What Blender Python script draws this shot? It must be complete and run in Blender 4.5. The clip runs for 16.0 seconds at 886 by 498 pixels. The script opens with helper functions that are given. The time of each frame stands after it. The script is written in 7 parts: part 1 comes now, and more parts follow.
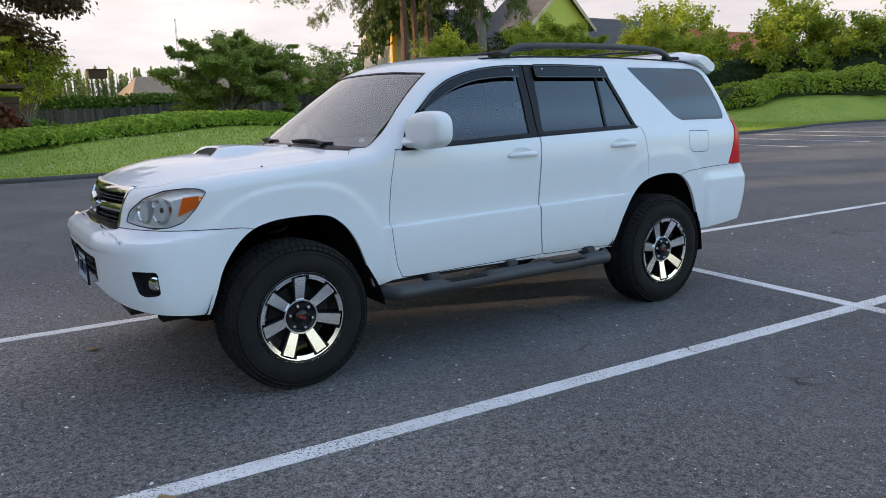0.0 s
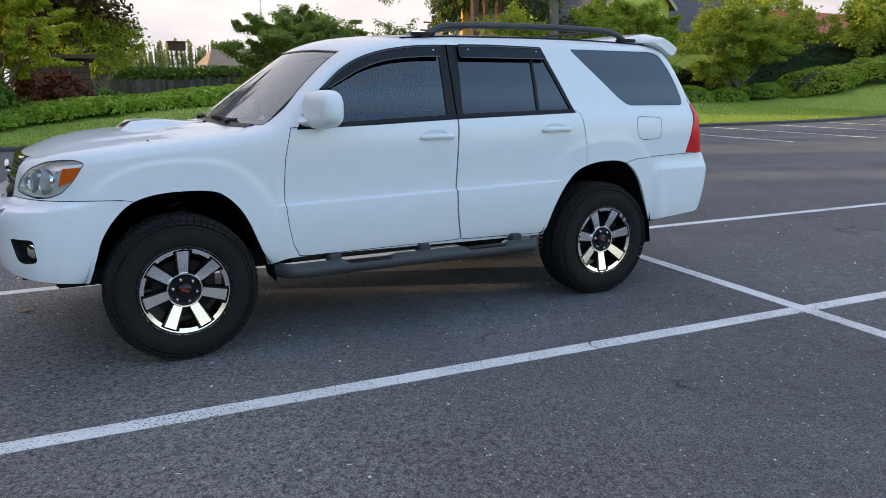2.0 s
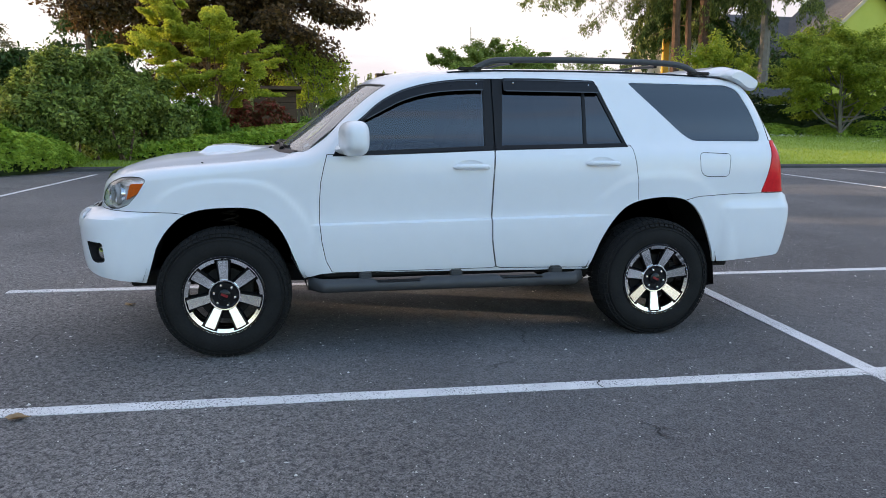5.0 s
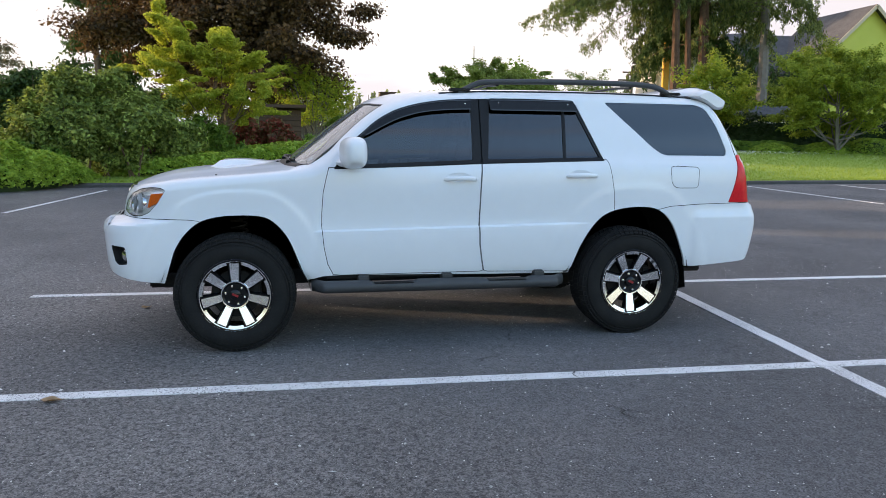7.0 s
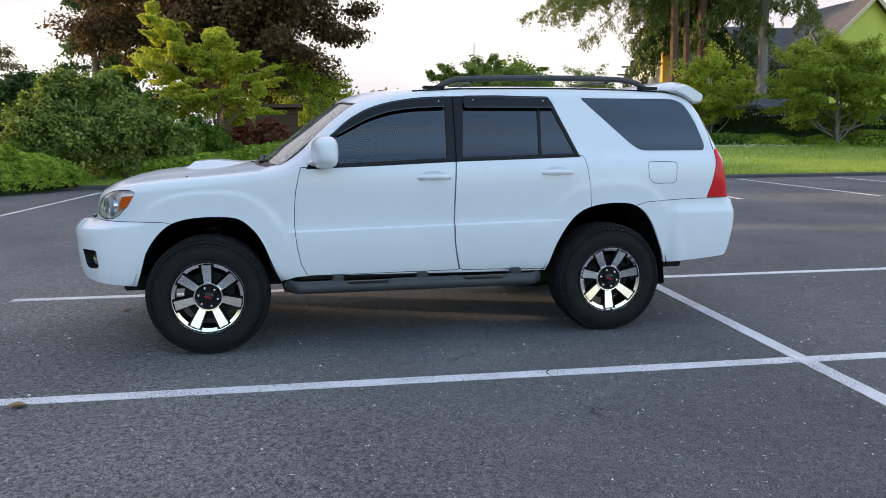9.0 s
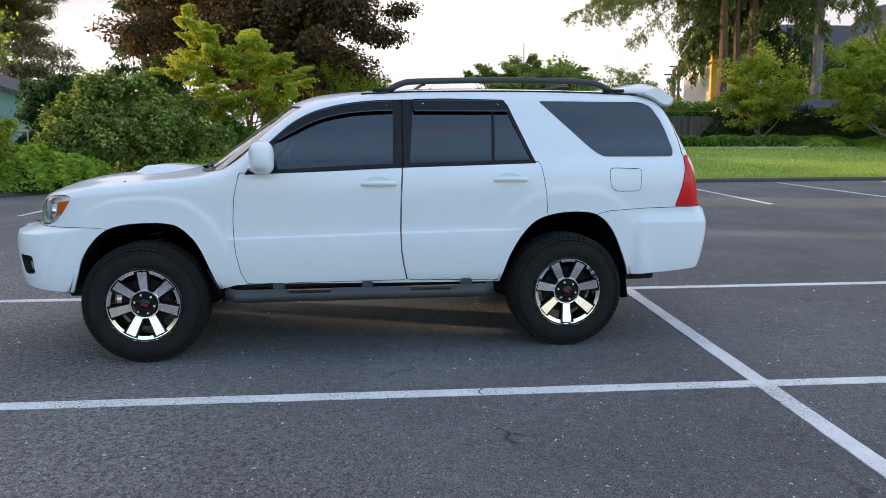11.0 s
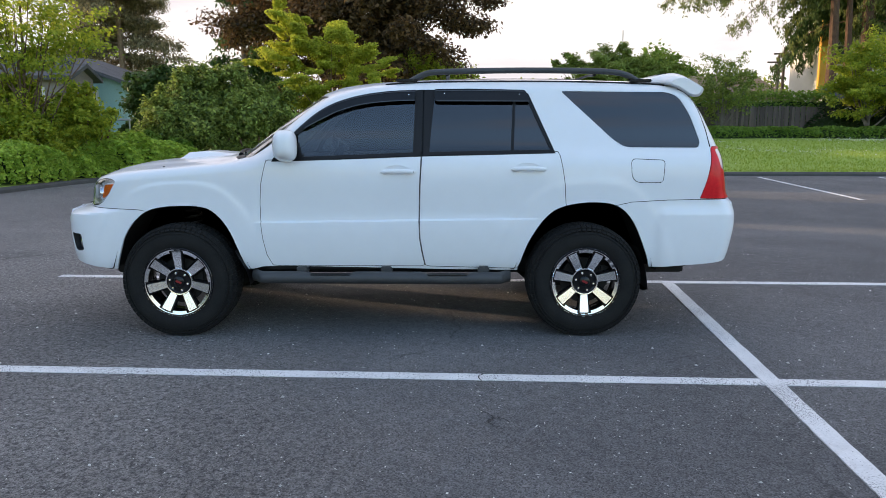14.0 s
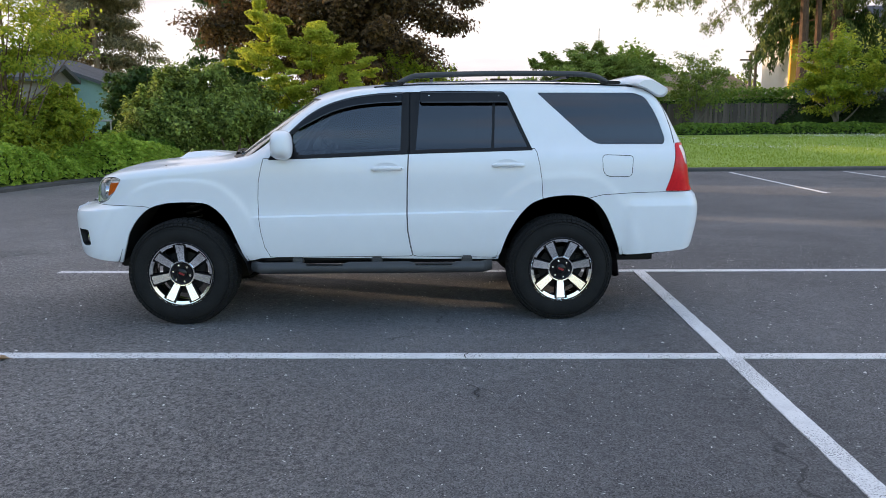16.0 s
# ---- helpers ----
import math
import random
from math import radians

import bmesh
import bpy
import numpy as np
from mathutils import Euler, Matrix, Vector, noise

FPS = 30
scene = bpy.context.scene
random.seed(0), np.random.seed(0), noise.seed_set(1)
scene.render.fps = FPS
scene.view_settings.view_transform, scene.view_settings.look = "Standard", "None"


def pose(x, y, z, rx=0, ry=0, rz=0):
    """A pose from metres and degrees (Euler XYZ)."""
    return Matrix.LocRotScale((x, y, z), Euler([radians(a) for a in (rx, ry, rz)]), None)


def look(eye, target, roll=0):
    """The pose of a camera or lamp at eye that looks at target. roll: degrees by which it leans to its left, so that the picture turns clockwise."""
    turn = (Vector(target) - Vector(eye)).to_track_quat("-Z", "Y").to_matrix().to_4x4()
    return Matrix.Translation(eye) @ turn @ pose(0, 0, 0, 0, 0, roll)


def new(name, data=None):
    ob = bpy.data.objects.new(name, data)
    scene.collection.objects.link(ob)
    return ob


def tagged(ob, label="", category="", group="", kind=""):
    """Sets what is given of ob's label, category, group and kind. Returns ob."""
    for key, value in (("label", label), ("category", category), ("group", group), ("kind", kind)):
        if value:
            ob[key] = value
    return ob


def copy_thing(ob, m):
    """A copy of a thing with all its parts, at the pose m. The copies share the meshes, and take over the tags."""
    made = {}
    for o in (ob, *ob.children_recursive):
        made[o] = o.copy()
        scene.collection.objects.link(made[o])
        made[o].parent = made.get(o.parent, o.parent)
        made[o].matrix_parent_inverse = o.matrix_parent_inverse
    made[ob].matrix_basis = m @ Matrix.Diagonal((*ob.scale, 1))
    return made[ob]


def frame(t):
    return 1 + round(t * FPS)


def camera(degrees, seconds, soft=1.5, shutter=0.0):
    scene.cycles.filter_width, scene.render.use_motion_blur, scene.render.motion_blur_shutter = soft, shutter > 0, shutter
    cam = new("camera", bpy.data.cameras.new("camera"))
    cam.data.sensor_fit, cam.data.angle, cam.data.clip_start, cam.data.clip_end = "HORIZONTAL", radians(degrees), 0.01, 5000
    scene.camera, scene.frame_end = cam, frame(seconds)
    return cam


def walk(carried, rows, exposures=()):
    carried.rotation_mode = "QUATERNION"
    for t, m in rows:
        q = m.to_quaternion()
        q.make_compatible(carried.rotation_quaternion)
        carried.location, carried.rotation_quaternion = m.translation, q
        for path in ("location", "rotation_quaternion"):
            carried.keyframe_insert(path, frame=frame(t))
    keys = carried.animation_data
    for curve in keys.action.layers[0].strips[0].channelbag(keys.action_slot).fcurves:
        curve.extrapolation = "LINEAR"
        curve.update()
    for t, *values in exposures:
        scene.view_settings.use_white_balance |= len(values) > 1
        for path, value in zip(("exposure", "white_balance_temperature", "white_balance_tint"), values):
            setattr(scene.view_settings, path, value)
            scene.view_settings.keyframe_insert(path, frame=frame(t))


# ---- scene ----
cam = camera(62.2, 16.0, soft=0.85)

PATH = [
    (0, (-2.79, -4.424, 1.415), (-1.715, -2.779, 1.045), -1.69),
    (0.5, (-2.587, -4.532, 1.413), (-1.562, -2.857, 1.035), -1.28),
    (1, (-2.402, -4.728, 1.411), (-1.421, -3.03, 1.017), -0.97),
    (1.5, (-2.184, -4.846, 1.398), (-1.251, -3.124, 0.991), -0.66),
    (2, (-1.904, -4.888, 1.411), (-1.007, -3.151, 0.988), -0.33),
    (2.5, (-1.655, -5.005, 1.402), (-0.793, -3.252, 0.973), -0.2),
    (3, (-1.421, -5.115, 1.402), (-0.668, -3.314, 0.969), -0.18),
    (3.5, (-1.198, -5.12, 1.402), (-0.513, -3.293, 0.963), 0.15),
    (4, (-1.055, -5.128, 1.419), (-0.446, -3.272, 0.991), 0.21),
    (4.5, (-0.994, -5.233, 1.421), (-0.582, -3.313, 1.044), 0.37),
    (7, (-1.004, -5.823, 1.41), (-0.609, -3.885, 1.112), 0.4),
    (7.5, (-0.945, -5.892, 1.411), (-0.549, -3.955, 1.114), 0.1),
    (8, (-0.929, -5.897, 1.41), (-0.538, -3.958, 1.113), -0.1),
    (8.5, (-0.89, -5.876, 1.405), (-0.502, -3.937, 1.105), -0.3),
    (9, (-0.806, -5.826, 1.414), (-0.42, -3.887, 1.109), -0.4),
    (11.5, (0.102, -5.674, 1.441), (0.324, -3.71, 1.136), -0.2),
    (12, (0.263, -5.612, 1.443), (0.458, -3.646, 1.134), -0.1),
    (12.5, (0.419, -5.65, 1.458), (0.537, -3.677, 1.158), 0.3),
    (13, (0.507, -5.695, 1.449), (0.52, -3.715, 1.164), 0.5),
    (13.5, (0.48, -5.753, 1.441), (0.467, -3.776, 1.144), 0.2),
    (14, (0.416, -5.872, 1.439), (0.418, -3.899, 1.109), 0),
    (14.5, (0.388, -5.954, 1.451), (0.41, -3.985, 1.102), 0),
    (15, (0.39, -6.031, 1.451), (0.432, -4.063, 1.094), -0.1),
    (15.5, (0.385, -6.164, 1.437), (0.439, -4.195, 1.089), -0.2),
    (16, (0.366, -6.257, 1.447), (0.423, -4.286, 1.113), -0.4),
]
walk(cam, [(t, look(*r)) for t, *r in PATH], [(0, 0.10, 7000, 20), (2, 0.15, 7000, 20), (4, 0.28, 7000, 20), (7, 0.33, 7000, 20), (9, 0.30, 7000, 20), (12, 0.28, 7000, 20), (14, 0.27, 7000, 20), (16, 0.30, 7000, 20)])

# ---- world and light ----
SUN_ELEV, SUN_AZ = 7.5, -68.0      # degrees; azimuth from +y, negative to -x
world = bpy.data.worlds.new("sky")
scene.world = world
world.use_nodes = True


def node(tree, kind, **vals):
    n = tree.nodes.new(kind)
    for k, v in vals.items():
        if k in n.inputs:
            n.inputs[k].default_value = v
    return n


def build_sky():
    t = world.node_tree
    t.nodes.clear()
    L = t.links.new
    sky = t.nodes.new("ShaderNodeTexSky")
    sky.sky_type = "NISHITA"
    sky.sun_disc = False
    sky.sun_elevation = radians(SUN_ELEV)
    sky.sun_rotation = radians(SUN_AZ)
    sky.air_density, sky.dust_density, sky.ozone_density = 1.2, 1.2, 2.5
    co = t.nodes.new("ShaderNodeTexCoord")
    mp = t.nodes.new("ShaderNodeMapping")
    mp.inputs["Scale"].default_value = (1.0, 1.0, 4.5)
    L(co.outputs["Generated"], mp.inputs["Vector"])
    ns = node(t, "ShaderNodeTexNoise", Scale=2.3, Detail=6.0, Roughness=0.55)
    L(mp.outputs[0], ns.inputs["Vector"])
    # cloud cover is heavier towards the sunset (+y) and thins out overhead behind
    sep = t.nodes.new("ShaderNodeSeparateXYZ")
    L(co.outputs["Generated"], sep.inputs[0])
    cover = node(t, "ShaderNodeMapRange")
    cover.inputs["From Min"].default_value, cover.inputs["From Max"].default_value = -0.5, 0.7
    cover.inputs["To Min"].default_value, cover.inputs["To Max"].default_value = -0.16, 0.55
    L(sep.outputs["Y"], cover.inputs["Value"])
    add = t.nodes.new("ShaderNodeMath")
    add.operation = "ADD"
    L(ns.outputs["Fac"], add.inputs[0])
    # a pale haze sheet lies along the horizon
    haze = node(t, "ShaderNodeMapRange")
    haze.inputs["From Min"].default_value, haze.inputs["From Max"].default_value = 0.04, 0.26
    haze.inputs["To Min"].default_value, haze.inputs["To Max"].default_value = 0.22, 0.0
    L(sep.outputs["Z"], haze.inputs["Value"])
    both_ = t.nodes.new("ShaderNodeMath")
    both_.operation = "ADD"
    L(cover.outputs[0], both_.inputs[0])
    L(haze.outputs[0], both_.inputs[1])
    L(both_.outputs[0], add.inputs[1])
    ramp = t.nodes.new("ShaderNodeValToRGB")
    ramp.color_ramp.elements[0].position, ramp.color_ramp.elements[1].position = 0.42, 0.72
    L(add.outputs[0], ramp.inputs[0])
    grey = t.nodes.new("ShaderNodeValToRGB")
    grey.color_ramp.elements[0].position, grey.color_ramp.elements[1].position = 0.40, 0.62
    grey.color_ramp.elements[0].color = (0.70, 0.72, 0.76, 1)
    grey.color_ramp.elements[1].color = (0.975, 0.985, 0.955, 1)
    L(ns.outputs["Fac"], grey.inputs[0])
    dim = node(t, "ShaderNodeVectorMath")
    dim.operation = "SCALE"
    dim.inputs["Scale"].default_value = SKY_BLUE
    L(sky.outputs[0], dim.inputs[0])
    cl = node(t, "ShaderNodeVectorMath")
    cl.operation = "SCALE"
    # the cloud sheet thins a little overhead
    rise = node(t, "ShaderNodeMapRange")
    rise.inputs["From Min"].default_value, rise.inputs["From Max"].default_value = 0.15, 0.9
    rise.inputs["To Min"].default_value, rise.inputs["To Max"].default_value = SKY_CLOUD, SKY_CLOUD * 0.92
    L(sep.outputs["Z"], rise.inputs["Value"])
    # and brightest of all round the low sun
    glow = node(t, "ShaderNodeMapRange")
    glow.inputs["From Min"].default_value, glow.inputs["From Max"].default_value = -0.1, 0.9
    glow.inputs["To Min"].default_value, glow.inputs["To Max"].default_value = 1.0, 1.12
    L(sep.outputs["Y"], glow.inputs["Value"])
    gain = t.nodes.new("ShaderNodeMath")
    gain.operation = "MULTIPLY"
    L(rise.outputs[0], gain.inputs[0])
    L(glow.outputs[0], gain.inputs[1])
    L(gain.outputs[0], cl.inputs["Scale"])
    tint = t.nodes.new("ShaderNodeMix")
    tint.data_type = "RGBA"
    tf = node(t, "ShaderNodeMapRange")
    tf.inputs["From Min"].default_value, tf.inputs["From Max"].default_value = 0.15, 0.6
    L(sep.outputs["Z"], tf.inputs["Value"])
    L(tf.outputs[0], tint.inputs[0])
    L(grey.outputs[0], tint.inputs[6])
    tint.inputs[7].default_value = (0.79, 0.845, 0.955, 1)
    L(tint.outputs[2], cl.inputs[0])
    mix = t.nodes.new("ShaderNodeMix")
    mix.data_type = "RGBA"
    L(ramp.outputs[0], mix.inputs[0])
    L(dim.outputs[0], mix.inputs[6])
    L(cl.outputs[0], mix.inputs[7])
    bg = node(t, "ShaderNodeBackground", Strength=1.0)
    L(mix.outputs[2], bg.inputs["Color"])
    out = t.nodes.new("ShaderNodeOutputWorld")
    L(bg.outputs[0], out.inputs["Surface"])


SKY_BLUE, SKY_CLOUD = 0.72, 0.93
build_sky()
sun = new("sun", bpy.data.lights.new("sun", "SUN"))
sun.data.energy, sun.data.angle, sun.data.color = 5.0, radians(0.6), (1.0, 0.78, 0.52)
az, el = radians(SUN_AZ), radians(SUN_ELEV)
SUN_DIR = Vector((math.sin(az) * math.cos(el), math.cos(az) * math.cos(el), math.sin(el)))
sun.matrix_world = look(SUN_DIR * 60, (0, 0, 0))

# ---- materials ----


def material(name, a, b=None, rough=0.6, metal=0.0, scale=3.0, fine=40.0, bump=0.0, bump_scale=60.0, coat=0.0,
             spec=0.5, random_mix=0.0, transl=0.0, island=False, dist=0.01):
    """A procedural surface: two colours mixed by a coarse and a fine noise, with relief."""
    m = bpy.data.materials.new(name)
    m.use_nodes = True
    t = m.node_tree
    L = t.links.new
    p = t.nodes["Principled BSDF"]
    b = b or tuple(c * 0.8 for c in a)
    co = t.nodes.new("ShaderNodeTexCoord")
    n1 = node(t, "ShaderNodeTexNoise", Scale=scale, Detail=4.0)
    n2 = node(t, "ShaderNodeTexNoise", Scale=fine, Detail=3.0)
    L(co.outputs["Object"], n1.inputs["Vector"])
    L(co.outputs["Object"], n2.inputs["Vector"])
    mx = t.nodes.new("ShaderNodeMath")
    mx.operation = "MULTIPLY_ADD"
    mx.inputs[1].default_value = 0.55
    L(n1.outputs["Fac"], mx.inputs[0])
    h = t.nodes.new("ShaderNodeMath")
    h.operation = "MULTIPLY"
    h.inputs[1].default_value = 0.45
    L(n2.outputs["Fac"], h.inputs[0])
    L(h.outputs[0], mx.inputs[2])
    fac = mx.outputs[0]
    if random_mix:
        src = t.nodes.new("ShaderNodeNewGeometry" if island else "ShaderNodeObjectInfo")
        rnd = src.outputs["Random Per Island" if island else "Random"]
        k = t.nodes.new("ShaderNodeMix")
        k.inputs[0].default_value = random_mix
        L(fac, k.inputs[2])
        L(rnd, k.inputs[3])
        fac = k.outputs[0]
        lo, hi = 0.15, 0.85
    else:
        lo, hi = 0.32, 0.68
    r = t.nodes.new("ShaderNodeValToRGB")
    r.color_ramp.elements[0].position, r.color_ramp.elements[1].position = lo, hi
    r.color_ramp.elements[0].color, r.color_ramp.elements[1].color = (*a, 1), (*b, 1)
    L(fac, r.inputs[0])
    L(r.outputs[0], p.inputs["Base Color"])
    p.inputs["Roughness"].default_value = rough
    p.inputs["Metallic"].default_value = metal
    p.inputs["Specular IOR Level"].default_value = spec
    p.inputs["Coat Weight"].default_value = coat
    p.inputs["Coat Roughness"].default_value = 0.04
    if bump:
        n3 = node(t, "ShaderNodeTexNoise", Scale=bump_scale, Detail=4.0)
        L(co.outputs["Object"], n3.inputs["Vector"])
        bp = node(t, "ShaderNodeBump", Strength=bump, Distance=dist)
        L(n3.outputs["Fac"], bp.inputs["Height"])
        L(bp.outputs[0], p.inputs["Normal"])
    if transl:
        tr = t.nodes.new("ShaderNodeBsdfTranslucent")
        L(r.outputs[0], tr.inputs["Color"])
        ms = t.nodes.new("ShaderNodeMixShader")
        ms.inputs[0].default_value = transl
        out = t.nodes["Material Output"]
        L(p.outputs[0], ms.inputs[1])
        L(tr.outputs[0], ms.inputs[2])
        L(ms.outputs[0], out.inputs["Surface"])
    return m


def glass_material(name, tint, rough=0.02, gloss=1.0, sky_sheen=0.0, ior=1.52):
    """A tinted pane: clear through a dark tint, with a sheen by Fresnel."""
    m = bpy.data.materials.new(name)
    m.use_nodes = True
    t = m.node_tree
    t.nodes.clear()
    L = t.links.new
    tr = t.nodes.new("ShaderNodeBsdfTransparent")
    tr.inputs["Color"].default_value = (*tint, 1)
    gl = t.nodes.new("ShaderNodeBsdfGlossy")
    gl.inputs["Roughness"].default_value = rough
    gl.inputs["Color"].default_value = (gloss, gloss, gloss, 1)
    lw = node(t, "ShaderNodeLayerWeight", Blend=0.5)
    pw = t.nodes.new("ShaderNodeMath")
    pw.operation = "POWER"
    pw.inputs[1].default_value = 5.0
    L(lw.outputs["Facing"], pw.inputs[0])
    fr = t.nodes.new("ShaderNodeMath")
    fr.operation = "MULTIPLY_ADD"
    f0 = ((ior - 1) / (ior + 1)) ** 2
    fr.inputs[1].default_value, fr.inputs[2].default_value = 1 - f0, f0
    L(pw.outputs[0], fr.inputs[0])
    mx = t.nodes.new("ShaderNodeMixShader")
    out = t.nodes.new("ShaderNodeOutputMaterial")
    L(fr.outputs[0], mx.inputs[0])
    L(tr.outputs[0], mx.inputs[1])
    L(gl.outputs[0], mx.inputs[2])
    last = mx.outputs[0]
    # pale diffuse mix that stands in for sky reflected in the pane
    if sky_sheen:
        df = t.nodes.new("ShaderNodeBsdfDiffuse")
        df.inputs["Color"].default_value = (0.60, 0.68, 0.72, 1)
        ns = node(t, "ShaderNodeTexNoise", Scale=5.0, Detail=5.0)
        mr = node(t, "ShaderNodeMapRange")
        mr.inputs["To Min"].default_value, mr.inputs["To Max"].default_value = sky_sheen * 0.6, sky_sheen * 1.4
        L(ns.outputs["Fac"], mr.inputs["Value"])
        m2 = t.nodes.new("ShaderNodeMixShader")
        L(mr.outputs[0], m2.inputs[0])
        L(last, m2.inputs[1])
        L(df.outputs[0], m2.inputs[2])
        last = m2.outputs[0]
    L(last, out.inputs["Surface"])
    return m


PAINT = material("white_paint", (0.770, 0.790, 0.822), (0.740, 0.760, 0.792), rough=0.5, spec=0.25, coat=0.75, scale=1.5, fine=9)
BLACK = material("black_trim", (0.012, 0.012, 0.013), (0.02, 0.02, 0.022), rough=0.42, fine=200, spec=0.18)
GLOSSB = material("gloss_black", (0.008, 0.008, 0.009), (0.012, 0.012, 0.013), rough=0.16, spec=0.3)
PLASTIC = material("grey_plastic", (0.035, 0.037, 0.04), (0.055, 0.057, 0.06), rough=0.55, scale=4, fine=220, bump=0.3, bump_scale=350, dist=0.002)
DARK = material("dark_underbody", (0.006, 0.006, 0.006), (0.014, 0.013, 0.012), rough=0.9, scale=6)
RUBBER = material("tyre_rubber", (0.009, 0.009, 0.0093), (0.018, 0.0177, 0.0172), rough=0.85, spec=0.22, scale=8, fine=90, bump=0.2, bump_scale=160, dist=0.003)
ALLOY = material("machined_alloy", (0.90, 0.90, 0.91), (0.80, 0.80, 0.81), rough=0.22, metal=1.0, scale=5, fine=160)
CHROME = material("chrome", (0.82, 0.82, 0.83), (0.74, 0.74, 0.75), rough=0.09, metal=1.0)
STEEL = material("brake_steel", (0.10, 0.095, 0.09), (0.05, 0.045, 0.04), rough=0.45, metal=0.9, fine=120)
RED = material("red_lens", (0.80, 0.018, 0.026), (0.62, 0.008, 0.014), rough=0.3, coat=0.25, spec=0.2, scale=14, fine=60)
REDLOGO = material("red_emblem", (0.30, 0.01, 0.015), (0.24, 0.01, 0.012), rough=0.4)
CLEARL = material("pale_lens", (0.80, 0.68, 0.67), (0.74, 0.56, 0.55), rough=0.12, coat=1.0)
AMBER = material("amber_lens", (0.85, 0.16, 0.02), (0.75, 0.11, 0.01), rough=0.15, coat=1.0)
SEAT = material("grey_fabric", (0.10, 0.10, 0.105), (0.15, 0.15, 0.155), rough=0.9, fine=150)
TINT = glass_material("tinted_glass", (0.38, 0.39, 0.40), ior=1.85)
PRIV = glass_material("privacy_glass", (0.12, 0.125, 0.135), ior=1.85)
SHIELD = glass_material("windscreen_glass", (0.60, 0.68, 0.67), sky_sheen=0.11, ior=2.5)
SMOKE = material("smoked_plastic", (0.045, 0.047, 0.052), (0.065, 0.067, 0.072), rough=0.22, spec=0.5)
LENS = glass_material("clear_lens", (0.98, 0.98, 0.98), rough=0.03)
PLATE = material("plate_blue_white", (0.55, 0.62, 0.70), (0.35, 0.48, 0.62), rough=0.4, scale=14)
INK = material("plate_ink", (0.03, 0.06, 0.16), (0.04, 0.07, 0.18), rough=0.5)

# ---- mesh helpers ----


def mesh_from(name, verts, faces, mat=None, smooth=40):
    me = bpy.data.meshes.new(name)
    me.from_pydata([tuple(v) for v in verts], [], [tuple(f) for f in faces])
    me.update()
    if mat:
        me.materials.append(mat)
    if smooth:
        me.shade_smooth()
        me.set_sharp_from_angle(angle=radians(smooth))
    return me


def part(name, data, mat, parent=None, label="", smooth=40):
    """Links a bmesh or a mesh as one object under a thing or a part."""
    if isinstance(data, bmesh.types.BMesh):
        me = bpy.data.meshes.new(name)
        bmesh.ops.recalc_face_normals(data, faces=data.faces)
        data.to_mesh(me)
        data.free()
        if smooth:
            me.shade_smooth()
            me.set_sharp_from_angle(angle=radians(smooth))
    else:
        me = data
    if mat and not me.materials:
        me.materials.append(mat)
    ob = new(name, me)
    if parent:
        ob.parent = parent
    if label:
        tagged(ob, label)
    return ob


def thing(name, label, category, m=None, group="", kind=""):
    ob = new(name)
    ob.empty_display_size = 0.2
    if m is not None:
        ob.matrix_world = m
    return tagged(ob, label, category, group, kind)


def box(bm, centre, size, rot=None, bevel=0.0):
    m = Matrix.Translation(centre)
    if rot is not None:
        m = m @ rot.to_4x4()
    r = bmesh.ops.create_cube(bm, size=1.0, matrix=m @ Matrix.Diagonal((*size, 1)))
    if bevel:
        es = {e for v in r["verts"] for e in v.link_edges}
        bmesh.ops.bevel(bm, geom=list(es), offset=bevel, segments=2, affect="EDGES", clamp_overlap=True)
    return r


def tube(bm, path, radius, sides=10, squash=1.0):
    """A tube along a path of points; radius may be a list."""
    path = [Vector(p) for p in path]
    rings = []
    n = len(path)
    dirs = [(path[min(i + 1, n - 1)] - path[max(i - 1, 0)]).normalized() for i in range(n)]
    steep = any(abs(d.z) > 0.8 for d in dirs)
    side = Vector((1, 0, 0))
    for i, p in enumerate(path):
        d = dirs[i]
        if steep:
            side = (side - d * side.dot(d)).normalized()
        else:
            side = d.cross(Vector((0, 0, 1))).normalized()
        up = side.cross(d)
        r = float(radius[i] if isinstance(radius, (list, tuple)) else radius)
        rings.append([bm.verts.new(p + r * (math.cos(a) * side + squash * math.sin(a) * up))
                      for a in (2 * math.pi * k / sides for k in range(sides))])
    for a, b in zip(rings, rings[1:]):
        for k in range(sides):
            bm.faces.new((a[k], a[(k + 1) % sides], b[(k + 1) % sides], b[k]))
    bm.faces.new(rings[0][::-1])
    bm.faces.new(rings[-1])


def lathe(bm, profile, sides=64, axis="y", close=False):
    """Turns (radius, along) pairs about the y axis."""
    rings = []
    for r, a in profile:
        rings.append([bm.verts.new((r * math.cos(2 * math.pi * k / sides), a, r * math.sin(2 * math.pi * k / sides))) for k in range(sides)])
    pairs = list(zip(rings, rings[1:]))
    if close:
        pairs.append((rings[-1], rings[0]))
    for a, b in pairs:
        for k in range(sides):
            bm.faces.new((a[k], a[(k + 1) % sides], b[(k + 1) % sides], b[k]))
    if not close:
        for ring in (rings[0], rings[-1]):
            if profile[rings.index(ring)][0] > 1e-5:
                bm.faces.new(ring)


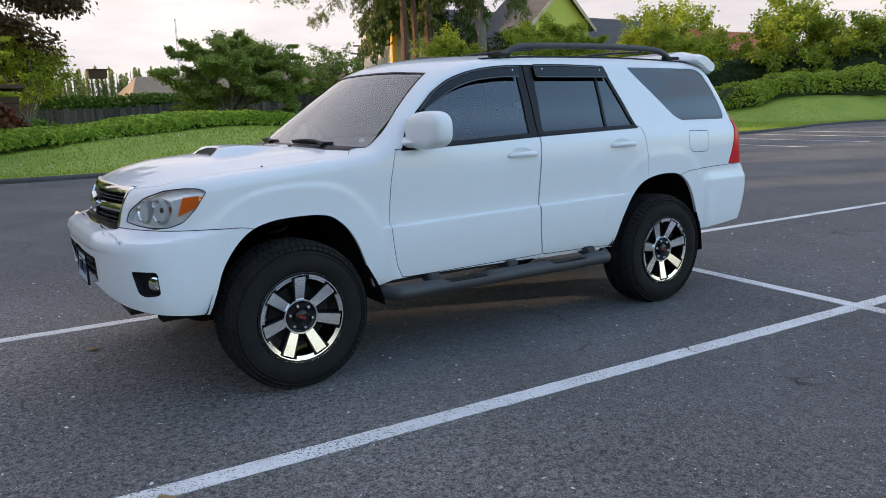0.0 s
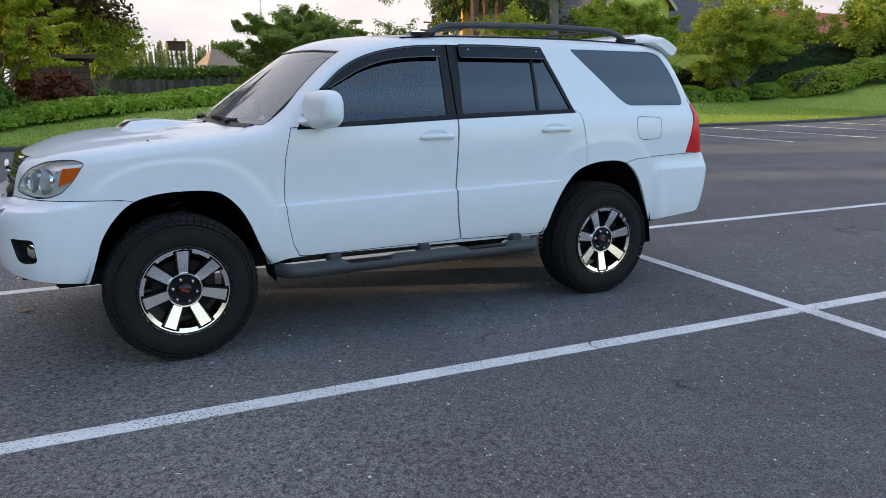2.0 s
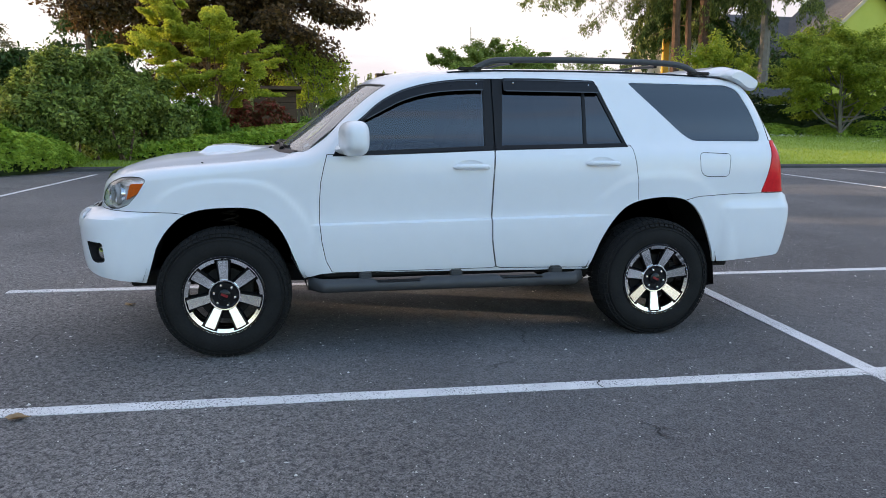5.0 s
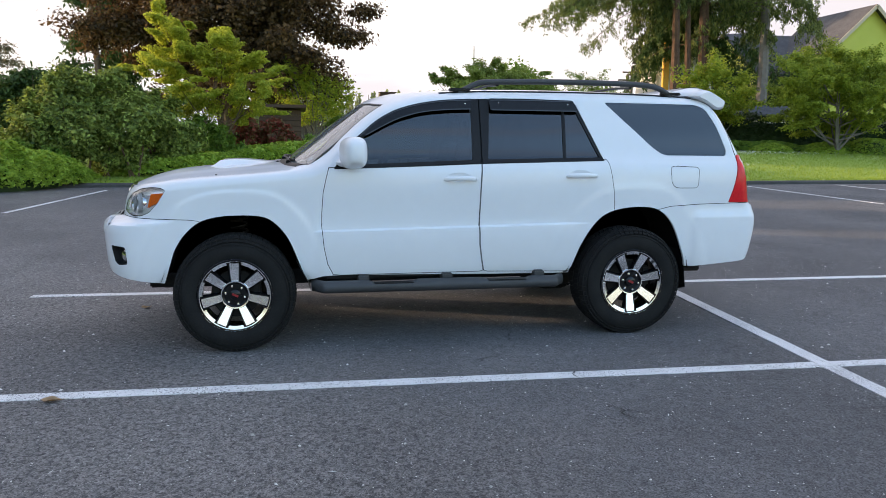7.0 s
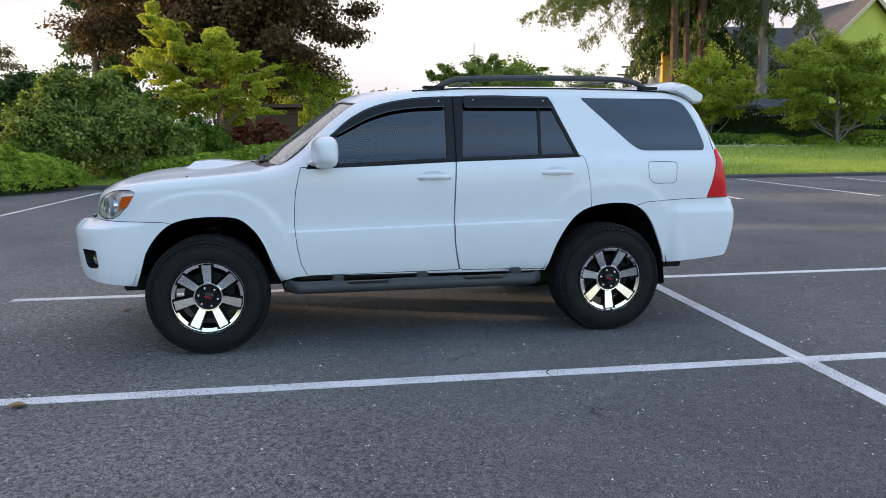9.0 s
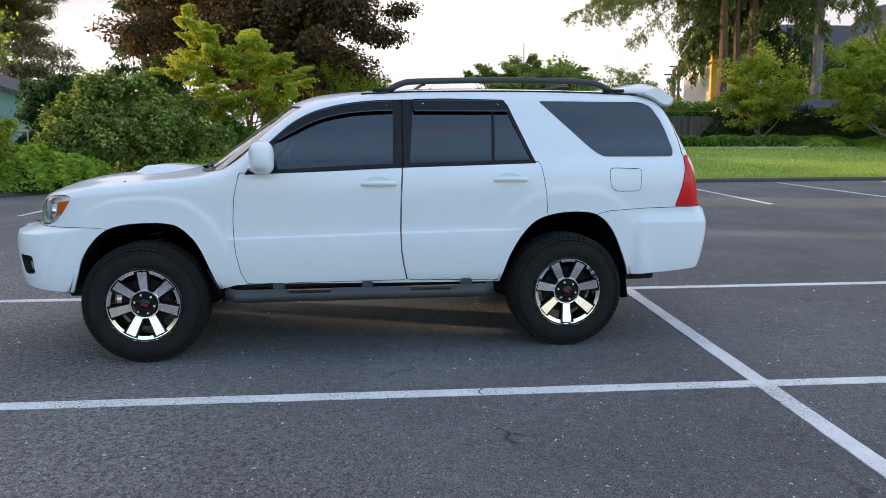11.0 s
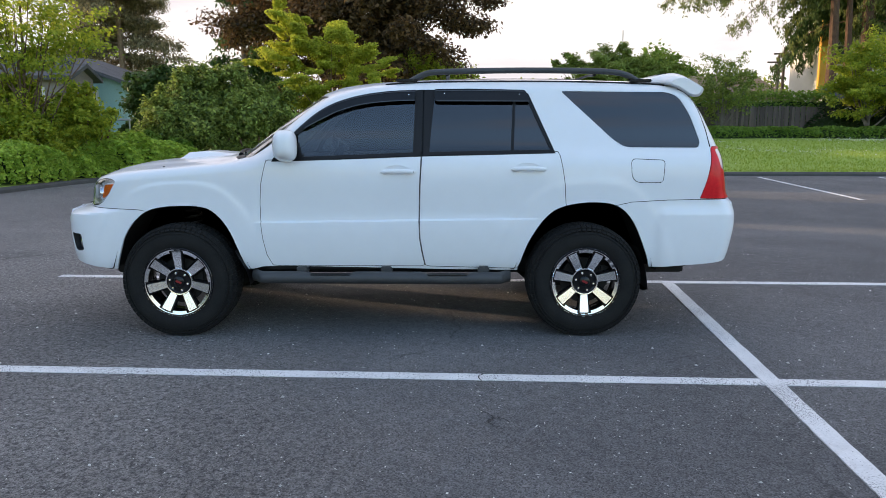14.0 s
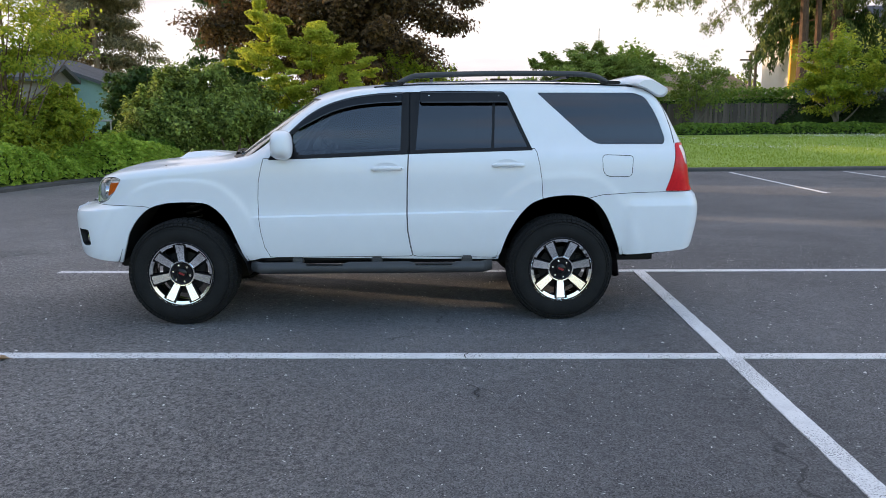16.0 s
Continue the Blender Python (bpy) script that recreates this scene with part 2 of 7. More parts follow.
def pchip(xs, ys):
    """A smooth curve through a table that does not overshoot."""
    xs, ys = np.array(xs, float), np.array(ys, float)
    h = np.diff(xs)
    d = np.diff(ys) / h
    m = np.zeros_like(ys)
    m[0], m[-1] = d[0], d[-1]
    for i in range(1, len(xs) - 1):
        if d[i - 1] * d[i] > 0:
            w1, w2 = 2 * h[i] + h[i - 1], h[i] + 2 * h[i - 1]
            m[i] = (w1 + w2) / (w1 / d[i - 1] + w2 / d[i])

    def f(x):
        x = np.clip(np.asarray(x, float), xs[0], xs[-1])
        i = np.clip(np.searchsorted(xs, x, side="right") - 1, 0, len(xs) - 2)
        t = (x - xs[i]) / h[i]
        return ((2 * t**3 - 3 * t**2 + 1) * ys[i] + (t**3 - 2 * t**2 + t) * h[i] * m[i]
                + (3 * t**2 - 2 * t**3) * ys[i + 1] + (t**3 - t**2) * h[i] * m[i + 1])
    return f


def spline(points, n=6, closed=False):
    """Points of a Catmull-Rom curve through 2D or 3D points."""
    P = [np.array(p, float) for p in points]
    out = []
    k = len(P)
    for i in range(k if closed else k - 1):
        if closed:
            p0, p1, p2, p3 = P[i - 1], P[i], P[(i + 1) % k], P[(i + 2) % k]
        else:
            p0, p1, p2, p3 = P[max(i - 1, 0)], P[i], P[i + 1], P[min(i + 2, k - 1)]
        for j in range(n):
            t = j / n
            out.append(0.5 * ((2 * p1) + (p2 - p0) * t + (2 * p0 - 5 * p1 + 4 * p2 - p3) * t**2 + (3 * p1 - p0 - 3 * p2 + p3) * t**3))
    if not closed:
        out.append(P[-1])
    return [tuple(p) for p in out]


def rounded(poly, r=0.03, n=4):
    """A polygon with rounded corners; r may be one radius per corner."""
    out = []
    k = len(poly)
    for i, p in enumerate(poly):
        p = np.array(p, float)
        a, b = np.array(poly[i - 1], float) - p, np.array(poly[(i + 1) % k], float) - p
        rr = r[i] if isinstance(r, (list, tuple)) else r
        rr = min(rr, 0.45 * np.linalg.norm(a), 0.45 * np.linalg.norm(b))
        if rr < 1e-4:
            out.append(tuple(p))
            continue
        s, e = p + a / np.linalg.norm(a) * rr, p + b / np.linalg.norm(b) * rr
        for j in range(n + 1):
            t = j / n
            out.append(tuple((1 - t)**2 * s + 2 * t * (1 - t) * p + t**2 * e))
    return out


def inset(poly, d):
    """Moves a polygon's outline inwards by d (outwards for a negative d)."""
    P = np.array(poly, float)
    area = 0.5 * np.sum(P[:, 0] * np.roll(P[:, 1], -1) - np.roll(P[:, 0], -1) * P[:, 1])
    s = 1 if area > 0 else -1
    out = []
    k = len(P)
    for i in range(k):
        a, b = P[i] - P[i - 1], P[(i + 1) % k] - P[i]
        a, b = a / (np.linalg.norm(a) + 1e-9), b / (np.linalg.norm(b) + 1e-9)
        na, nb = np.array((-a[1], a[0])) * s, np.array((-b[1], b[0])) * s
        m = na + nb
        m = m / max(np.dot(m, m) / 2, 0.5)
        out.append(tuple(P[i] + m * d))
    return out


def prism(poly, u, v, w, lo, hi):
    """A closed prism: the polygon in the plane of the axes u and v, from lo to hi along w."""
    u, v, w = Vector(u), Vector(v), Vector(w)
    k = len(poly)
    bm = bmesh.new()
    A = [bm.verts.new(u * a + v * b + w * lo) for a, b in poly]
    B = [bm.verts.new(u * a + v * b + w * hi) for a, b in poly]
    bm.faces.new(A)
    bm.faces.new(B[::-1])
    for i in range(k):
        bm.faces.new((A[i], B[i], B[(i + 1) % k], A[(i + 1) % k]))
    bmesh.ops.recalc_face_normals(bm, faces=bm.faces)
    me = bpy.data.meshes.new("prism")
    bm.to_mesh(me)
    bm.free()
    return me


def boolean(me, cutters, op="DIFFERENCE"):
    """A new mesh: me with the cutter meshes taken away, or cut to them."""
    ob = new("work", me)
    temps = []
    for c in cutters:
        t = new("cutter", c)
        temps.append(t)
        md = ob.modifiers.new("cut", "BOOLEAN")
        md.object, md.operation, md.solver = t, op, "MANIFOLD"
    dg = bpy.context.evaluated_depsgraph_get()
    dg.update()
    out = bpy.data.meshes.new_from_object(ob.evaluated_get(dg))
    bpy.data.objects.remove(ob)
    for t in temps:
        bpy.data.objects.remove(t)
    out.materials.clear()
    return out


def finish(me, mat, smooth=32):
    me.materials.clear()
    me.materials.append(mat)
    me.shade_smooth()
    me.set_sharp_from_angle(angle=radians(smooth))
    return me


def mirrored(me):
    """The mesh mirrored across the car's middle."""
    m2 = me.copy()
    m2.transform(Matrix.Diagonal((1, -1, 1, 1)))
    m2.flip_normals()
    return m2


def joined(a, b, near=0.009):
    bm = bmesh.new()
    bm.from_mesh(a)
    bm.from_mesh(b)
    flat = [f for f in bm.faces if all(abs(v.co.y) < 0.003 for v in f.verts)]
    bmesh.ops.delete(bm, geom=flat, context="FACES")
    bmesh.ops.remove_doubles(bm, verts=[v for v in bm.verts if abs(v.co.y) < 0.004], dist=near)
    me = bpy.data.meshes.new("joined")
    bm.to_mesh(me)
    bm.free()
    return me

# ---- the car: one body surface, cut into its panels ----
FA, RA, HUB, TRACK = -1.395, 1.395, 0.384, 0.955     # axles, hub height, outer wheel face

ARCH_F = spline([(-1.865, 0.40), (-1.828, 0.50), (-1.795, 0.60), (-1.766, 0.685), (-1.70, 0.785), (-1.61, 0.862), (-1.49, 0.897), (-1.34, 0.905), (-1.23, 0.898),
                 (-1.16, 0.874), (-1.085, 0.805), (-1.03, 0.715), (-0.985, 0.60), (-0.935, 0.47), (-0.91, 0.40)], 4)
ARCH_R = spline([(0.915, 0.40), (0.94, 0.475), (0.985, 0.605), (1.02, 0.68), (1.083, 0.78), (1.166, 0.865), (1.265, 0.908), (1.41, 0.929), (1.56, 0.920), (1.655, 0.874),
                 (1.725, 0.79), (1.78, 0.675), (1.832, 0.54), (1.85, 0.46), (1.86, 0.40)], 4)

z_centre = pchip([-2.288, -2.275, -2.255, -2.235, -2.205, -2.190, -2.178, -2.160, -2.125, -2.06, -1.95, -1.83, -1.64, -1.48, -1.20, -1.06, -0.80, -0.50, -0.43, -0.25, 0.0, 0.4, 1.0, 1.8, 2.11, 2.17, 2.235, 2.335, 2.375, 2.415, 2.44, 2.47, 2.50, 2.52],
                 [0.75, 0.81, 0.852, 0.868, 0.876, 0.895, 0.96, 1.03, 1.072, 1.104, 1.142, 1.168, 1.188, 1.200, 1.220, 1.240, 1.438, 1.662, 1.698, 1.745, 1.768, 1.785, 1.790, 1.775, 1.745, 1.69, 1.60, 1.36, 1.22, 1.00, 0.955, 0.945, 0.91, 0.80])
z_edge = pchip([-2.288, -2.272, -2.25, -2.228, -2.19, -2.170, -2.14, -2.05, -1.83, -1.48, -1.05, -0.90, -0.82, -0.66, -0.49, -0.32, -0.03, 0.4, 1.0, 1.8, 2.08, 2.155, 2.275, 2.345, 2.385, 2.425, 2.445, 2.48, 2.52],
               [0.71, 0.775, 0.83, 0.860, 0.885, 0.95, 1.015, 1.062, 1.112, 1.147, 1.183, 1.196, 1.228, 1.388, 1.532, 1.632, 1.705, 1.730, 1.735, 1.720, 1.685, 1.63, 1.45, 1.29, 1.10, 0.96, 0.945, 0.92, 0.76])
z_low = pchip([-2.288, -2.25, -2.18, -1.95, -1.80, -0.92, -0.80, 0.90, 1.80, 2.20, 2.40, 2.52], [0.62, 0.57, 0.525, 0.475, 0.46, 0.46, 0.485, 0.455, 0.475, 0.50, 0.53, 0.62])
w_side = pchip([0.40, 0.46, 0.50, 0.60, 0.74, 0.797, 0.809, 0.95, 1.08, 1.18, 1.24, 1.275, 1.45, 1.62, 1.70, 1.78],
               [0.83, 0.862, 0.876, 0.894, 0.908, 0.907, 0.884, 0.894, 0.903, 0.897, 0.878, 0.852, 0.786, 0.718, 0.690, 0.655])
w_plain = pchip([0.40, 0.46, 0.50, 0.60, 0.76, 0.95, 1.08, 1.18, 1.24, 1.275, 1.45, 1.62, 1.70, 1.78],
                [0.83, 0.862, 0.876, 0.890, 0.898, 0.899, 0.903, 0.897, 0.878, 0.852, 0.786, 0.718, 0.690, 0.655])
x_front = pchip([0.40, 0.60, 0.79, 0.840, 0.866, 0.880, 0.95, 1.02, 1.08, 1.20, 1.30], [-2.24, -2.282, -2.292, -2.278, -2.235, -2.197, -2.182, -2.166, -2.14, -2.02, -1.9])
x_rear = pchip([0.40, 0.60, 0.80, 0.92, 0.955, 1.00, 1.25, 1.45, 1.63, 1.72, 1.80], [2.44, 2.50, 2.525, 2.505, 2.45, 2.44, 2.40, 2.322, 2.242, 2.185, 2.13])


def outline_distance(x, z, line):
    """Distance of points from an open polyline."""
    P = np.array(line)
    A, B = P[:-1], P[1:]
    d = B - A
    q = np.stack([x, z], -1)[..., None, :] - A
    t = np.clip((q * d).sum(-1) / (d * d).sum(-1), 0, 1)
    return np.sqrt(((q - t[..., None] * d)**2).sum(-1)).min(-1)


def sstep(t):
    t = np.clip(t, 0, 1)
    return t * t * (3 - 2 * t)


def half_width(x, z):
    """The car's half width at a place along it and a height."""
    x, z = np.broadcast_arrays(np.asarray(x, float), np.asarray(z, float))
    lift = 0.014 * np.clip(x, -1, 1) * sstep((0.98 - z) / 0.15)
    k = sstep((x + 0.87) / 0.06) * sstep((1.11 - x) / 0.30)
    w = k * w_side(z - lift) + (1 - k) * w_plain(z) - 0.012 * sstep((np.abs(x - 0.2) - 0.9) / 1.4)
    for line in (ARCH_F, ARCH_R):
        d = outline_distance(x, z, line)
        w = w + 0.0065 * sstep((0.176 - d) / 0.032) * sstep((1.2 - z) / 0.08)
    w = w + 0.020 * sstep((x - 1.86) / 0.08) * sstep((0.905 - z) / 0.065)      # ledge of the rear bumper
    kz = sstep((z - 0.845) / 0.03)
    lf = 0.36 + 0.14 * kz
    nf = 3.0 - 0.55 * kz
    u = np.clip((x - x_front(z)) / lf, 0.0, 1)
    w = w * (1 - (1 - u)**nf)**(1 / nf)
    lr = np.where(z > 0.94, 0.17, 0.20)
    u = np.clip((x_rear(z) - x) / lr, 0.0, 1)
    w = w * (1 - (1 - u)**2.6)**(1 / 2.6)
    return np.maximum(w, 0.001)


def body_grid():
    a = np.concatenate([-2.2875 + 0.29 * (1 - np.cos(np.linspace(0, math.pi / 2, 34))), np.linspace(-1.99, 2.02, 190)[0:],
                        2.5195 - 0.48 * (1 - np.cos(np.linspace(math.pi / 2, 0, 34)))[0:]])
    xs = np.unique(np.round(a, 4))
    rows = []
    for x in xs:
        zl, ze, zc = float(z_low(x)), float(z_edge(x)), float(z_centre(x))
        r = 0.05 if -2.2 < x < 2.2 else 0.03
        top = max(ze - r, zl + 0.04)
        mid = zl + (min(0.855, top) - zl)
        belt = mid + (top - mid) * 0.78
        if -0.82 < x < 2.25:
            k = float(sstep((x + 0.82) / 0.25))
            belt = (1 - k) * belt + k * min(1.275, belt)
        z = np.concatenate([zl + (mid - zl) * LOWER, np.linspace(mid, belt, 16, endpoint=False), np.linspace(belt, top, 12)])
        y = half_width(x, z)
        pts = [(x, -b, c) for b, c in zip(y, z)]
        p0 = np.array((y[-1], z[-1]))
        w1 = float(half_width(x, ze))
        p1 = np.array((w1, ze))
        q = 0.075 if x > -0.9 else 0.06
        yi = max(w1 - q, w1 * 0.5)
        s = yi / max(w1, 1e-4)
        p2 = np.array((yi, ze + (zc - ze) * (1 - s**2.2)))
        for j in range(1, 7):
            t = j / 6
            b, c = (1 - t)**2 * p0 + 2 * t * (1 - t) * p1 + t**2 * p2
            pts.append((x, -b, c))
        for j in range(1, 17):
            yy = yi * (1 - j / 16)
            f = yy / max(w1, 1e-4)
            zz = ze + (zc - ze) * (1 - f**2.2)
            # raised middle of the bonnet
            k = float(sstep((x + 2.15) / 0.5) * sstep((-0.98 - x) / 0.25))
            zz += 0.006 * k * float(sstep((0.60 - yy) / 0.10))
            pts.append((x, -yy, zz))
        rows.append(pts)
    return np.array(rows)


LOWER = (np.array([0.47, 0.49, 0.51, 0.54, 0.58, 0.62, 0.66, 0.70, 0.735, 0.755, *np.arange(0.768, 0.8405, 0.004), 0.847]) - 0.47) / 0.39
GRID = body_grid()


def grid_normals(G):
    du, dv = np.gradient(G, axis=0), np.gradient(G, axis=1)
    n = np.cross(dv, du)
    n /= np.linalg.norm(n, axis=-1, keepdims=True) + 1e-9
    # point outwards: away from the car's core
    core = np.array((0.0, 0.0, 0.9))
    c = G - np.array((1, 0, 0)) * np.clip(G[..., :1], -1.6, 1.6) - np.array((0, 0, 0.9))
    s = np.sign((n * c).sum(-1, keepdims=True))
    s[s == 0] = 1
    n = n * s
    n[:, -1, 1] = 0.0
    return n / (np.linalg.norm(n, axis=-1, keepdims=True) + 1e-9)


NORMALS = grid_normals(GRID)


def shell(depth, thick):
    """The half body as a closed skin, its outer face sunk by depth."""
    out, inn = GRID - NORMALS * depth, GRID - NORMALS * (depth + thick)
    inn[..., 1] = np.minimum(inn[..., 1], -0.0004)
    for s in (out, inn):
        s[:, -1, 1] = 0.0
    n, m = GRID.shape[:2]
    V = np.concatenate([out.reshape(-1, 3), inn.reshape(-1, 3)])
    o = n * m
    F = []
    for i in range(n - 1):
        for j in range(m - 1):
            a, b, c, d = i * m + j, i * m + j + 1, (i + 1) * m + j + 1, (i + 1) * m + j
            F.append((a, d, c, b))
            F.append((a + o, b + o, c + o, d + o))
    for i in range(n - 1):
        for j in (0, m - 1):
            a, d = i * m + j, (i + 1) * m + j
            F.append((a, a + o, d + o, d) if j == 0 else (a, d, d + o, a + o))
    for j in range(m - 1):
        for i in (0, n - 1):
            a, b = i * m + j, i * m + j + 1
            F.append((a, b, b + o, a + o) if i == 0 else (a, a + o, b + o, b))
    me = bpy.data.meshes.new("shell")
    me.from_pydata(V.tolist(), [], F)
    me.update()
    bm = bmesh.new()
    bm.from_mesh(me)
    bmesh.ops.recalc_face_normals(bm, faces=bm.faces)
    bm.to_mesh(me)
    bm.free()
    return me


X, Y, Z = (1, 0, 0), (0, 1, 0), (0, 0, 1)


def side(poly, lo=-1.3, hi=-0.30):
    return prism(poly, X, Z, Y, lo, hi)


def top(poly, lo=0.8, hi=2.2):
    return prism(poly, X, Y, Z, lo, hi)


# outlines in the side view (x, z)
DLO = [(-0.74, 1.202), (-0.25, 1.216), (0.28, 1.236), (0.8, 1.248), (1.185, 1.257), (1.147, 1.345), (1.098, 1.455), (1.040, 1.590), (1.012, 1.655), (0.985, 1.682), (0.6, 1.690), (0.28, 1.687),
       (0.06, 1.676), (-0.10, 1.655), (-0.22, 1.628), (-0.33, 1.590), (-0.45, 1.522), (-0.58, 1.415), (-0.68, 1.305)]
DOOR_F = [(-0.775, 1.215), (-0.795, 1.14), (-0.815, 1.05), (-0.826, 0.92), (-0.828, 0.82), (-0.815, 0.68), (-0.792, 0.565), (-0.755, 0.490), (-0.70, 0.484), (0.27, 0.482), (0.297, 0.490),
          (0.278, 0.58), (0.262, 0.68), (0.258, 0.80), (0.264, 1.05), (0.276, 1.255)]
DOOR_R = [(0.2765, 1.255), (0.2645, 1.05), (0.2585, 0.80), (0.2625, 0.68), (0.2785, 0.58), (0.2975, 0.490), (0.33, 0.480), (0.85, 0.466), (0.935, 0.466), (1.005, 0.60), (1.045, 0.68), (1.105, 0.775),
          (1.19, 0.86), (1.264, 0.893), (1.258, 0.930), (1.250, 1.05), (1.235, 1.15), (1.215, 1.245), (1.200, 1.272)]
BUMP_F = [(-2.6, 0.30), (-1.70, 0.30), (-1.70, 0.775), (-1.62, 0.85), (-1.59, 0.866), (-1.66, 0.880), (-1.80, 0.886), (-2.05, 0.887), (-2.6, 0.888)]
BUMP_R = [(1.70, 0.30), (2.8, 0.30), (2.8, 0.955), (2.32, 0.952), (1.95, 0.945), (1.70, 0.932), (1.585, 0.905), (1.66, 0.83), (1.70, 0.75)]
QUARTER = rounded([(1.232, 1.677), (1.575, 1.352), (1.655, 1.297), (2.160, 1.294), (2.172, 1.335), (2.112, 1.525), (2.045, 1.640), (1.965, 1.672)], [0.02, 0.05, 0.05, 0.03, 0.03, 0.08, 0.06, 0.05], 5)
FUEL = rounded([(1.70, 1.06), (1.915, 1.06), (1.925, 1.215), (1.69, 1.225)], [0.07, 0.03, 0.03, 0.04], 5)
LAMP_DIR = Vector((-0.80, -0.60, 0)).normalized()
LAMP_U = Vector((0.60, -0.80, 0)).normalized()

HEAD = rounded([(-0.855, 0.915), (-0.758, 0.901), (-0.640, 0.889), (-0.553, 0.898), (-0.489, 0.922), (-0.433, 0.984), (-0.388, 1.068), (-0.430, 1.084), (-0.500, 1.086),
                (-0.606, 1.075), (-0.721, 1.040), (-0.828, 0.972)], 0.016, 4)
HEAD_L = prism(HEAD, LAMP_U, Z, LAMP_DIR, 1.4, 2.8)
GRILLE = rounded([(-0.462, 0.852), (0.2, 0.852), (0.2, 1.075), (-0.500, 1.072)], [0.03, 0, 0, 0.03], 3)
SCREEN = [(-1.075, 0.05), (-1.065, -0.25), (-1.045, -0.45), (-1.008, -0.63), (-0.955, -0.755), (-0.905, -0.798), (-0.885, -0.795), (-0.70, -0.732), (-0.52, -0.664), (-0.375, -0.604), (-0.425, -0.48), (-0.475, -0.28), (-0.497, -0.1), (-0.50, 0.05)]
BONNET = [(-2.112, 0.1), (-2.100, -0.30), (-2.062, -0.50), (-1.985, -0.66), (-1.82, -0.755), (-1.4, -0.80), (-1.02, -0.815), (-0.985, -0.755), (-1.07, -0.45), (-1.10, 0.1)]
FOG = rounded([(-0.675, 0.715), (-0.548, 0.708), (-0.548, 0.592), (-0.615, 0.585), (-0.65, 0.60)], 0.018, 3)
TAIL = rounded([(2.242, 1.305), (2.70, 1.305), (2.70, 0.952), (2.168, 0.952), (2.205, 1.06), (2.228, 1.16)], [0.02, 0, 0, 0.01, 0.05, 0.05], 4)
TAIL_CLEAR = rounded([(2.268, 1.288), (2.70, 1.288), (2.70, 1.13), (2.312, 1.145)], [0.02, 0, 0, 0.03], 4)
SLOT = rounded([(-0.44, 0.60), (0.2, 0.60), (0.2, 0.745), (-0.46, 0.745)], [0.03, 0, 0, 0.03], 3)

car = thing("car", "white sport utility car parked on the asphalt", "car")
skin = shell(0.0, 0.022)
cut_arches = [side(ARCH_F + [(-0.90, 0.2), (-1.86, 0.2)], hi=-0.45), side(ARCH_R + [(1.83, 0.2), (0.90, 0.2)], hi=-0.45)]
cut_dlo, cut_quarter, cut_fuel = side(DLO), side(QUARTER), side(FUEL, hi=-0.6)
cut_screen, cut_bonnet = top(SCREEN, 1.15, 2.0), top(BONNET, 1.0, 1.5)
cut_grille = prism(GRILLE, Y, Z, X, -2.6, -1.95)
skin = boolean(skin, cut_arches)
half = boolean(skin, [cut_dlo, cut_quarter, cut_fuel, side(DOOR_F), side(DOOR_R), side(BUMP_F, hi=0.3), side(BUMP_R, hi=0.3), HEAD_L, cut_grille, cut_screen, cut_bonnet, side(TAIL, hi=-0.60)])
body = part("body", finish(joined(half, mirrored(half)), PAINT), None, car)
GAP = 0.0045


def both(name, me, mat, parent=None, label="", split=True):
    """A part on the camera's side and its twin across the car."""
    a = part(name, finish(me, mat), None, parent or car, label)
    b = part(name, finish(mirrored(me), mat), None, parent or car, label)
    return a, b


def panel(poly, gap=GAP, cut=()):
    me = boolean(skin, [side(inset(poly, gap))], "INTERSECT")
    return boolean(me, list(cut)) if cut else me


def cup(x, z):
    """A shallow dish for the fingers behind a door handle."""
    bm = bmesh.new()
    y = -float(half_width(x, z))
    bmesh.ops.create_icosphere(bm, subdivisions=4, radius=1.0, matrix=Matrix.Translation((x, y - 0.004, z)) @ Matrix.Diagonal((0.086, 0.014, 0.036, 1)))
    me = bpy.data.meshes.new("cup")
    bm.to_mesh(me)
    bm.free()
    return me


HANDLE_F, HANDLE_R = (0.120, 1.136), (1.000, 1.154)
doors_f = both("front_door", panel(DOOR_F, cut=[cut_dlo, cup(HANDLE_F[0] - 0.01, HANDLE_F[1] + 0.012)]), PAINT)
doors_r = both("rear_door", panel(DOOR_R, cut=[cut_dlo, cup(HANDLE_R[0] - 0.01, HANDLE_R[1] + 0.012)]), PAINT)
both("fuel_flap", panel(FUEL, 0.0045), PAINT)
bf = boolean(boolean(skin, [side(inset(BUMP_F, GAP), hi=0.3)], "INTERSECT"), [prism(FOG, LAMP_U, Z, LAMP_DIR, 1.6, 3.0), prism(SLOT, Y, Z, X, -2.6, -2.1), cut_grille])
bumper_f = part("front_bumper", finish(joined(bf, mirrored(bf)), PAINT), None, car)
br = boolean(skin, [side(inset(BUMP_R, GAP), hi=0.3)], "INTERSECT")
bumper_r = part("rear_bumper", finish(joined(br, mirrored(br)), PAINT), None, car)
bo = boolean(skin, [top(inset(BONNET, GAP), 1.0, 1.5)], "INTERSECT")
bonnet = part("bonnet", finish(joined(bo, mirrored(bo)), PAINT), None, car)

# black seals at the bottom of the panel gaps, added to deepen their shade
seal_skin = boolean(shell(0.0035, 0.014), cut_arches)


def seal(cutter, name="seal", parent=None, w=0.011):
    wide, tight = cutter(-w), cutter(w)
    both(name, boolean(boolean(seal_skin, [wide], "INTERSECT"), [tight]), BLACK, parent)


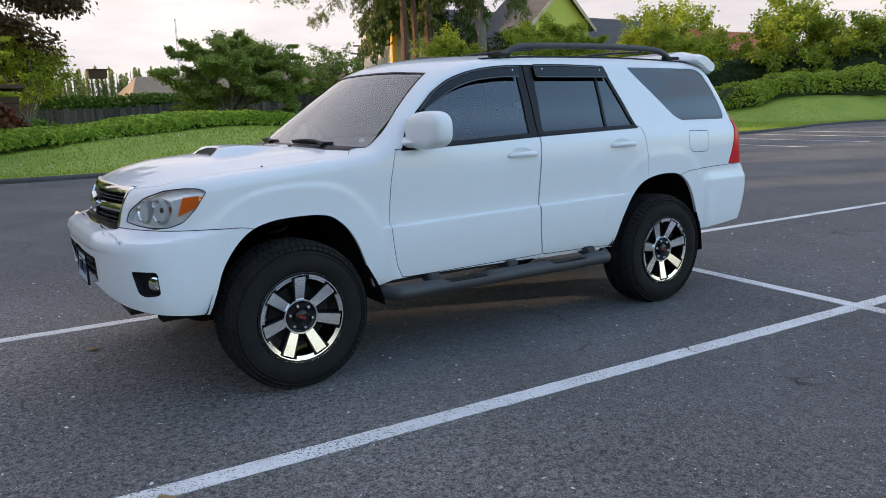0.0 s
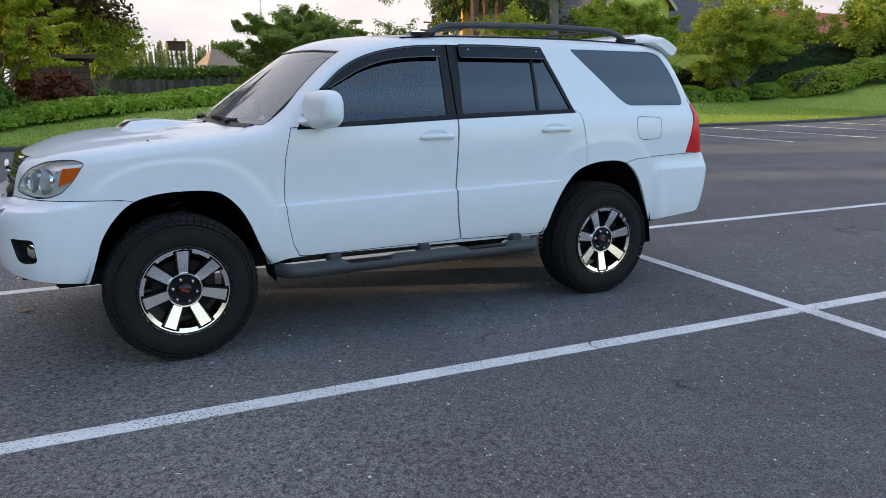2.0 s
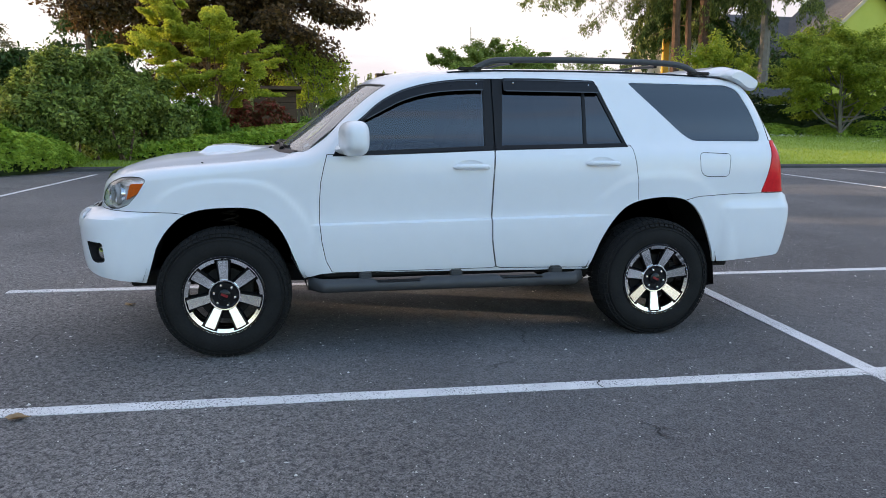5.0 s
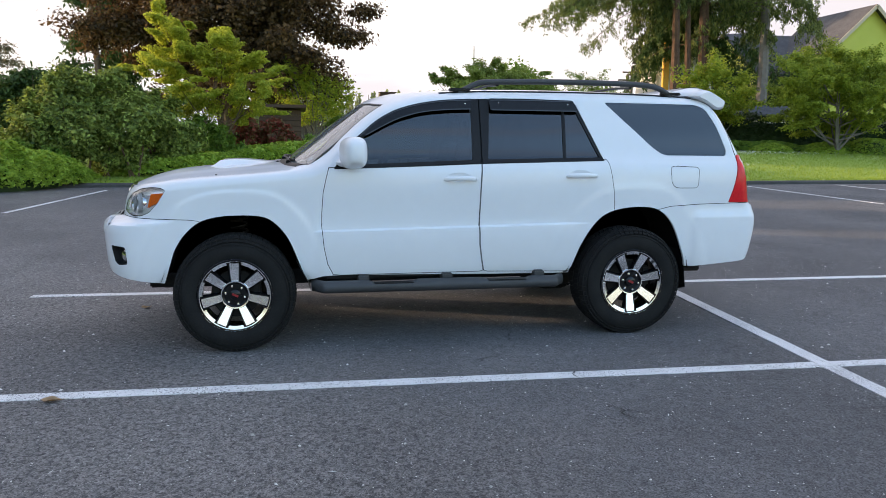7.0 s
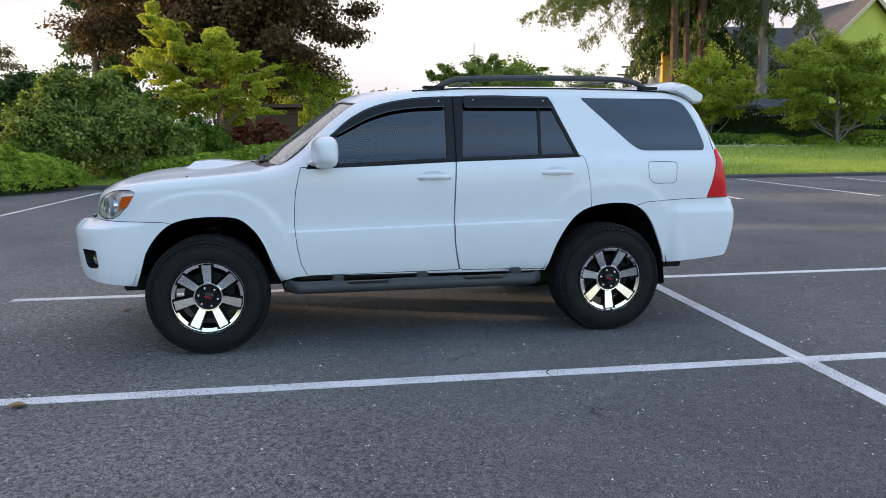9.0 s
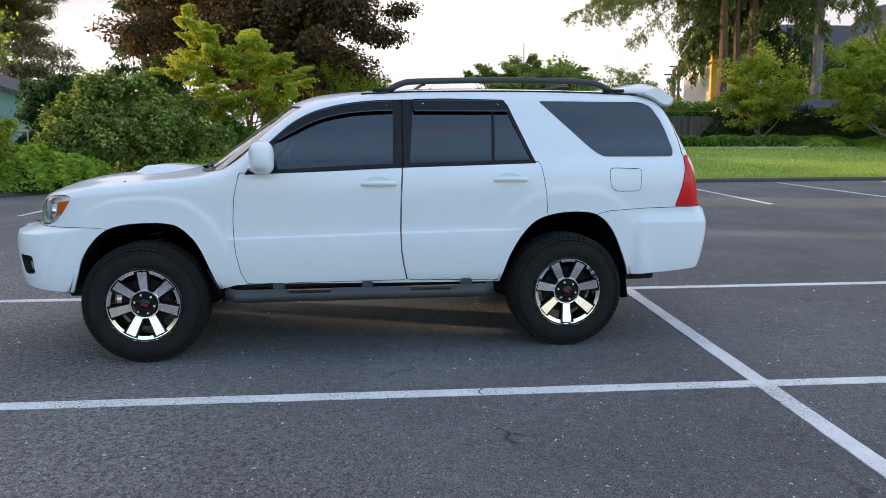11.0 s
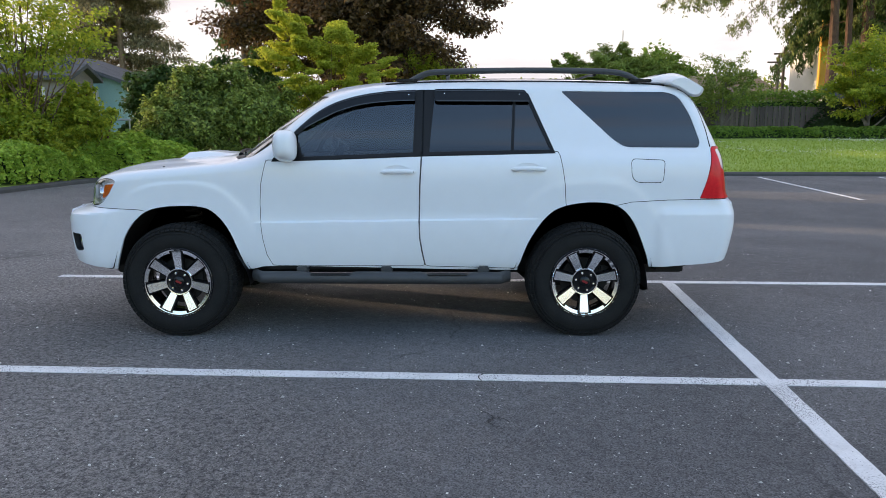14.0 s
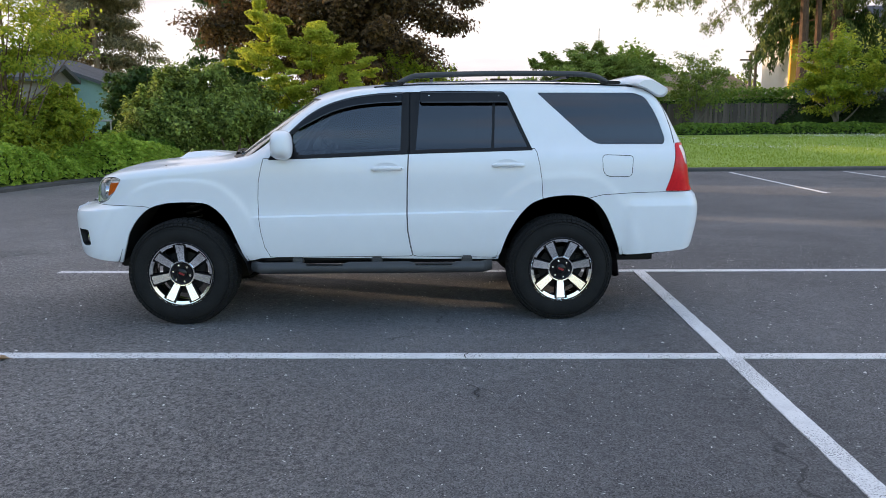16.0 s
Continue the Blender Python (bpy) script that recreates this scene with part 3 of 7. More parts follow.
def side_ring(poly, hi=-0.30):
    return lambda d: side(inset(poly, d), -1.3 if d < 0 else -1.31, hi if d < 0 else hi + 0.01)


for ring in (DOOR_F, DOOR_R):
    seal(side_ring(ring))
seal(side_ring(FUEL, -0.6))
seal(side_ring(BUMP_F, 0.3))
seal(side_ring(BUMP_R, 0.3))
seal(lambda d: top(inset(BONNET, d), 1.0 - d, 1.5 + d))
seal(lambda d: prism(inset(HEAD, d), LAMP_U, Z, LAMP_DIR, 1.4 - d, 2.8 + d), "headlight_seal", None, 0.005)

# glass and black window frames, sunk a little below the paint
trim_skin = shell(0.004, 0.014)
WIN_F = [(-0.69, 1.208), (-0.25, 1.2215), (0.215, 1.2395), (0.232, 1.665), (0.06, 1.658), (-0.10, 1.636), (-0.21, 1.608), (-0.315, 1.570), (-0.43, 1.500), (-0.56, 1.390), (-0.65, 1.285)]
WIN_R = [(0.325, 1.2425), (0.880, 1.2545), (0.906, 1.672), (0.6, 1.675), (0.365, 1.670)]
WIN_V = [(0.900, 1.2550), (1.162, 1.2615), (1.118, 1.355), (1.068, 1.465), (1.012, 1.595), (0.978, 1.668), (0.925, 1.671)]
FRAME_F = [(-0.74, 1.202), (-0.25, 1.216), (0.277, 1.236), (0.282, 1.45), (0.286, 1.687), (0.06, 1.676), (-0.10, 1.655), (-0.22, 1.628), (-0.33, 1.590), (-0.45, 1.522), (-0.58, 1.415), (-0.68, 1.305)]
FRAME_R = [(0.283, 1.236), (0.8, 1.248), (1.185, 1.257), (1.147, 1.345), (1.098, 1.455), (1.040, 1.590), (1.012, 1.655), (0.985, 1.682), (0.6, 1.690), (0.292, 1.687), (0.288, 1.45)]
both("window_frame", boolean(boolean(trim_skin, [side(inset(FRAME_F, 0.002))], "INTERSECT"), [side(WIN_F)]), BLACK)
both("window_frame", boolean(boolean(trim_skin, [side(inset(FRAME_R, 0.002))], "INTERSECT"), [side(WIN_R), side(WIN_V)]), BLACK)
both("door_pillar", boolean(shell(0.020, 0.012), [side([(0.22, 1.215), (0.34, 1.22), (0.35, 1.70), (0.23, 1.70)])], "INTERSECT"), BLACK)
glass_skin = shell(0.012, 0.004)
both("front_window", boolean(glass_skin, [side(inset(WIN_F, -0.004))], "INTERSECT"), TINT)
both("rear_window", boolean(glass_skin, [side(inset(WIN_R, -0.004))], "INTERSECT"), PRIV)
both("vent_window", boolean(glass_skin, [side(inset(WIN_V, -0.004))], "INTERSECT"), PRIV)
flush = shell(0.003, 0.004)
both("quarter_window", boolean(flush, [side(inset(QUARTER, 0.002))], "INTERSECT"), PRIV)


def windscreen():
    """One smooth bowed sheet between the cowl, the pillars and the roof."""
    def on_body(x, y):
        f = abs(y) / float(half_width(x, z_edge(x)))
        return float(z_edge(x) + (z_centre(x) - z_edge(x)) * (1 - f ** 2.2))

    foot = (-1.064, on_body(-1.064, 0.0)), (-0.905, on_body(-0.905, 0.802))
    head = (-0.510, on_body(-0.510, 0.0)), (-0.378, on_body(-0.378, 0.612))
    V, F = [], []
    n, m = 49, 25
    for i in range(n):
        v = i / (n - 1) * 2 - 1
        q, r = abs(v) ** 3.0, abs(v) ** 2.2
        b = Vector((foot[0][0] + (foot[1][0] - foot[0][0]) * q, 0.802 * v, foot[0][1] + (foot[1][1] - foot[0][1]) * q))
        t = Vector((head[0][0] + (head[1][0] - head[0][0]) * r, 0.612 * v, head[0][1] + (head[1][1] - head[0][1]) * r))
        for j in range(m):
            u = j / (m - 1)
            V.append(b.lerp(t, u) + Vector((-0.6, 0, 0.8)) * (0.006 * 4 * u * (1 - u) - 0.004))
    for i in range(n - 1):
        for j in range(m - 1):
            k = i * m + j
            F.append((k, k + m, k + m + 1, k + 1))
    part("windscreen", mesh_from("windscreen", V, F, SHIELD, 60), None, car, "clear windscreen glass")


windscreen()
wt = boolean(boolean(shell(0.001, 0.010), [top(inset(SCREEN, 0.001), 1.15, 2.0)], "INTERSECT"), [top(inset(SCREEN, 0.013), 1.14, 2.01)])
part("windscreen_seal", finish(joined(wt, mirrored(wt)), BLACK), None, car)
both("headlight_lens", boolean(shell(0.001, 0.004), [prism(inset(HEAD, 0.004), LAMP_U, Z, LAMP_DIR, 1.4, 2.8)], "INTERSECT"), LENS)

# ---- car details ----


def out_y(x, z, off=0.0):
    return -float(half_width(x, z)) - off


def door_handles():
    for doors, (hx, hz) in ((doors_f, HANDLE_F), (doors_r, HANDLE_R)):
        for door, s in zip(doors, (1, -1)):
            bm = bmesh.new()
            path = []
            for i in range(13):
                t = i / 12
                x = hx - 0.117 + 0.234 * t
                bow = math.sin(math.pi * t) ** 0.5
                path.append((x, s * out_y(x, hz, 0.004 + 0.022 * bow), hz - 0.002 + 0.006 * math.sin(math.pi * t)))
            tube(bm, path, [0.006] + [0.013] * 11 + [0.006], 10, 1.25)
            part("handle", bm, PAINT, door)
            if doors is doors_f:
                bm = bmesh.new()
                lathe(bm, [(0.0, -0.004), (0.006, -0.004), (0.007, 0.004), (0.0, 0.005)], 12)
                bm.transform(Matrix.Translation((hx + 0.100, s * out_y(hx + 0.100, hz, 0.022), hz)))
                part("lock", bm, STEEL, door)


def mirrors():
    for s in (1, -1):
        # housing: a rounded box, fuller at its outer top
        bm = bmesh.new()
        n, m = 28, 18
        grid = []
        for i in range(n):
            a = 2 * math.pi * i / n
            row = []
            for j in range(m + 1):
                b = math.pi * (j / m - 0.5)
                cy, sy = math.cos(b), math.sin(b)
                ca, sa = math.cos(a), math.sin(a)
                q = lambda v, p: math.copysign(abs(v) ** p, v)
                y = q(sy, 0.75) * 0.150
                x = q(ca, 0.7) * q(cy, 0.65) * 0.078
                z = q(sa, 0.62) * q(cy, 0.6) * 0.104
                x -= 0.10 * (y / 0.13) ** 2 * 0.12 + 0.035 * (-(y) / 0.13) * -0.5
                z *= 1 - 0.10 * (-y / 0.13) * (1 if z < 0 else -0.3)
                row.append(bm.verts.new((-0.615 + x, s * (-1.005 + y), 1.312 + z)))
            grid.append(row)
        for i in range(n):
            a, b = grid[i], grid[(i + 1) % n]
            for j in range(m):
                if j in (0, m - 1):
                    pass
                bm.faces.new((a[j], b[j], b[j + 1], a[j + 1]))
        bmesh.ops.remove_doubles(bm, verts=bm.verts, dist=0.0008)
        mir = part("door_mirror", bm, PAINT, car)
        bm = bmesh.new()
        poly = rounded([(-0.09, -0.075), (0.10, -0.08), (0.105, 0.08), (-0.10, 0.08)], 0.04, 4)
        A = [bm.verts.new((-0.549, s * (-0.995 + a * 0.92), 1.316 + b * 0.9)) for a, b in poly]
        bm.faces.new(A)
        bmesh.ops.solidify(bm, geom=bm.faces[:], thickness=0.004)
        part("mirror_glass", bm, CHROME, mir, "silvered mirror glass", smooth=0)
        bm = bmesh.new()
        tube(bm, [(-0.665, s * -0.845, 1.246), (-0.66, s * -0.89, 1.244), (-0.64, s * -0.96, 1.252)], [0.066, 0.060, 0.048], 14, 0.5)
        part("mirror_foot", bm, PAINT, mir)
        bm = bmesh.new()
        pts = [(-0.735, 1.207), (-0.52, 1.214), (-0.56, 1.33), (-0.60, 1.365), (-0.67, 1.295)]
        A = [bm.verts.new((x, s * out_y(x, z, 0.003), z)) for x, z in pts]
        bm.faces.new(A)
        bmesh.ops.solidify(bm, geom=bm.faces[:], thickness=0.008)
        part("mirror_sail", bm, BLACK, mir, smooth=0)
        if s < 0:
            # the passenger's mirror is folded back against its window
            hinge = Vector((-0.66, 0.86, 0))
            fold = Matrix.Translation(hinge) @ Matrix.Rotation(radians(-62), 4, "Z") @ Matrix.Translation(-hinge)
            mir.data.transform(fold)
            for o in mir.children[:2]:
                o.data.transform(fold)


def visors():
    proud = shell(-0.016, 0.003)
    ftop = [(0.235, 1.686), (0.06, 1.678), (-0.10, 1.658), (-0.22, 1.631), (-0.33, 1.593), (-0.45, 1.525), (-0.56, 1.430)]
    fbot = [(-0.52, 1.425), (-0.42, 1.478), (-0.315, 1.530), (-0.21, 1.566), (-0.10, 1.590), (0.06, 1.606), (0.228, 1.612)]
    both("wind_deflector", boolean(proud, [side(spline(ftop, 3) + spline(fbot, 3))], "INTERSECT"), GLOSSB)
    rpoly = rounded([(0.365, 1.608), (1.020, 1.606), (0.985, 1.686), (0.6, 1.694), (0.36, 1.691)], 0.014, 3)
    rear = both("wind_deflector", boolean(proud, [side(rpoly)], "INTERSECT"), GLOSSB)
    # raised lips in a paler plastic, standing in for highlights along the edges
    highlight_skin = shell(-0.020, 0.006)

    def band(line, w):
        P = spline(line, 4)
        return side(P + [(x, z + w) for x, z in P[::-1]])

    for line in (fbot, [(x, z - 0.012) for x, z in ftop], [(0.375, 1.608), (0.7, 1.607), (1.012, 1.606)], [(0.37, 1.676), (0.6, 1.679), (0.975, 1.674)]):
        both("deflector_lip", boolean(highlight_skin, [band(line, 0.006)], "INTERSECT"), SMOKE)
    # small bright clips at the deflectors' ends
    for x, z in ((0.185, 1.652), (0.945, 1.655), (0.43, 1.660)):
        for d, s in zip(rear, (1, -1)):
            bm = bmesh.new()
            lathe(bm, [(0.0, -0.002), (0.004, -0.001), (0.005, 0.003), (0.0, 0.004)], 10)
            bm.transform(Matrix.Translation((x, s * out_y(x, z, 0.018), z)) @ Matrix.Diagonal((1, s, 1, 1)))
            part("clip", bm, CHROME, d)


def roof():
    for s in (1, -1):
        bm = bmesh.new()
        y = s * -0.61
        pts = spline([(0.16, y, 1.730), (0.21, y, 1.757), (0.29, y, 1.795), (0.38, y, 1.811), (0.7, y, 1.820), (1.0, y, 1.823), (1.4, y, 1.820), (1.60, y, 1.812), (1.70, y, 1.793), (1.77, y, 1.757), (1.80, y, 1.730)], 4)
        tube(bm, pts, 0.0215, 12, 0.95)
        rail = part("roof_rail", bm, PLASTIC, car, "black roof rail")
        for x in (0.17, 1.80):
            bm = bmesh.new()
            box(bm, (x, y, 1.758 - 0.006), (0.16, 0.06, 0.022), None, 0.009)
            part("rail_foot", bm, BLACK, rail)
        bm = bmesh.new()
        A = []
        for i in range(40):
            x = 0.02 + 1.95 * i / 39
            zz = float(z_edge(x) + (z_centre(x) - z_edge(x)) * (1 - (0.60 / max(float(half_width(x, z_edge(x))), 0.62)) ** 2.2))
            A.append([bm.verts.new((x, s * yy, zz + dz)) for yy, dz in ((-0.622, -0.006), (-0.615, 0.006), (-0.595, 0.008), (-0.588, -0.002))])
        for a, b in zip(A, A[1:]):
            for j in range(3):
                bm.faces.new((a[j], a[j + 1], b[j + 1], b[j]))
        part("roof_strip", bm, BLACK, car)
    # cross bars low between the rails
    for x in (0.45, 1.48):
        bm = bmesh.new()
        tube(bm, [(x, -0.60, 1.792), (x + 0.01, -0.3, 1.806), (x + 0.01, 0.3, 1.806), (x, 0.60, 1.792)], 0.013, 8, 0.7)
        part("cross_bar", bm, BLACK, car)
    # spoiler over the tailgate: a long section in the middle, short blunt caps at its ends
    mid = [(1.87, 1.756), (1.97, 1.803), (2.10, 1.812), (2.235, 1.748), (2.262, 1.712), (2.232, 1.664), (2.15, 1.668), (2.00, 1.722)]
    cap = [(1.985, 1.742), (2.015, 1.778), (2.10, 1.786), (2.215, 1.728), (2.244, 1.700), (2.222, 1.655), (2.160, 1.652), (2.060, 1.712)]
    bm = bmesh.new()
    rows = []
    for i in range(41):
        t = i / 20 - 1
        k = float(sstep((abs(t) - 0.70) / 0.24))
        tuck = 1 - 0.22 * float(sstep((abs(t) - 0.95) / 0.05))
        sec = [((1 - k) * a[0] + k * b[0], (1 - k) * a[1] + k * b[1]) for a, b in zip(mid, cap)]
        sec = spline(sec, 4, True)
        rows.append([bm.verts.new(((x - 2.13) * tuck + 2.13 - 0.02 * t * t, 0.71 * t, (z - 1.72) * tuck + 1.72 - 0.008 * t * t)) for x, z in sec])
    n = len(rows[0])
    for a, b in zip(rows, rows[1:]):
        for j in range(n):
            bm.faces.new((a[j], b[j], b[(j + 1) % n], a[(j + 1) % n]))
    bm.faces.new(rows[0])
    bm.faces.new(rows[-1])
    wing = part("spoiler", bm, PAINT, car, smooth=50)
    # separate grey sheet laid just above the white spoiler's crown
    bm = bmesh.new()
    crown = spline([(1.90, 1.772), (1.97, 1.803), (2.03, 1.812), (2.10, 1.812), (2.17, 1.782)], 5)
    rows = []
    for i in range(25):
        t = (i / 24 * 2 - 1) * 0.70
        rows.append([bm.verts.new((x - 0.02 * t * t, 0.71 * t, z + 0.004 - 0.008 * t * t)) for x, z in crown])
    for a, b in zip(rows, rows[1:]):
        for j in range(len(crown) - 1):
            bm.faces.new((a[j], b[j], b[j + 1], a[j + 1]))
    part("spoiler_top", bm, GREYP, wing, "dull grey top of the spoiler")


def tailgate_seam():
    """The dark gap between the rear pillar and the tailgate."""
    line = spline([(2.05, 1.695), (2.126, 1.650), (2.178, 1.566), (2.214, 1.441), (2.238, 1.300)], 5)
    a = [(x - 0.0035, z - 0.002) for x, z in line]
    b = [(x + 0.0035, z + 0.002) for x, z in line]
    both("tailgate_seal", boolean(shell(-0.0006, 0.006), [side(a + b[::-1], hi=-0.45)], "INTERSECT"), BLACK)


def tail_lights():
    proud = shell(-0.006, 0.02)
    base = boolean(proud, [side(inset(TAIL, 0.003), hi=-0.60)], "INTERSECT")
    both("tail_light", boolean(base, [side(TAIL_CLEAR, hi=-0.5)]), RED, label="red tail light lens")
    both("reversing_light", boolean(base, [side(inset(TAIL_CLEAR, 0.001), hi=-0.5)], "INTERSECT"), CLEARL, label="pale pink lens in the tail light")


GREYP = material('dull_grey', (0.34, 0.34, 0.34), (0.26, 0.26, 0.265), rough=0.5, scale=4, fine=40)
BOWL = material('headlight_silver', (0.95, 0.95, 0.95), (0.74, 0.75, 0.76), rough=0.22, metal=0.45, scale=26, fine=60, bump=0.6, bump_scale=30, dist=0.006)


def headlights():
    deep = shell(0.036, 0.006)
    bowl = boolean(deep, [prism(inset(HEAD, -0.02), LAMP_U, Z, LAMP_DIR, 1.4, 2.8)], "INTERSECT")
    backs = both("headlight_reflector", bowl, BOWL, label="silvery headlight bowl")
    # rim between the lens and the bowl
    rim = boolean(boolean(shell(0.006, 0.034), [prism(HEAD, LAMP_U, Z, LAMP_DIR, 1.4, 2.8)], "INTERSECT"), [prism(inset(HEAD, 0.006), LAMP_U, Z, LAMP_DIR, 1.3, 2.9)])
    both("headlight_rim", rim, BOWL)
    amb = [(-0.524, 0.950), (-0.502, 1.040), (-0.400, 1.050), (-0.440, 0.992)]
    a = boolean(boolean(shell(0.014, 0.012), [prism(inset(HEAD, 0.010), LAMP_U, Z, LAMP_DIR, 1.4, 2.8)], "INTERSECT"), [prism(amb, LAMP_U, Z, LAMP_DIR, 1.3, 2.9)], "INTERSECT")
    both("turn_signal", a, AMBER, label="amber turn signal")
    for s in (1, -1):
        for (x, y, z, r) in ((-2.035, -0.610, 0.972, 0.050), (-1.985, -0.705, 0.975, 0.052)):
            bm = bmesh.new()
            lathe(bm, [(0.0, 0.035), (0.4 * r, 0.03), (0.8 * r, 0.01), (r, -0.02), (1.08 * r, -0.024), (1.10 * r, -0.015), (1.08 * r, 0.03)], 28)
            rot = Vector((-0.95, -0.30, 0))
            rot.y *= s
            q = rot.to_track_quat("-Y", "Z")
            bm.transform(Matrix.Translation((x, s * y, z)) @ q.to_matrix().to_4x4())
            lamp = part("headlamp_bowl", bm, CHROME, car, "silver lamp bowl")
            bm = bmesh.new()
            lathe(bm, [(1.02 * r, -0.020), (1.14 * r, -0.026), (1.24 * r, -0.018), (1.22 * r, 0.0), (1.05 * r, 0.0)], 28, close=True)
            bm.transform(Matrix.Translation((x, s * y, z)) @ q.to_matrix().to_4x4())
            part("bezel", bm, GREYP, lamp)
            bm = bmesh.new()
            bmesh.ops.create_uvsphere(bm, u_segments=16, v_segments=10, radius=0.42 * r)
            bm.transform(Matrix.Translation((x + 0.012, s * (y + 0.01), z)))
            part("bulb", bm, STEEL, lamp)
        # upright ribs of the silvery bowl beside the amber lens
        for k in range(7):
            x, y = -1.945 + 0.011 * k, -0.766 - 0.0068 * k
            bm = bmesh.new()
            box(bm, (x + 0.010, s * (y + 0.012), 0.972 + 0.004 * k), (0.002, 0.010, 0.11 - 0.004 * k), Matrix.Rotation(radians(20 * s), 3, "Z"))
            part("reflector_rib", bm, CHROME, car)


def front():
    def face(y, z, d=0.0):
        return (-2.196 + 0.22 * (z - 0.87) + 3.0 * max(0.0, z - 1.0) ** 2 + 0.26 * y * y - d, y, z)

    def strip(z0, z1, half, d, deep, mat_, name, parent, label=""):
        """A bar across the grille: proud by d, with depth behind it."""
        bm = bmesh.new()
        rows = []
        for i in range(25):
            y = half * (i / 12 - 1)
            zm = (z0 + z1) / 2
            rows.append([bm.verts.new(face(y, z0, d - 0.006)), bm.verts.new(face(y, zm, d)), bm.verts.new(face(y, z1, d - 0.006)), bm.verts.new(face(y, z1, d - deep)), bm.verts.new(face(y, z0, d - deep))])
        for a, b in zip(rows, rows[1:]):
            for j in range(5):
                bm.faces.new((a[j], a[(j + 1) % 5], b[(j + 1) % 5], b[j]))
        bm.faces.new(rows[0])
        bm.faces.new(rows[-1])
        return part(name, bm, mat_, parent, label)

    grille = thing("grille", "", "")
    grille.parent = car
    bm = bmesh.new()
    rows = []
    for i in range(21):
        y = 0.50 * (i / 10 - 1)
        rows.append([bm.verts.new(face(y, 0.840, -0.035)), bm.verts.new(face(y, 1.085, -0.035))])
    for a, b in zip(rows, rows[1:]):
        bm.faces.new((a[0], a[1], b[1], b[0]))
    bmesh.ops.solidify(bm, geom=bm.faces[:], thickness=0.006)
    part("grille_backing", bm, DARK, grille)
    strip(1.052, 1.084, 0.492, 0.008, 0.045, CHROME, "top_frame", grille, "chrome top of the grille frame")
    strip(0.868, 0.884, 0.452, 0.010, 0.045, CHROME, "bottom_frame", grille, "chrome foot of the grille frame")
    for s_ in (-1, 1):
        bm = bmesh.new()
        rows = []
        for i in range(9):
            z = 0.866 + (1.084 - 0.866) * i / 8
            k = 0.004 * (1 - min(1.0, i / 3))
            o = 0.456 + 0.040 * i / 8
            rows.append([bm.verts.new(face(s_ * yy, z, d)) for yy, d in ((o, k), (o - 0.010, 0.009 + k), (o - 0.030, 0.006 + k), (o - 0.038, -0.03), (o, -0.03))])
        for a, b in zip(rows, rows[1:]):
            for j in range(5):
                bm.faces.new((a[j], a[(j + 1) % 5], b[(j + 1) % 5], b[j]))
        bm.faces.new(rows[0])
        bm.faces.new(rows[-1])
        part("side_frame", bm, CHROME, grille, "chrome side of the grille frame")
    strip(0.958, 0.996, 0.44, 0.006, 0.03, CHROME, "middle_bar", grille, "wide chrome bar")
    for z0 in (0.900, 0.922, 0.944, 1.010, 1.026, 1.042):
        strip(z0, z0 + 0.006, 0.44, -0.004, 0.02, SMOKE, "grille_bar", grille)
    bm = bmesh.new()
    lathe(bm, [(0.0, -0.012), (0.058, -0.008), (0.066, 0.0), (0.062, 0.012), (0.0, 0.014)], 32)
    bm.transform(Matrix.Translation((-2.186, 0, 0.982)) @ Matrix.Rotation(radians(-90), 4, "Z") @ Matrix.Diagonal((1.15, 1, 0.9, 1)))
    part("badge", bm, CHROME, grille, "oval chrome badge")
    # smooth ledge of the bumper below the grille
    def nose(y, z):
        lo, hi = float(x_front(z)) + 0.0005, -1.8
        for _ in range(30):
            m = (lo + hi) / 2
            lo, hi = (m, hi) if float(half_width(m, z)) < abs(y) else (lo, m)
        return hi

    bm = bmesh.new()
    rows = []
    for i in range(61):
        y = 0.70 * (i / 30 - 1)
        e = (0.0055 + 0.007 * math.exp(-((abs(y) - 0.46) / 0.09) ** 2)) * float(sstep((0.70 - abs(y)) / 0.06))
        k = float(sstep((abs(y) - 0.40) / 0.12))
        q = [(nose(y, z) - e * f, z) for z, f in ((0.775, -0.6), (0.790, 0.7), (0.812, 1.0), (0.828, 1.0))]
        x1, x2 = q[-1][0], face(y, 0.868)[0] + 0.012
        flat = [(x1 + 0.004, 0.842), (x1 + 0.012, 0.854), (x1 + 0.024, 0.863), (x1 + 0.040, 0.8695), (max(x2, x1 + 0.05), 0.875)]
        wrap = [(nose(y, z) - e, z) for z in (0.842, 0.854, 0.864, 0.873, 0.881)]
        q += [(a + (c - a) * k, b + (d - b) * k) for (a, b), (c, d) in zip(flat, wrap)]
        rows.append([bm.verts.new((x, y, z)) for x, z in q])
    for a, b in zip(rows, rows[1:]):
        for j in range(len(a) - 1):
            bm.faces.new((a[j], a[j + 1], b[j + 1], b[j]))
    part("bumper_ledge", bm, PAINT, bumper_f, smooth=80)
    slotb = boolean(shell(0.03, 0.01), [prism(inset(SLOT, -0.01), Y, Z, X, -2.6, -2.0)], "INTERSECT")
    air = part("air_intake", finish(joined(slotb, mirrored(slotb)), DARK), None, bumper_f)
    for z0 in (0.635, 0.672, 0.708):
        sl = boolean(shell(0.008, 0.012), [prism([(-0.45, z0), (0.1, z0), (0.1, z0 + 0.010), (-0.45, z0 + 0.010)], Y, Z, X, -2.6, -2.0)], "INTERSECT")
        both("intake_bar", sl, BLACK, air)
    bm = bmesh.new()
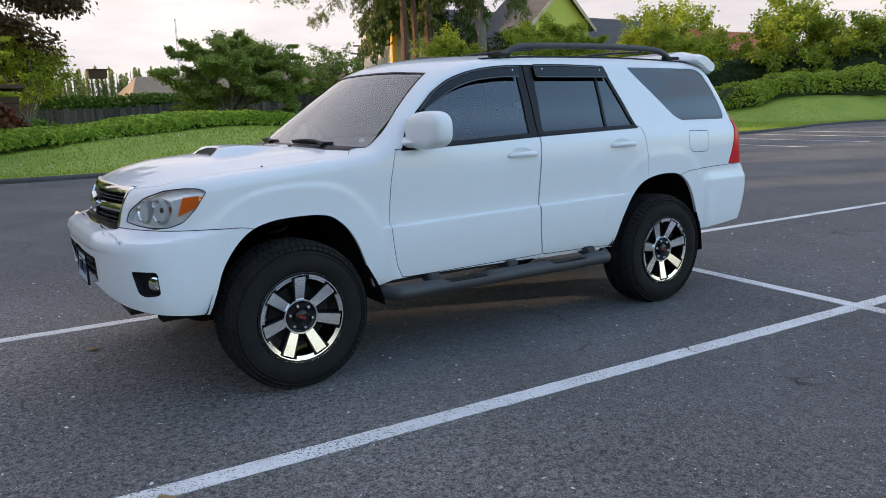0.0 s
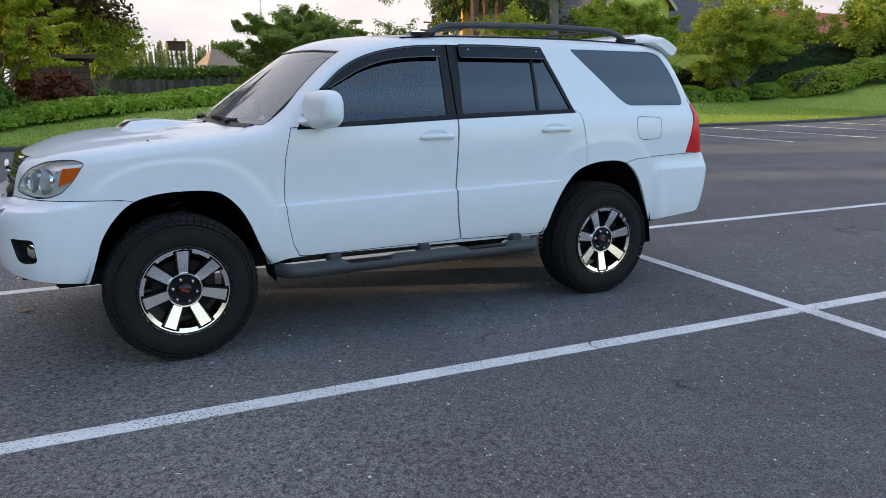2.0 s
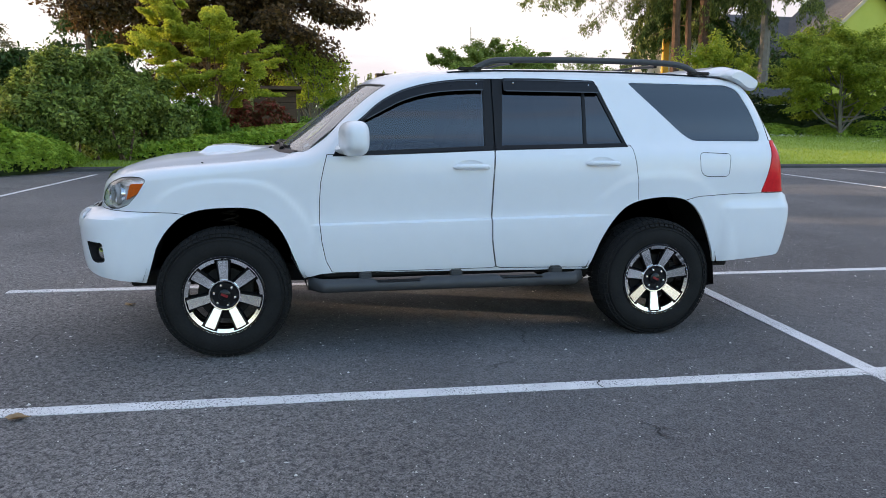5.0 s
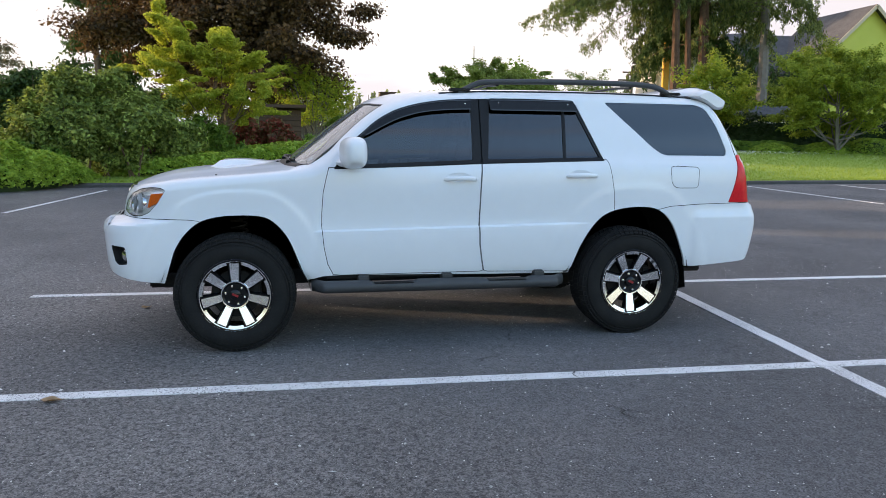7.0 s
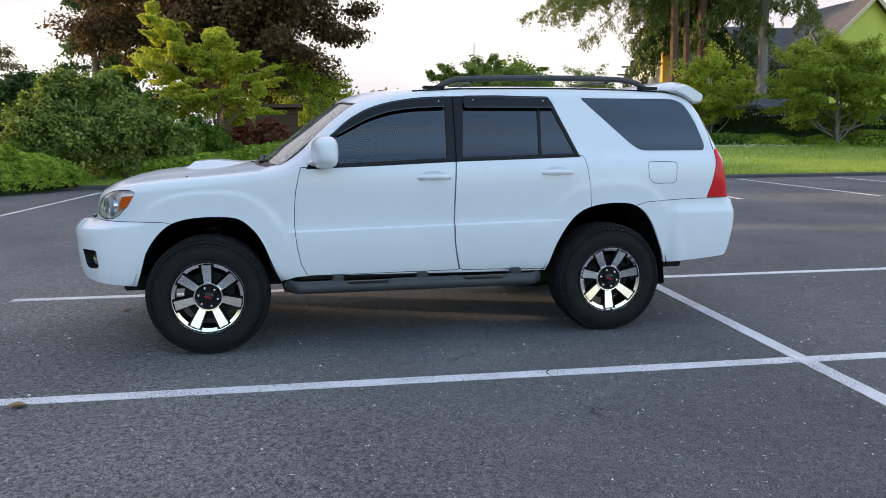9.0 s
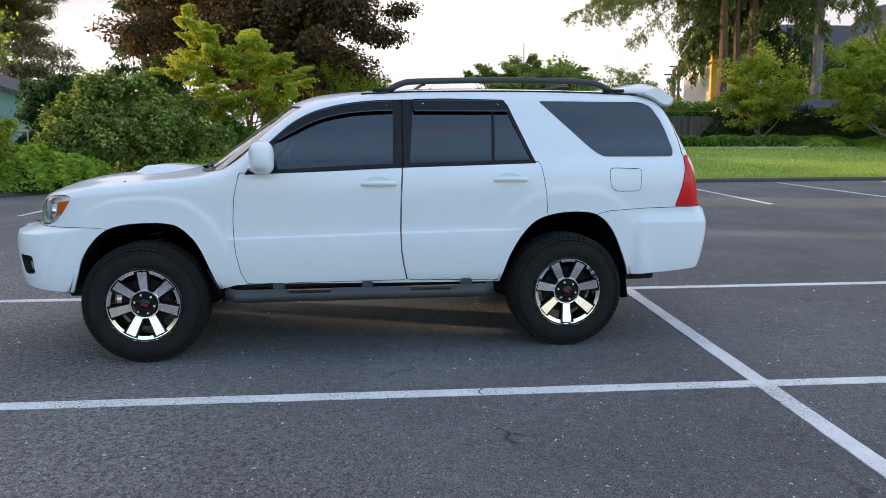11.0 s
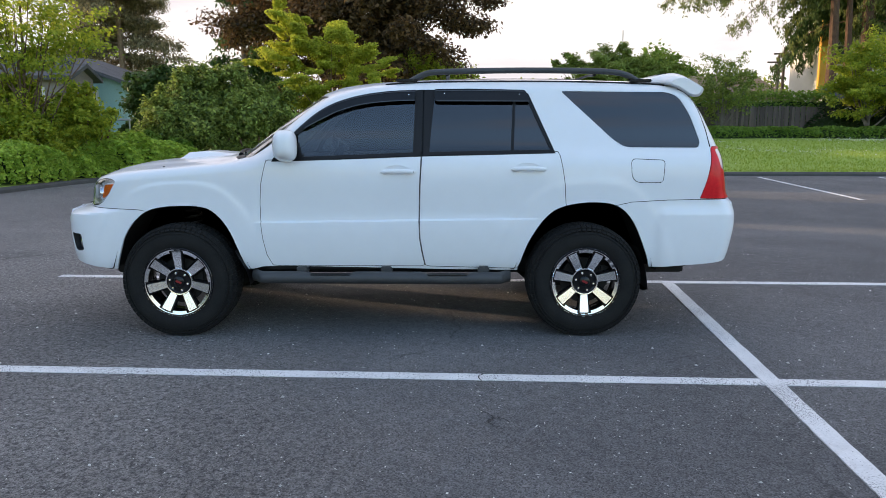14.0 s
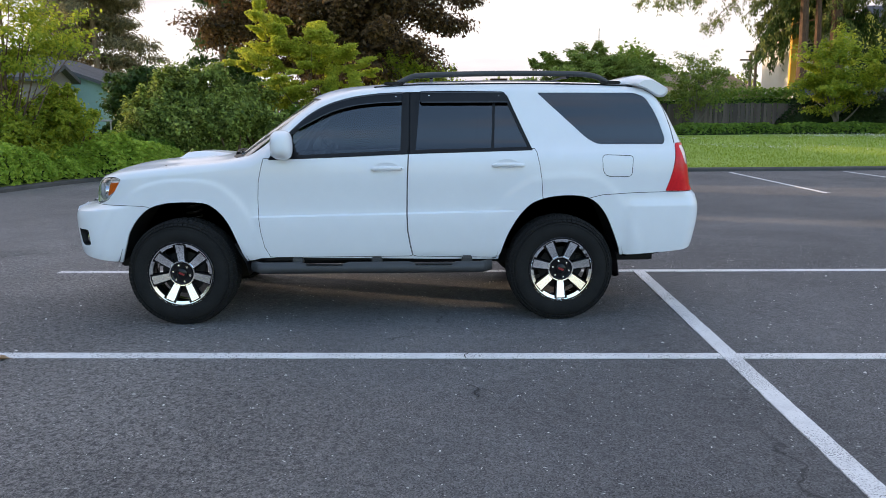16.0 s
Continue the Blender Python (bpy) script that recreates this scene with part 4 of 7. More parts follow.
    box(bm, (-2.2760, 0, 0.632), (0.006, 0.305, 0.152), Matrix.Rotation(radians(4), 3, "Y"), 0.002)
    plate = part("number_plate", bm, PLATE, bumper_f, "pale blue and white number plate")
    for k in range(7):
        bm = bmesh.new()
        box(bm, (-2.2805, -0.105 + 0.035 * k, 0.628), (0.003, 0.020, 0.055), Matrix.Rotation(radians(4), 3, "Y"))
        part("plate_bar", bm, INK, plate)
    bm = bmesh.new()
    for a, b, c, d in ((0, 0.079, 0.315, 0.010), (0, -0.079, 0.315, 0.010)):
        box(bm, (-2.2770, a, 0.632 + b), (0.012, c, d), None, 0.002)
    for yy in (-0.156, 0.156):
        box(bm, (-2.2770, yy, 0.632), (0.012, 0.010, 0.165), None, 0.002)
    part("plate_holder", bm, BLACK, plate)
    # fog lamps in dark pockets
    pocket = boolean(shell(0.045, 0.008), [prism(inset(FOG, -0.012), LAMP_U, Z, LAMP_DIR, 1.6, 3.0)], "INTERSECT")
    both("fog_lamp_pocket", pocket, BLACK, bumper_f)
    wall = boolean(boolean(shell(0.003, 0.05), [prism(FOG, LAMP_U, Z, LAMP_DIR, 1.6, 3.0)], "INTERSECT"), [prism(inset(FOG, 0.005), LAMP_U, Z, LAMP_DIR, 1.5, 3.1)])
    both("fog_lamp_rim", wall, BLACK, bumper_f)
    for s in (1, -1):
        bm = bmesh.new()
        lathe(bm, [(0.0, -0.018), (0.018, -0.015), (0.031, -0.006), (0.034, 0.004), (0.030, 0.02), (0.0, 0.022)], 24)
        q = Vector((-0.62, s * -0.78, 0)).to_track_quat("-Y", "Z")
        bm.transform(Matrix.Translation((-2.078, s * -0.830, 0.648)) @ q.to_matrix().to_4x4() @ Matrix.Diagonal((0.95, 0.55, 1.22, 1)))
        part("fog_lamp", bm, CHROME, bumper_f, "round clear fog lamp")
    # bonnet scoop with a dark mouth
    bm = bmesh.new()
    rows = []
    for i in range(19):
        t = i / 18
        x = -1.55 + 0.47 * t
        w = 0.235 - 0.02 * t
        base = float(z_centre(x)) + 0.004
        h = 0.040 * float(sstep((t + 0.02) / 0.14)) * float(1 - sstep((t - 0.30) / 0.70))
        row = []
        for j in range(25):
            v = j / 24 * 2 - 1
            yy = w * v
            prof = float(sstep((1 - abs(v)) / 0.24))
            hh = float(z_centre(x) - z_edge(x)) * (abs(yy) / 0.86) ** 2.2
            row.append(bm.verts.new((x - 0.05 * v * v, yy, base - hh + (h + 0.004) * prof - 0.004)))
        rows.append(row)
    for a, b in zip(rows, rows[1:]):
        for j in range(24):
            bm.faces.new((a[j], a[j + 1], b[j + 1], b[j]))
    scoop = part("scoop", bm, PAINT, bonnet, smooth=60)
    bm = bmesh.new()
    pts = []
    for sgn in (0, 1):
        for j in range(13):
            v = (j / 12 * 2 - 1) * 0.68
            yy = 0.235 * v
            x = -1.548 + (-0.006 if not sgn else 0.044) - 0.05 * v * v
            zb = float(z_centre(x)) + 0.006 - float(z_centre(x) - z_edge(x)) * (abs(yy) / 0.86) ** 2.2
            pts.append(bm.verts.new((x, yy, zb + (0.004 if not sgn else 0.034))))
    for j in range(12):
        bm.faces.new((pts[j], pts[j + 1], pts[14 + j], pts[13 + j]))
    bmesh.ops.solidify(bm, geom=bm.faces[:], thickness=0.006)
    part("scoop_mouth", bm, BLACK, scoop)
    def on_glass(x, yy, up=0.012):
        f = abs(yy) / max(float(half_width(x, z_edge(x))), 0.3)
        return (x, yy, float(z_edge(x) + (z_centre(x) - z_edge(x)) * (1 - f ** 2.2)) + up)

    # cowl and wipers
    bm = bmesh.new()
    rows = []
    for j in range(33):
        v = j / 32 * 2 - 1
        yy = 0.755 * v
        xb = -1.078 + 0.122 * abs(v) ** 3
        a, b, c = on_glass(xb - 0.035, yy, 0.001), on_glass(xb - 0.012, yy, 0.006), on_glass(xb + 0.014, yy, 0.005)
        rows.append([bm.verts.new(a), bm.verts.new(b), bm.verts.new(c), bm.verts.new((c[0], c[1], c[2] - 0.03))])
    for a, b in zip(rows, rows[1:]):
        for j in range(3):
            bm.faces.new((a[j], b[j], b[j + 1], a[j + 1]))
    part("cowl", bm, BLACK, car)
    bm = bmesh.new()
    vs = [bm.verts.new(on_glass(x, y, 0.0015)) for x, y in ((-0.90, -0.735), (-0.90, -0.690), (-0.872, -0.690), (-0.872, -0.735))]
    bm.faces.new(vs)
    part("sticker", bm, PLATE, car, "small pale sticker on the windscreen")
    for x, y in ((-1.112, -0.219), (-1.112, 0.219), (-1.50, -0.79), (-1.50, 0.79)):
        bm = bmesh.new()
        bmesh.ops.create_icosphere(bm, subdivisions=2, radius=0.010 if abs(y) < 0.5 else 0.005)
        f = abs(y) / float(half_width(x, z_edge(x)))
        zz = float(z_edge(x) + (z_centre(x) - z_edge(x)) * (1 - f ** 2.2))
        bm.transform(Matrix.Translation((x, y, zz + 0.006)) @ Matrix.Diagonal((1.4, 1, 0.7, 1)))
        part("washer_nozzle" if abs(y) < 0.5 else "bonnet_bump_stop", bm, BLACK, bonnet)
    for y0, y1 in ((-0.56, -0.10), (0.16, 0.56)):
        wp = thing("wiper", "", "")
        wp.parent = car
        ym = (y0 + y1) / 2

        def along(yy, d, up):
            return on_glass(-1.066 + 0.122 * abs(yy / 0.755) ** 3 + d, yy, up)

        bm = bmesh.new()
        tube(bm, [along(y0 + 0.04, -0.012, 0.010), along(y0 + 0.10, -0.004, 0.030), along(ym, 0.006, 0.032), along(y1, 0.016, 0.018)], [0.016, 0.011, 0.008, 0.006], 8)
        part("wiper_arm", bm, BLACK, wp)
        bm = bmesh.new()
        tube(bm, [along(y0 + (y1 - y0) * i / 8, 0.022, 0.011) for i in range(9)], 0.008, 6, 1.3)
        part("wiper_blade", bm, BLACK, wp)


def running_boards():
    for s in (1, -1):
        bm = bmesh.new()
        pts, rad = [], []
        for i in range(73):
            t = i / 72
            x = -0.90 + 1.79 * t
            e = min(t, 1 - t)
            yy = -0.935 + 0.10 * float(1 - sstep(e / 0.05))
            pts.append((x, s * yy, 0.418 - 0.008 * t))
            rad.append(0.043)
        side_n = 14
        rings = []
        for (x, y, z), i in zip(pts, range(73)):
            ring = []
            pad = max(float(sstep((0.13 - abs(x + 0.35)) * 1 / 0.05 + 0.9)) if abs(x + 0.35) < 0.2 else 0, float(sstep((0.13 - abs(x - 0.45)) / 0.05 + 0.9)) if abs(x - 0.45) < 0.2 else 0)
            for k in range(side_n):
                a = 2 * math.pi * k / side_n
                zz = 0.042 * math.sin(a)
                zz = min(zz, 0.042 - 0.022 * pad)
                ring.append(bm.verts.new((x, y + s * 0.05 * math.cos(a), z + zz)))
            rings.append(ring)
        for a, b in zip(rings, rings[1:]):
            for k in range(side_n):
                bm.faces.new((a[k], a[(k + 1) % side_n], b[(k + 1) % side_n], b[k]))
        bm.faces.new(rings[0])
        bm.faces.new(rings[-1])
        rb = part("running_board", bm, PLASTIC, car, "dark grey running board")
        for x in (-0.55, 0.03, 0.70):
            bm = bmesh.new()
            box(bm, (x, s * -0.86, 0.46), (0.075, 0.10, 0.05), None, 0.008)
            box(bm, (x, s * -0.70, 0.47), (0.06, 0.30, 0.035), None, 0.005)
            part("bracket", bm, PLASTIC, rb)
        for x in (-0.35, 0.45):
            bm = bmesh.new()
            box(bm, (x, s * -0.938, 0.437), (0.27, 0.066, 0.006), None, 0.002)
            part("step_pad", bm, BLACK, rb)
        bm = bmesh.new()
        box(bm, (0.03, s * -0.835, 0.475), (1.66, 0.03, 0.035), None, 0.006)
        part("sill", bm, BLACK, car)
        # mud flaps
        for pts3 in ([(-1.0, 0.60), (-0.955, 0.52), (-0.925, 0.46), (-0.908, 0.40), (-0.903, 0.365)], [(1.752, 0.62), (1.785, 0.54), (1.812, 0.46), (1.828, 0.33), (1.800, 0.315)]):
            bm = bmesh.new()
            rows = []
            for yy in (-0.70, -0.90, -0.935):
                rows.append([bm.verts.new((x, s * (yy + (0.05 if z < 0.32 and yy < -0.92 else 0)), z)) for x, z in pts3])
            for a, b in zip(rows, rows[1:]):
                for j in range(len(pts3) - 1):
                    bm.faces.new((a[j], a[j + 1], b[j + 1], b[j]))
            bmesh.ops.solidify(bm, geom=bm.faces[:], thickness=0.012)
            part("mud_flap", bm, BLACK, car)


def interior():
    cab = thing("cabin", "", "")
    cab.parent = car
    bm = bmesh.new()
    box(bm, (-0.76, 0, 1.08), (0.40, 1.50, 0.26), None, 0.07)
    part("dashboard", bm, SEAT, cab)
    bm = bmesh.new()
    box(bm, (0.65, 0, 0.62), (3.0, 0.78, 0.06))
    part("carpet", bm, SEAT, cab)
    for y in (-0.38, 0.38):
        bm = bmesh.new()
        box(bm, (0.02, y, 0.83), (0.52, 0.50, 0.18), None, 0.05)
        box(bm, (0.30, y, 1.13), (0.17, 0.50, 0.60), Matrix.Rotation(radians(14), 3, "Y"), 0.06)
        box(bm, (0.385, y, 1.50), (0.10, 0.26, 0.17), None, 0.04)
        part("front_seat", bm, SEAT, cab)
    bm = bmesh.new()
    box(bm, (0.95, 0, 0.85), (0.50, 0.80, 0.18), None, 0.05)
    box(bm, (1.24, 0, 1.20), (0.17, 1.24, 0.40), Matrix.Rotation(radians(16), 3, "Y"), 0.06)
    for y in (-0.45, 0.45):
        box(bm, (1.34, y, 1.46), (0.10, 0.25, 0.16), None, 0.04)
    part("rear_seat", bm, SEAT, cab)
    bm = bmesh.new()
    ring = [Vector((0, 0.185 * math.cos(a), 0.185 * math.sin(a))) for a in np.linspace(0, 2 * math.pi, 33)]
    tilt = Matrix.Translation((-0.40, -0.38, 1.13)) @ Matrix.Rotation(radians(24), 4, "Y")
    tube(bm, [tilt @ p for p in ring], 0.016, 8)
    for a in (0, math.pi, -math.pi / 2):
        tube(bm, [tilt @ Vector((0, 0, 0)), tilt @ Vector((0, 0.18 * math.cos(a), 0.18 * math.sin(a)))], 0.018, 6)
    box(bm, tilt @ Vector((-0.01, 0, 0)), (0.05, 0.13, 0.10), Matrix.Rotation(radians(24), 3, "Y"), 0.02)
    part("steering_wheel", bm, PLASTIC, cab)
    bm = bmesh.new()
    box(bm, (-0.52, 0, 1.56), (0.03, 0.22, 0.06), None, 0.015)
    part("rear_view_mirror", bm, BLACK, cab)


door_handles()
mirrors()
visors()
roof()
tailgate_seam()
tail_lights()
headlights()
front()
running_boards()
interior()

# ---- wheels ----


def wheel(name, m, turn):
    """A wheel with its outer face towards -y: tyre, rim, seven spokes, hub, nuts and disc."""
    w = thing(name, "", "")
    w.matrix_world = m
    w.parent = car
    bm = bmesh.new()
    R = 0.390
    prof = [(0.238, 0.030), (0.2435, 0.010), (0.256, 0.004), (0.288, -0.004), (0.325, 0.000), (0.352, 0.014), (0.368, 0.028), (0.376, 0.042),
            (0.3795, 0.075), (0.3805, 0.13), (0.3795, 0.185), (0.376, 0.220), (0.352, 0.248), (0.30, 0.262), (0.244, 0.245), (0.238, 0.225)]
    lathe(bm, prof, 96, close=True)
    # raised ring on the side wall
    lathe(bm, [(0.335, 0.004), (0.337, -0.0005), (0.343, 0.003), (0.345, 0.010)], 96, close=True)
    tyre = part("tyre", bm, RUBBER, w)
    bm = bmesh.new()
    for k in range(66):
        a = 2 * math.pi * k / 66
        for row, (off, y0, wy, r0) in enumerate([(0, 0.036, 0.042, 0.380), (0.5, 0.082, 0.040, 0.384), (0, 0.130, 0.042, 0.385), (0.5, 0.178, 0.040, 0.384), (0, 0.224, 0.042, 0.380)]):
            aa = a + off * 2 * math.pi / 66
            c, s = math.cos(aa), math.sin(aa)
            rot = Matrix(((c, 0, -s), (0, 1, 0), (s, 0, c))) @ Euler((0, 0, 0.35 if row % 2 else -0.3)).to_matrix()
            box(bm, (r0 * c, y0, r0 * s), (0.009, wy, 0.031), rot)
        # shoulder lug
        c, s = math.cos(a), math.sin(a)
        rot = Matrix(((c, 0, -s), (0, 1, 0), (s, 0, c))) @ Euler((0, 0, -0.75)).to_matrix()
        box(bm, (0.366 * c, 0.018, 0.366 * s), (0.008, 0.034, 0.024 if k % 2 else 0.028), rot)
    part("tread", bm, RUBBER, tyre, smooth=0)
    bm = bmesh.new()
    lathe(bm, [(0.2415, 0.020), (0.2415, 0.006), (0.237, 0.002), (0.228, 0.004), (0.225, 0.012), (0.219, 0.030), (0.213, 0.11), (0.219, 0.2), (0.237, 0.22), (0.2415, 0.2)], 72, close=True)
    part("rim", bm, GLOSSB, w, "gloss black alloy barrel")
    # machined lip, broken by a notch on each side of every spoke
    bm = bmesh.new()
    for k in range(7):
        mid = turn + 2 * math.pi * (k + 0.5) / 7
        span = 2 * math.pi / 7
        n = 12
        ring = []
        for i in range(n + 1):
            a = mid - span / 2 + span * i / n
            u = abs(i / n - 0.5) * 2
            ri = 0.205 if u < 0.60 else 0.2225
            ring.append((a, ri))
        for (a0, r0), (a1, r1) in zip(ring, ring[1:]):
            rr = max(r0, r1)
            q = []
            for yy in (0.003, 0.012):
                for a, r in ((a0, rr), (a1, rr), (a1, 0.2385), (a0, 0.2385)):
                    q.append(bm.verts.new((r * math.cos(a), yy + 0.26 * (0.2385 - r), r * math.sin(a))))
            for f in ((0, 1, 2, 3), (4, 7, 6, 5), (0, 4, 5, 1), (1, 5, 6, 2), (2, 6, 7, 3), (3, 7, 4, 0)):
                bm.faces.new([q[i] for i in f])
    bmesh.ops.remove_doubles(bm, verts=bm.verts, dist=0.0002)
    part("lip", bm, ALLOY, w, "machined silver rim lip", smooth=12)
    for k in range(7):
        a = turn + 2 * math.pi * k / 7
        rot = Matrix.Rotation(-a, 4, "Y")
        bm = bmesh.new()
        vs = []
        for yy, g in ((0.020, 0.0), (0.060, 0.008)):
            for r, h in ((0.080, 0.027 + g), (0.2150, 0.040 + g)):
                vs.append(bm.verts.new((r, yy + (0.022 if r < 0.1 else -0.0065) * (g == 0), -h)))
                vs.append(bm.verts.new((r, yy + (0.022 if r < 0.1 else -0.0065) * (g == 0), h)))
        for f in ((0, 1, 3, 2), (4, 6, 7, 5), (0, 2, 6, 4), (1, 5, 7, 3), (0, 4, 5, 1), (2, 3, 7, 6)):
            bm.faces.new([vs[i] for i in f])
        bm.transform(rot)
        sp = part("spoke", bm, GLOSSB, w)
        bm = bmesh.new()
        vs = []
        for yy in (0.0125, 0.016):
            for r, h in ((0.084, 0.0225), (0.106, 0.0240), (0.204, 0.0300), (0.2135, 0.0290)):
                e = 0.0405 - 0.0290 * (r - 0.080) / 0.135 + (yy - 0.0125)
                vs.append(bm.verts.new((r, e - 0.0015, -h)))
                vs.append(bm.verts.new((r, e - 0.0015, h)))
        for i in range(3):
            a0, b0 = 2 * i, 2 * i + 2
            bm.faces.new([vs[j] for j in (a0, a0 + 1, b0 + 1, b0)])
            bm.faces.new([vs[j] for j in (a0, b0, b0 + 8, a0 + 8)])
            bm.faces.new([vs[j] for j in (a0 + 1, a0 + 9, b0 + 9, b0 + 1)])
        bm.faces.new([vs[j] for j in (0, 8, 9, 1)])
        bm.faces.new([vs[j] for j in (6, 7, 15, 14)])
        bm.transform(rot)
        part("spoke_face", bm, ALLOY, sp, "machined silver spoke face", smooth=20)
    bm = bmesh.new()
    lathe(bm, [(0.0, 0.030), (0.072, 0.030), (0.080, 0.022), (0.0945, 0.020), (0.0945, 0.05), (0.0, 0.06)], 48)
    bm.transform(Matrix.Translation((0, 0.016, 0)))
    hub = part("hub", bm, GLOSSB, w)
    bm = bmesh.new()
    lathe(bm, [(0.083, 0.024), (0.085, 0.017), (0.092, 0.016), (0.095, 0.020), (0.095, 0.03), (0.085, 0.03)], 48, close=True)
    bm.transform(Matrix.Translation((0, 0.014, 0)))
    part("hub_ring", bm, ALLOY, hub, "thin machined ring")
    bm = bmesh.new()
    lathe(bm, [(0.0, 0.012), (0.030, 0.013), (0.036, 0.018), (0.038, 0.032), (0.0, 0.034)], 32)
    bm.transform(Matrix.Translation((0, 0.010, 0)))
    cap = part("centre_cap", bm, GLOSSB, hub)
    bm = bmesh.new()
    # plain red emblem, a slanted lozenge
    box(bm, (0, 0.0205, 0), (0.044, 0.003, 0.016), Matrix.Rotation(0.45, 3, "Y"), 0.003)
    part("emblem", bm, REDLOGO, hub, "small red emblem")
    for k in range(6):
        a = turn + 0.3 + 2 * math.pi * k / 6
        bm = bmesh.new()
        lathe(bm, [(0.0, 0.009), (0.007, 0.010), (0.0105, 0.016), (0.011, 0.032), (0.0, 0.033)], 12)
        bm.transform(Matrix.Translation((0.0615 * math.cos(a), 0.012, 0.0615 * math.sin(a))))
        part("lug_nut", bm, CHROME, hub)
    bm = bmesh.new()
    lathe(bm, [(0.0, 0.09), (0.158, 0.09), (0.158, 0.115), (0.0, 0.115)], 48)
    part("brake_disc", bm, DARK, w)
    bm = bmesh.new()
    box(bm, (0.135, 0.10, 0.03), (0.06, 0.06, 0.15), None, 0.012)
    part("brake_caliper", bm, DARK, w)
    return w


wheel("front_wheel", pose(FA, -TRACK, HUB), math.pi / 2)
wheel("rear_wheel", pose(RA, -TRACK, HUB), -math.pi / 2)
wheel("front_wheel", pose(FA, TRACK, HUB, 0, 0, 180), math.pi / 2)
wheel("rear_wheel", pose(RA, TRACK, HUB, 0, 0, 180), -math.pi / 2)


def liners():
    """Dark wheel wells, floor and frame below the body."""
    for line, name in ((ARCH_F, "wheel_well"), (ARCH_R, "wheel_well")):
        for s in (-1, 1):
            bm = bmesh.new()
            pts = [(x, max(z, 0.465)) for x, z in inset(line + [(line[-1][0], 0.40)], -0.02)[:len(line)]]
            A = [bm.verts.new((x, s * 0.885, z)) for x, z in pts]
            B = [bm.verts.new((x, s * 0.42, z)) for x, z in pts]
            for i in range(len(pts) - 1):
                bm.faces.new((A[i], A[i + 1], B[i + 1], B[i]))
            bm.faces.new(B)
            r = bmesh.ops.solidify(bm, geom=bm.faces[:], thickness=0.01)
            part(name, bm, DARK, car)
    bm = bmesh.new()
    box(bm, (0.0, 0, 0.50), (1.74, 1.62, 0.06))
    part("floor_pan", bm, DARK, car)
    bm = bmesh.new()
    for s in (-1, 1):
        box(bm, (0.1, s * 0.46, 0.42), (4.2, 0.08, 0.11), None, 0.01)
    for x in (-1.4, -0.4, 0.6, 1.9):
        box(bm, (x, 0, 0.43), (0.10, 0.95, 0.07), None, 0.01)
    tube(bm, [(RA, -0.75, HUB), (RA, 0.75, HUB)], 0.045)
    tube(bm, [(FA, -0.75, HUB), (FA, 0.75, HUB)], 0.035)
    box(bm, (-1.9, 0, 0.46), (0.5, 1.1, 0.03))
    box(bm, (1.95, 0.1, 0.44), (0.7, 0.8, 0.12), None, 0.03)
    tube(bm, [(0.5, 0.3, 0.40), (1.2, 0.34, 0.40), (1.6, 0.5, 0.50), (2.3, 0.55, 0.44)], 0.03)
    part("chassis", bm, DARK, car)
    bm = bmesh.new()
    lathe(bm, [(0.0, -0.02), (0.12, -0.01), (0.13, 0.0), (0.13, 0.03), (0.0, 0.04)], 24)
    bm.transform(Matrix.Translation((RA + 0.05, 0.1, HUB)))
    part("axle_casing", bm, DARK, car)
    # unseen underbody boxes, added to block light below the car
    for name, c, size in (("skid_plate", (-1.55, 0, 0.36), (0.80, 0.74, 0.05)), ("gearbox", (-0.70, 0, 0.40), (0.95, 0.42, 0.18)),
                          ("fuel_tank", (0.62, 0.30, 0.39), (1.00, 0.52, 0.20)), ("spare_wheel", (2.02, 0, 0.42), (0.62, 0.66, 0.18))):
        bm = bmesh.new()
        box(bm, c, size, None, 0.05 if name != "skid_plate" else 0.02)
        part(name, bm, DARK, car)
    # suspension coils that show above the front tyres
    for s in (-1, 1):
        bm = bmesh.new()
        tube(bm, [(FA + 0.02 + 0.055 * math.cos(a), s * 0.60 + 0.055 * math.sin(a), 0.58 + a * 0.0075) for a in np.arange(0, 40, 0.5)], 0.008, 6)
        part("coil_spring", bm, STEEL, car)


liners()

# ---- ground ----


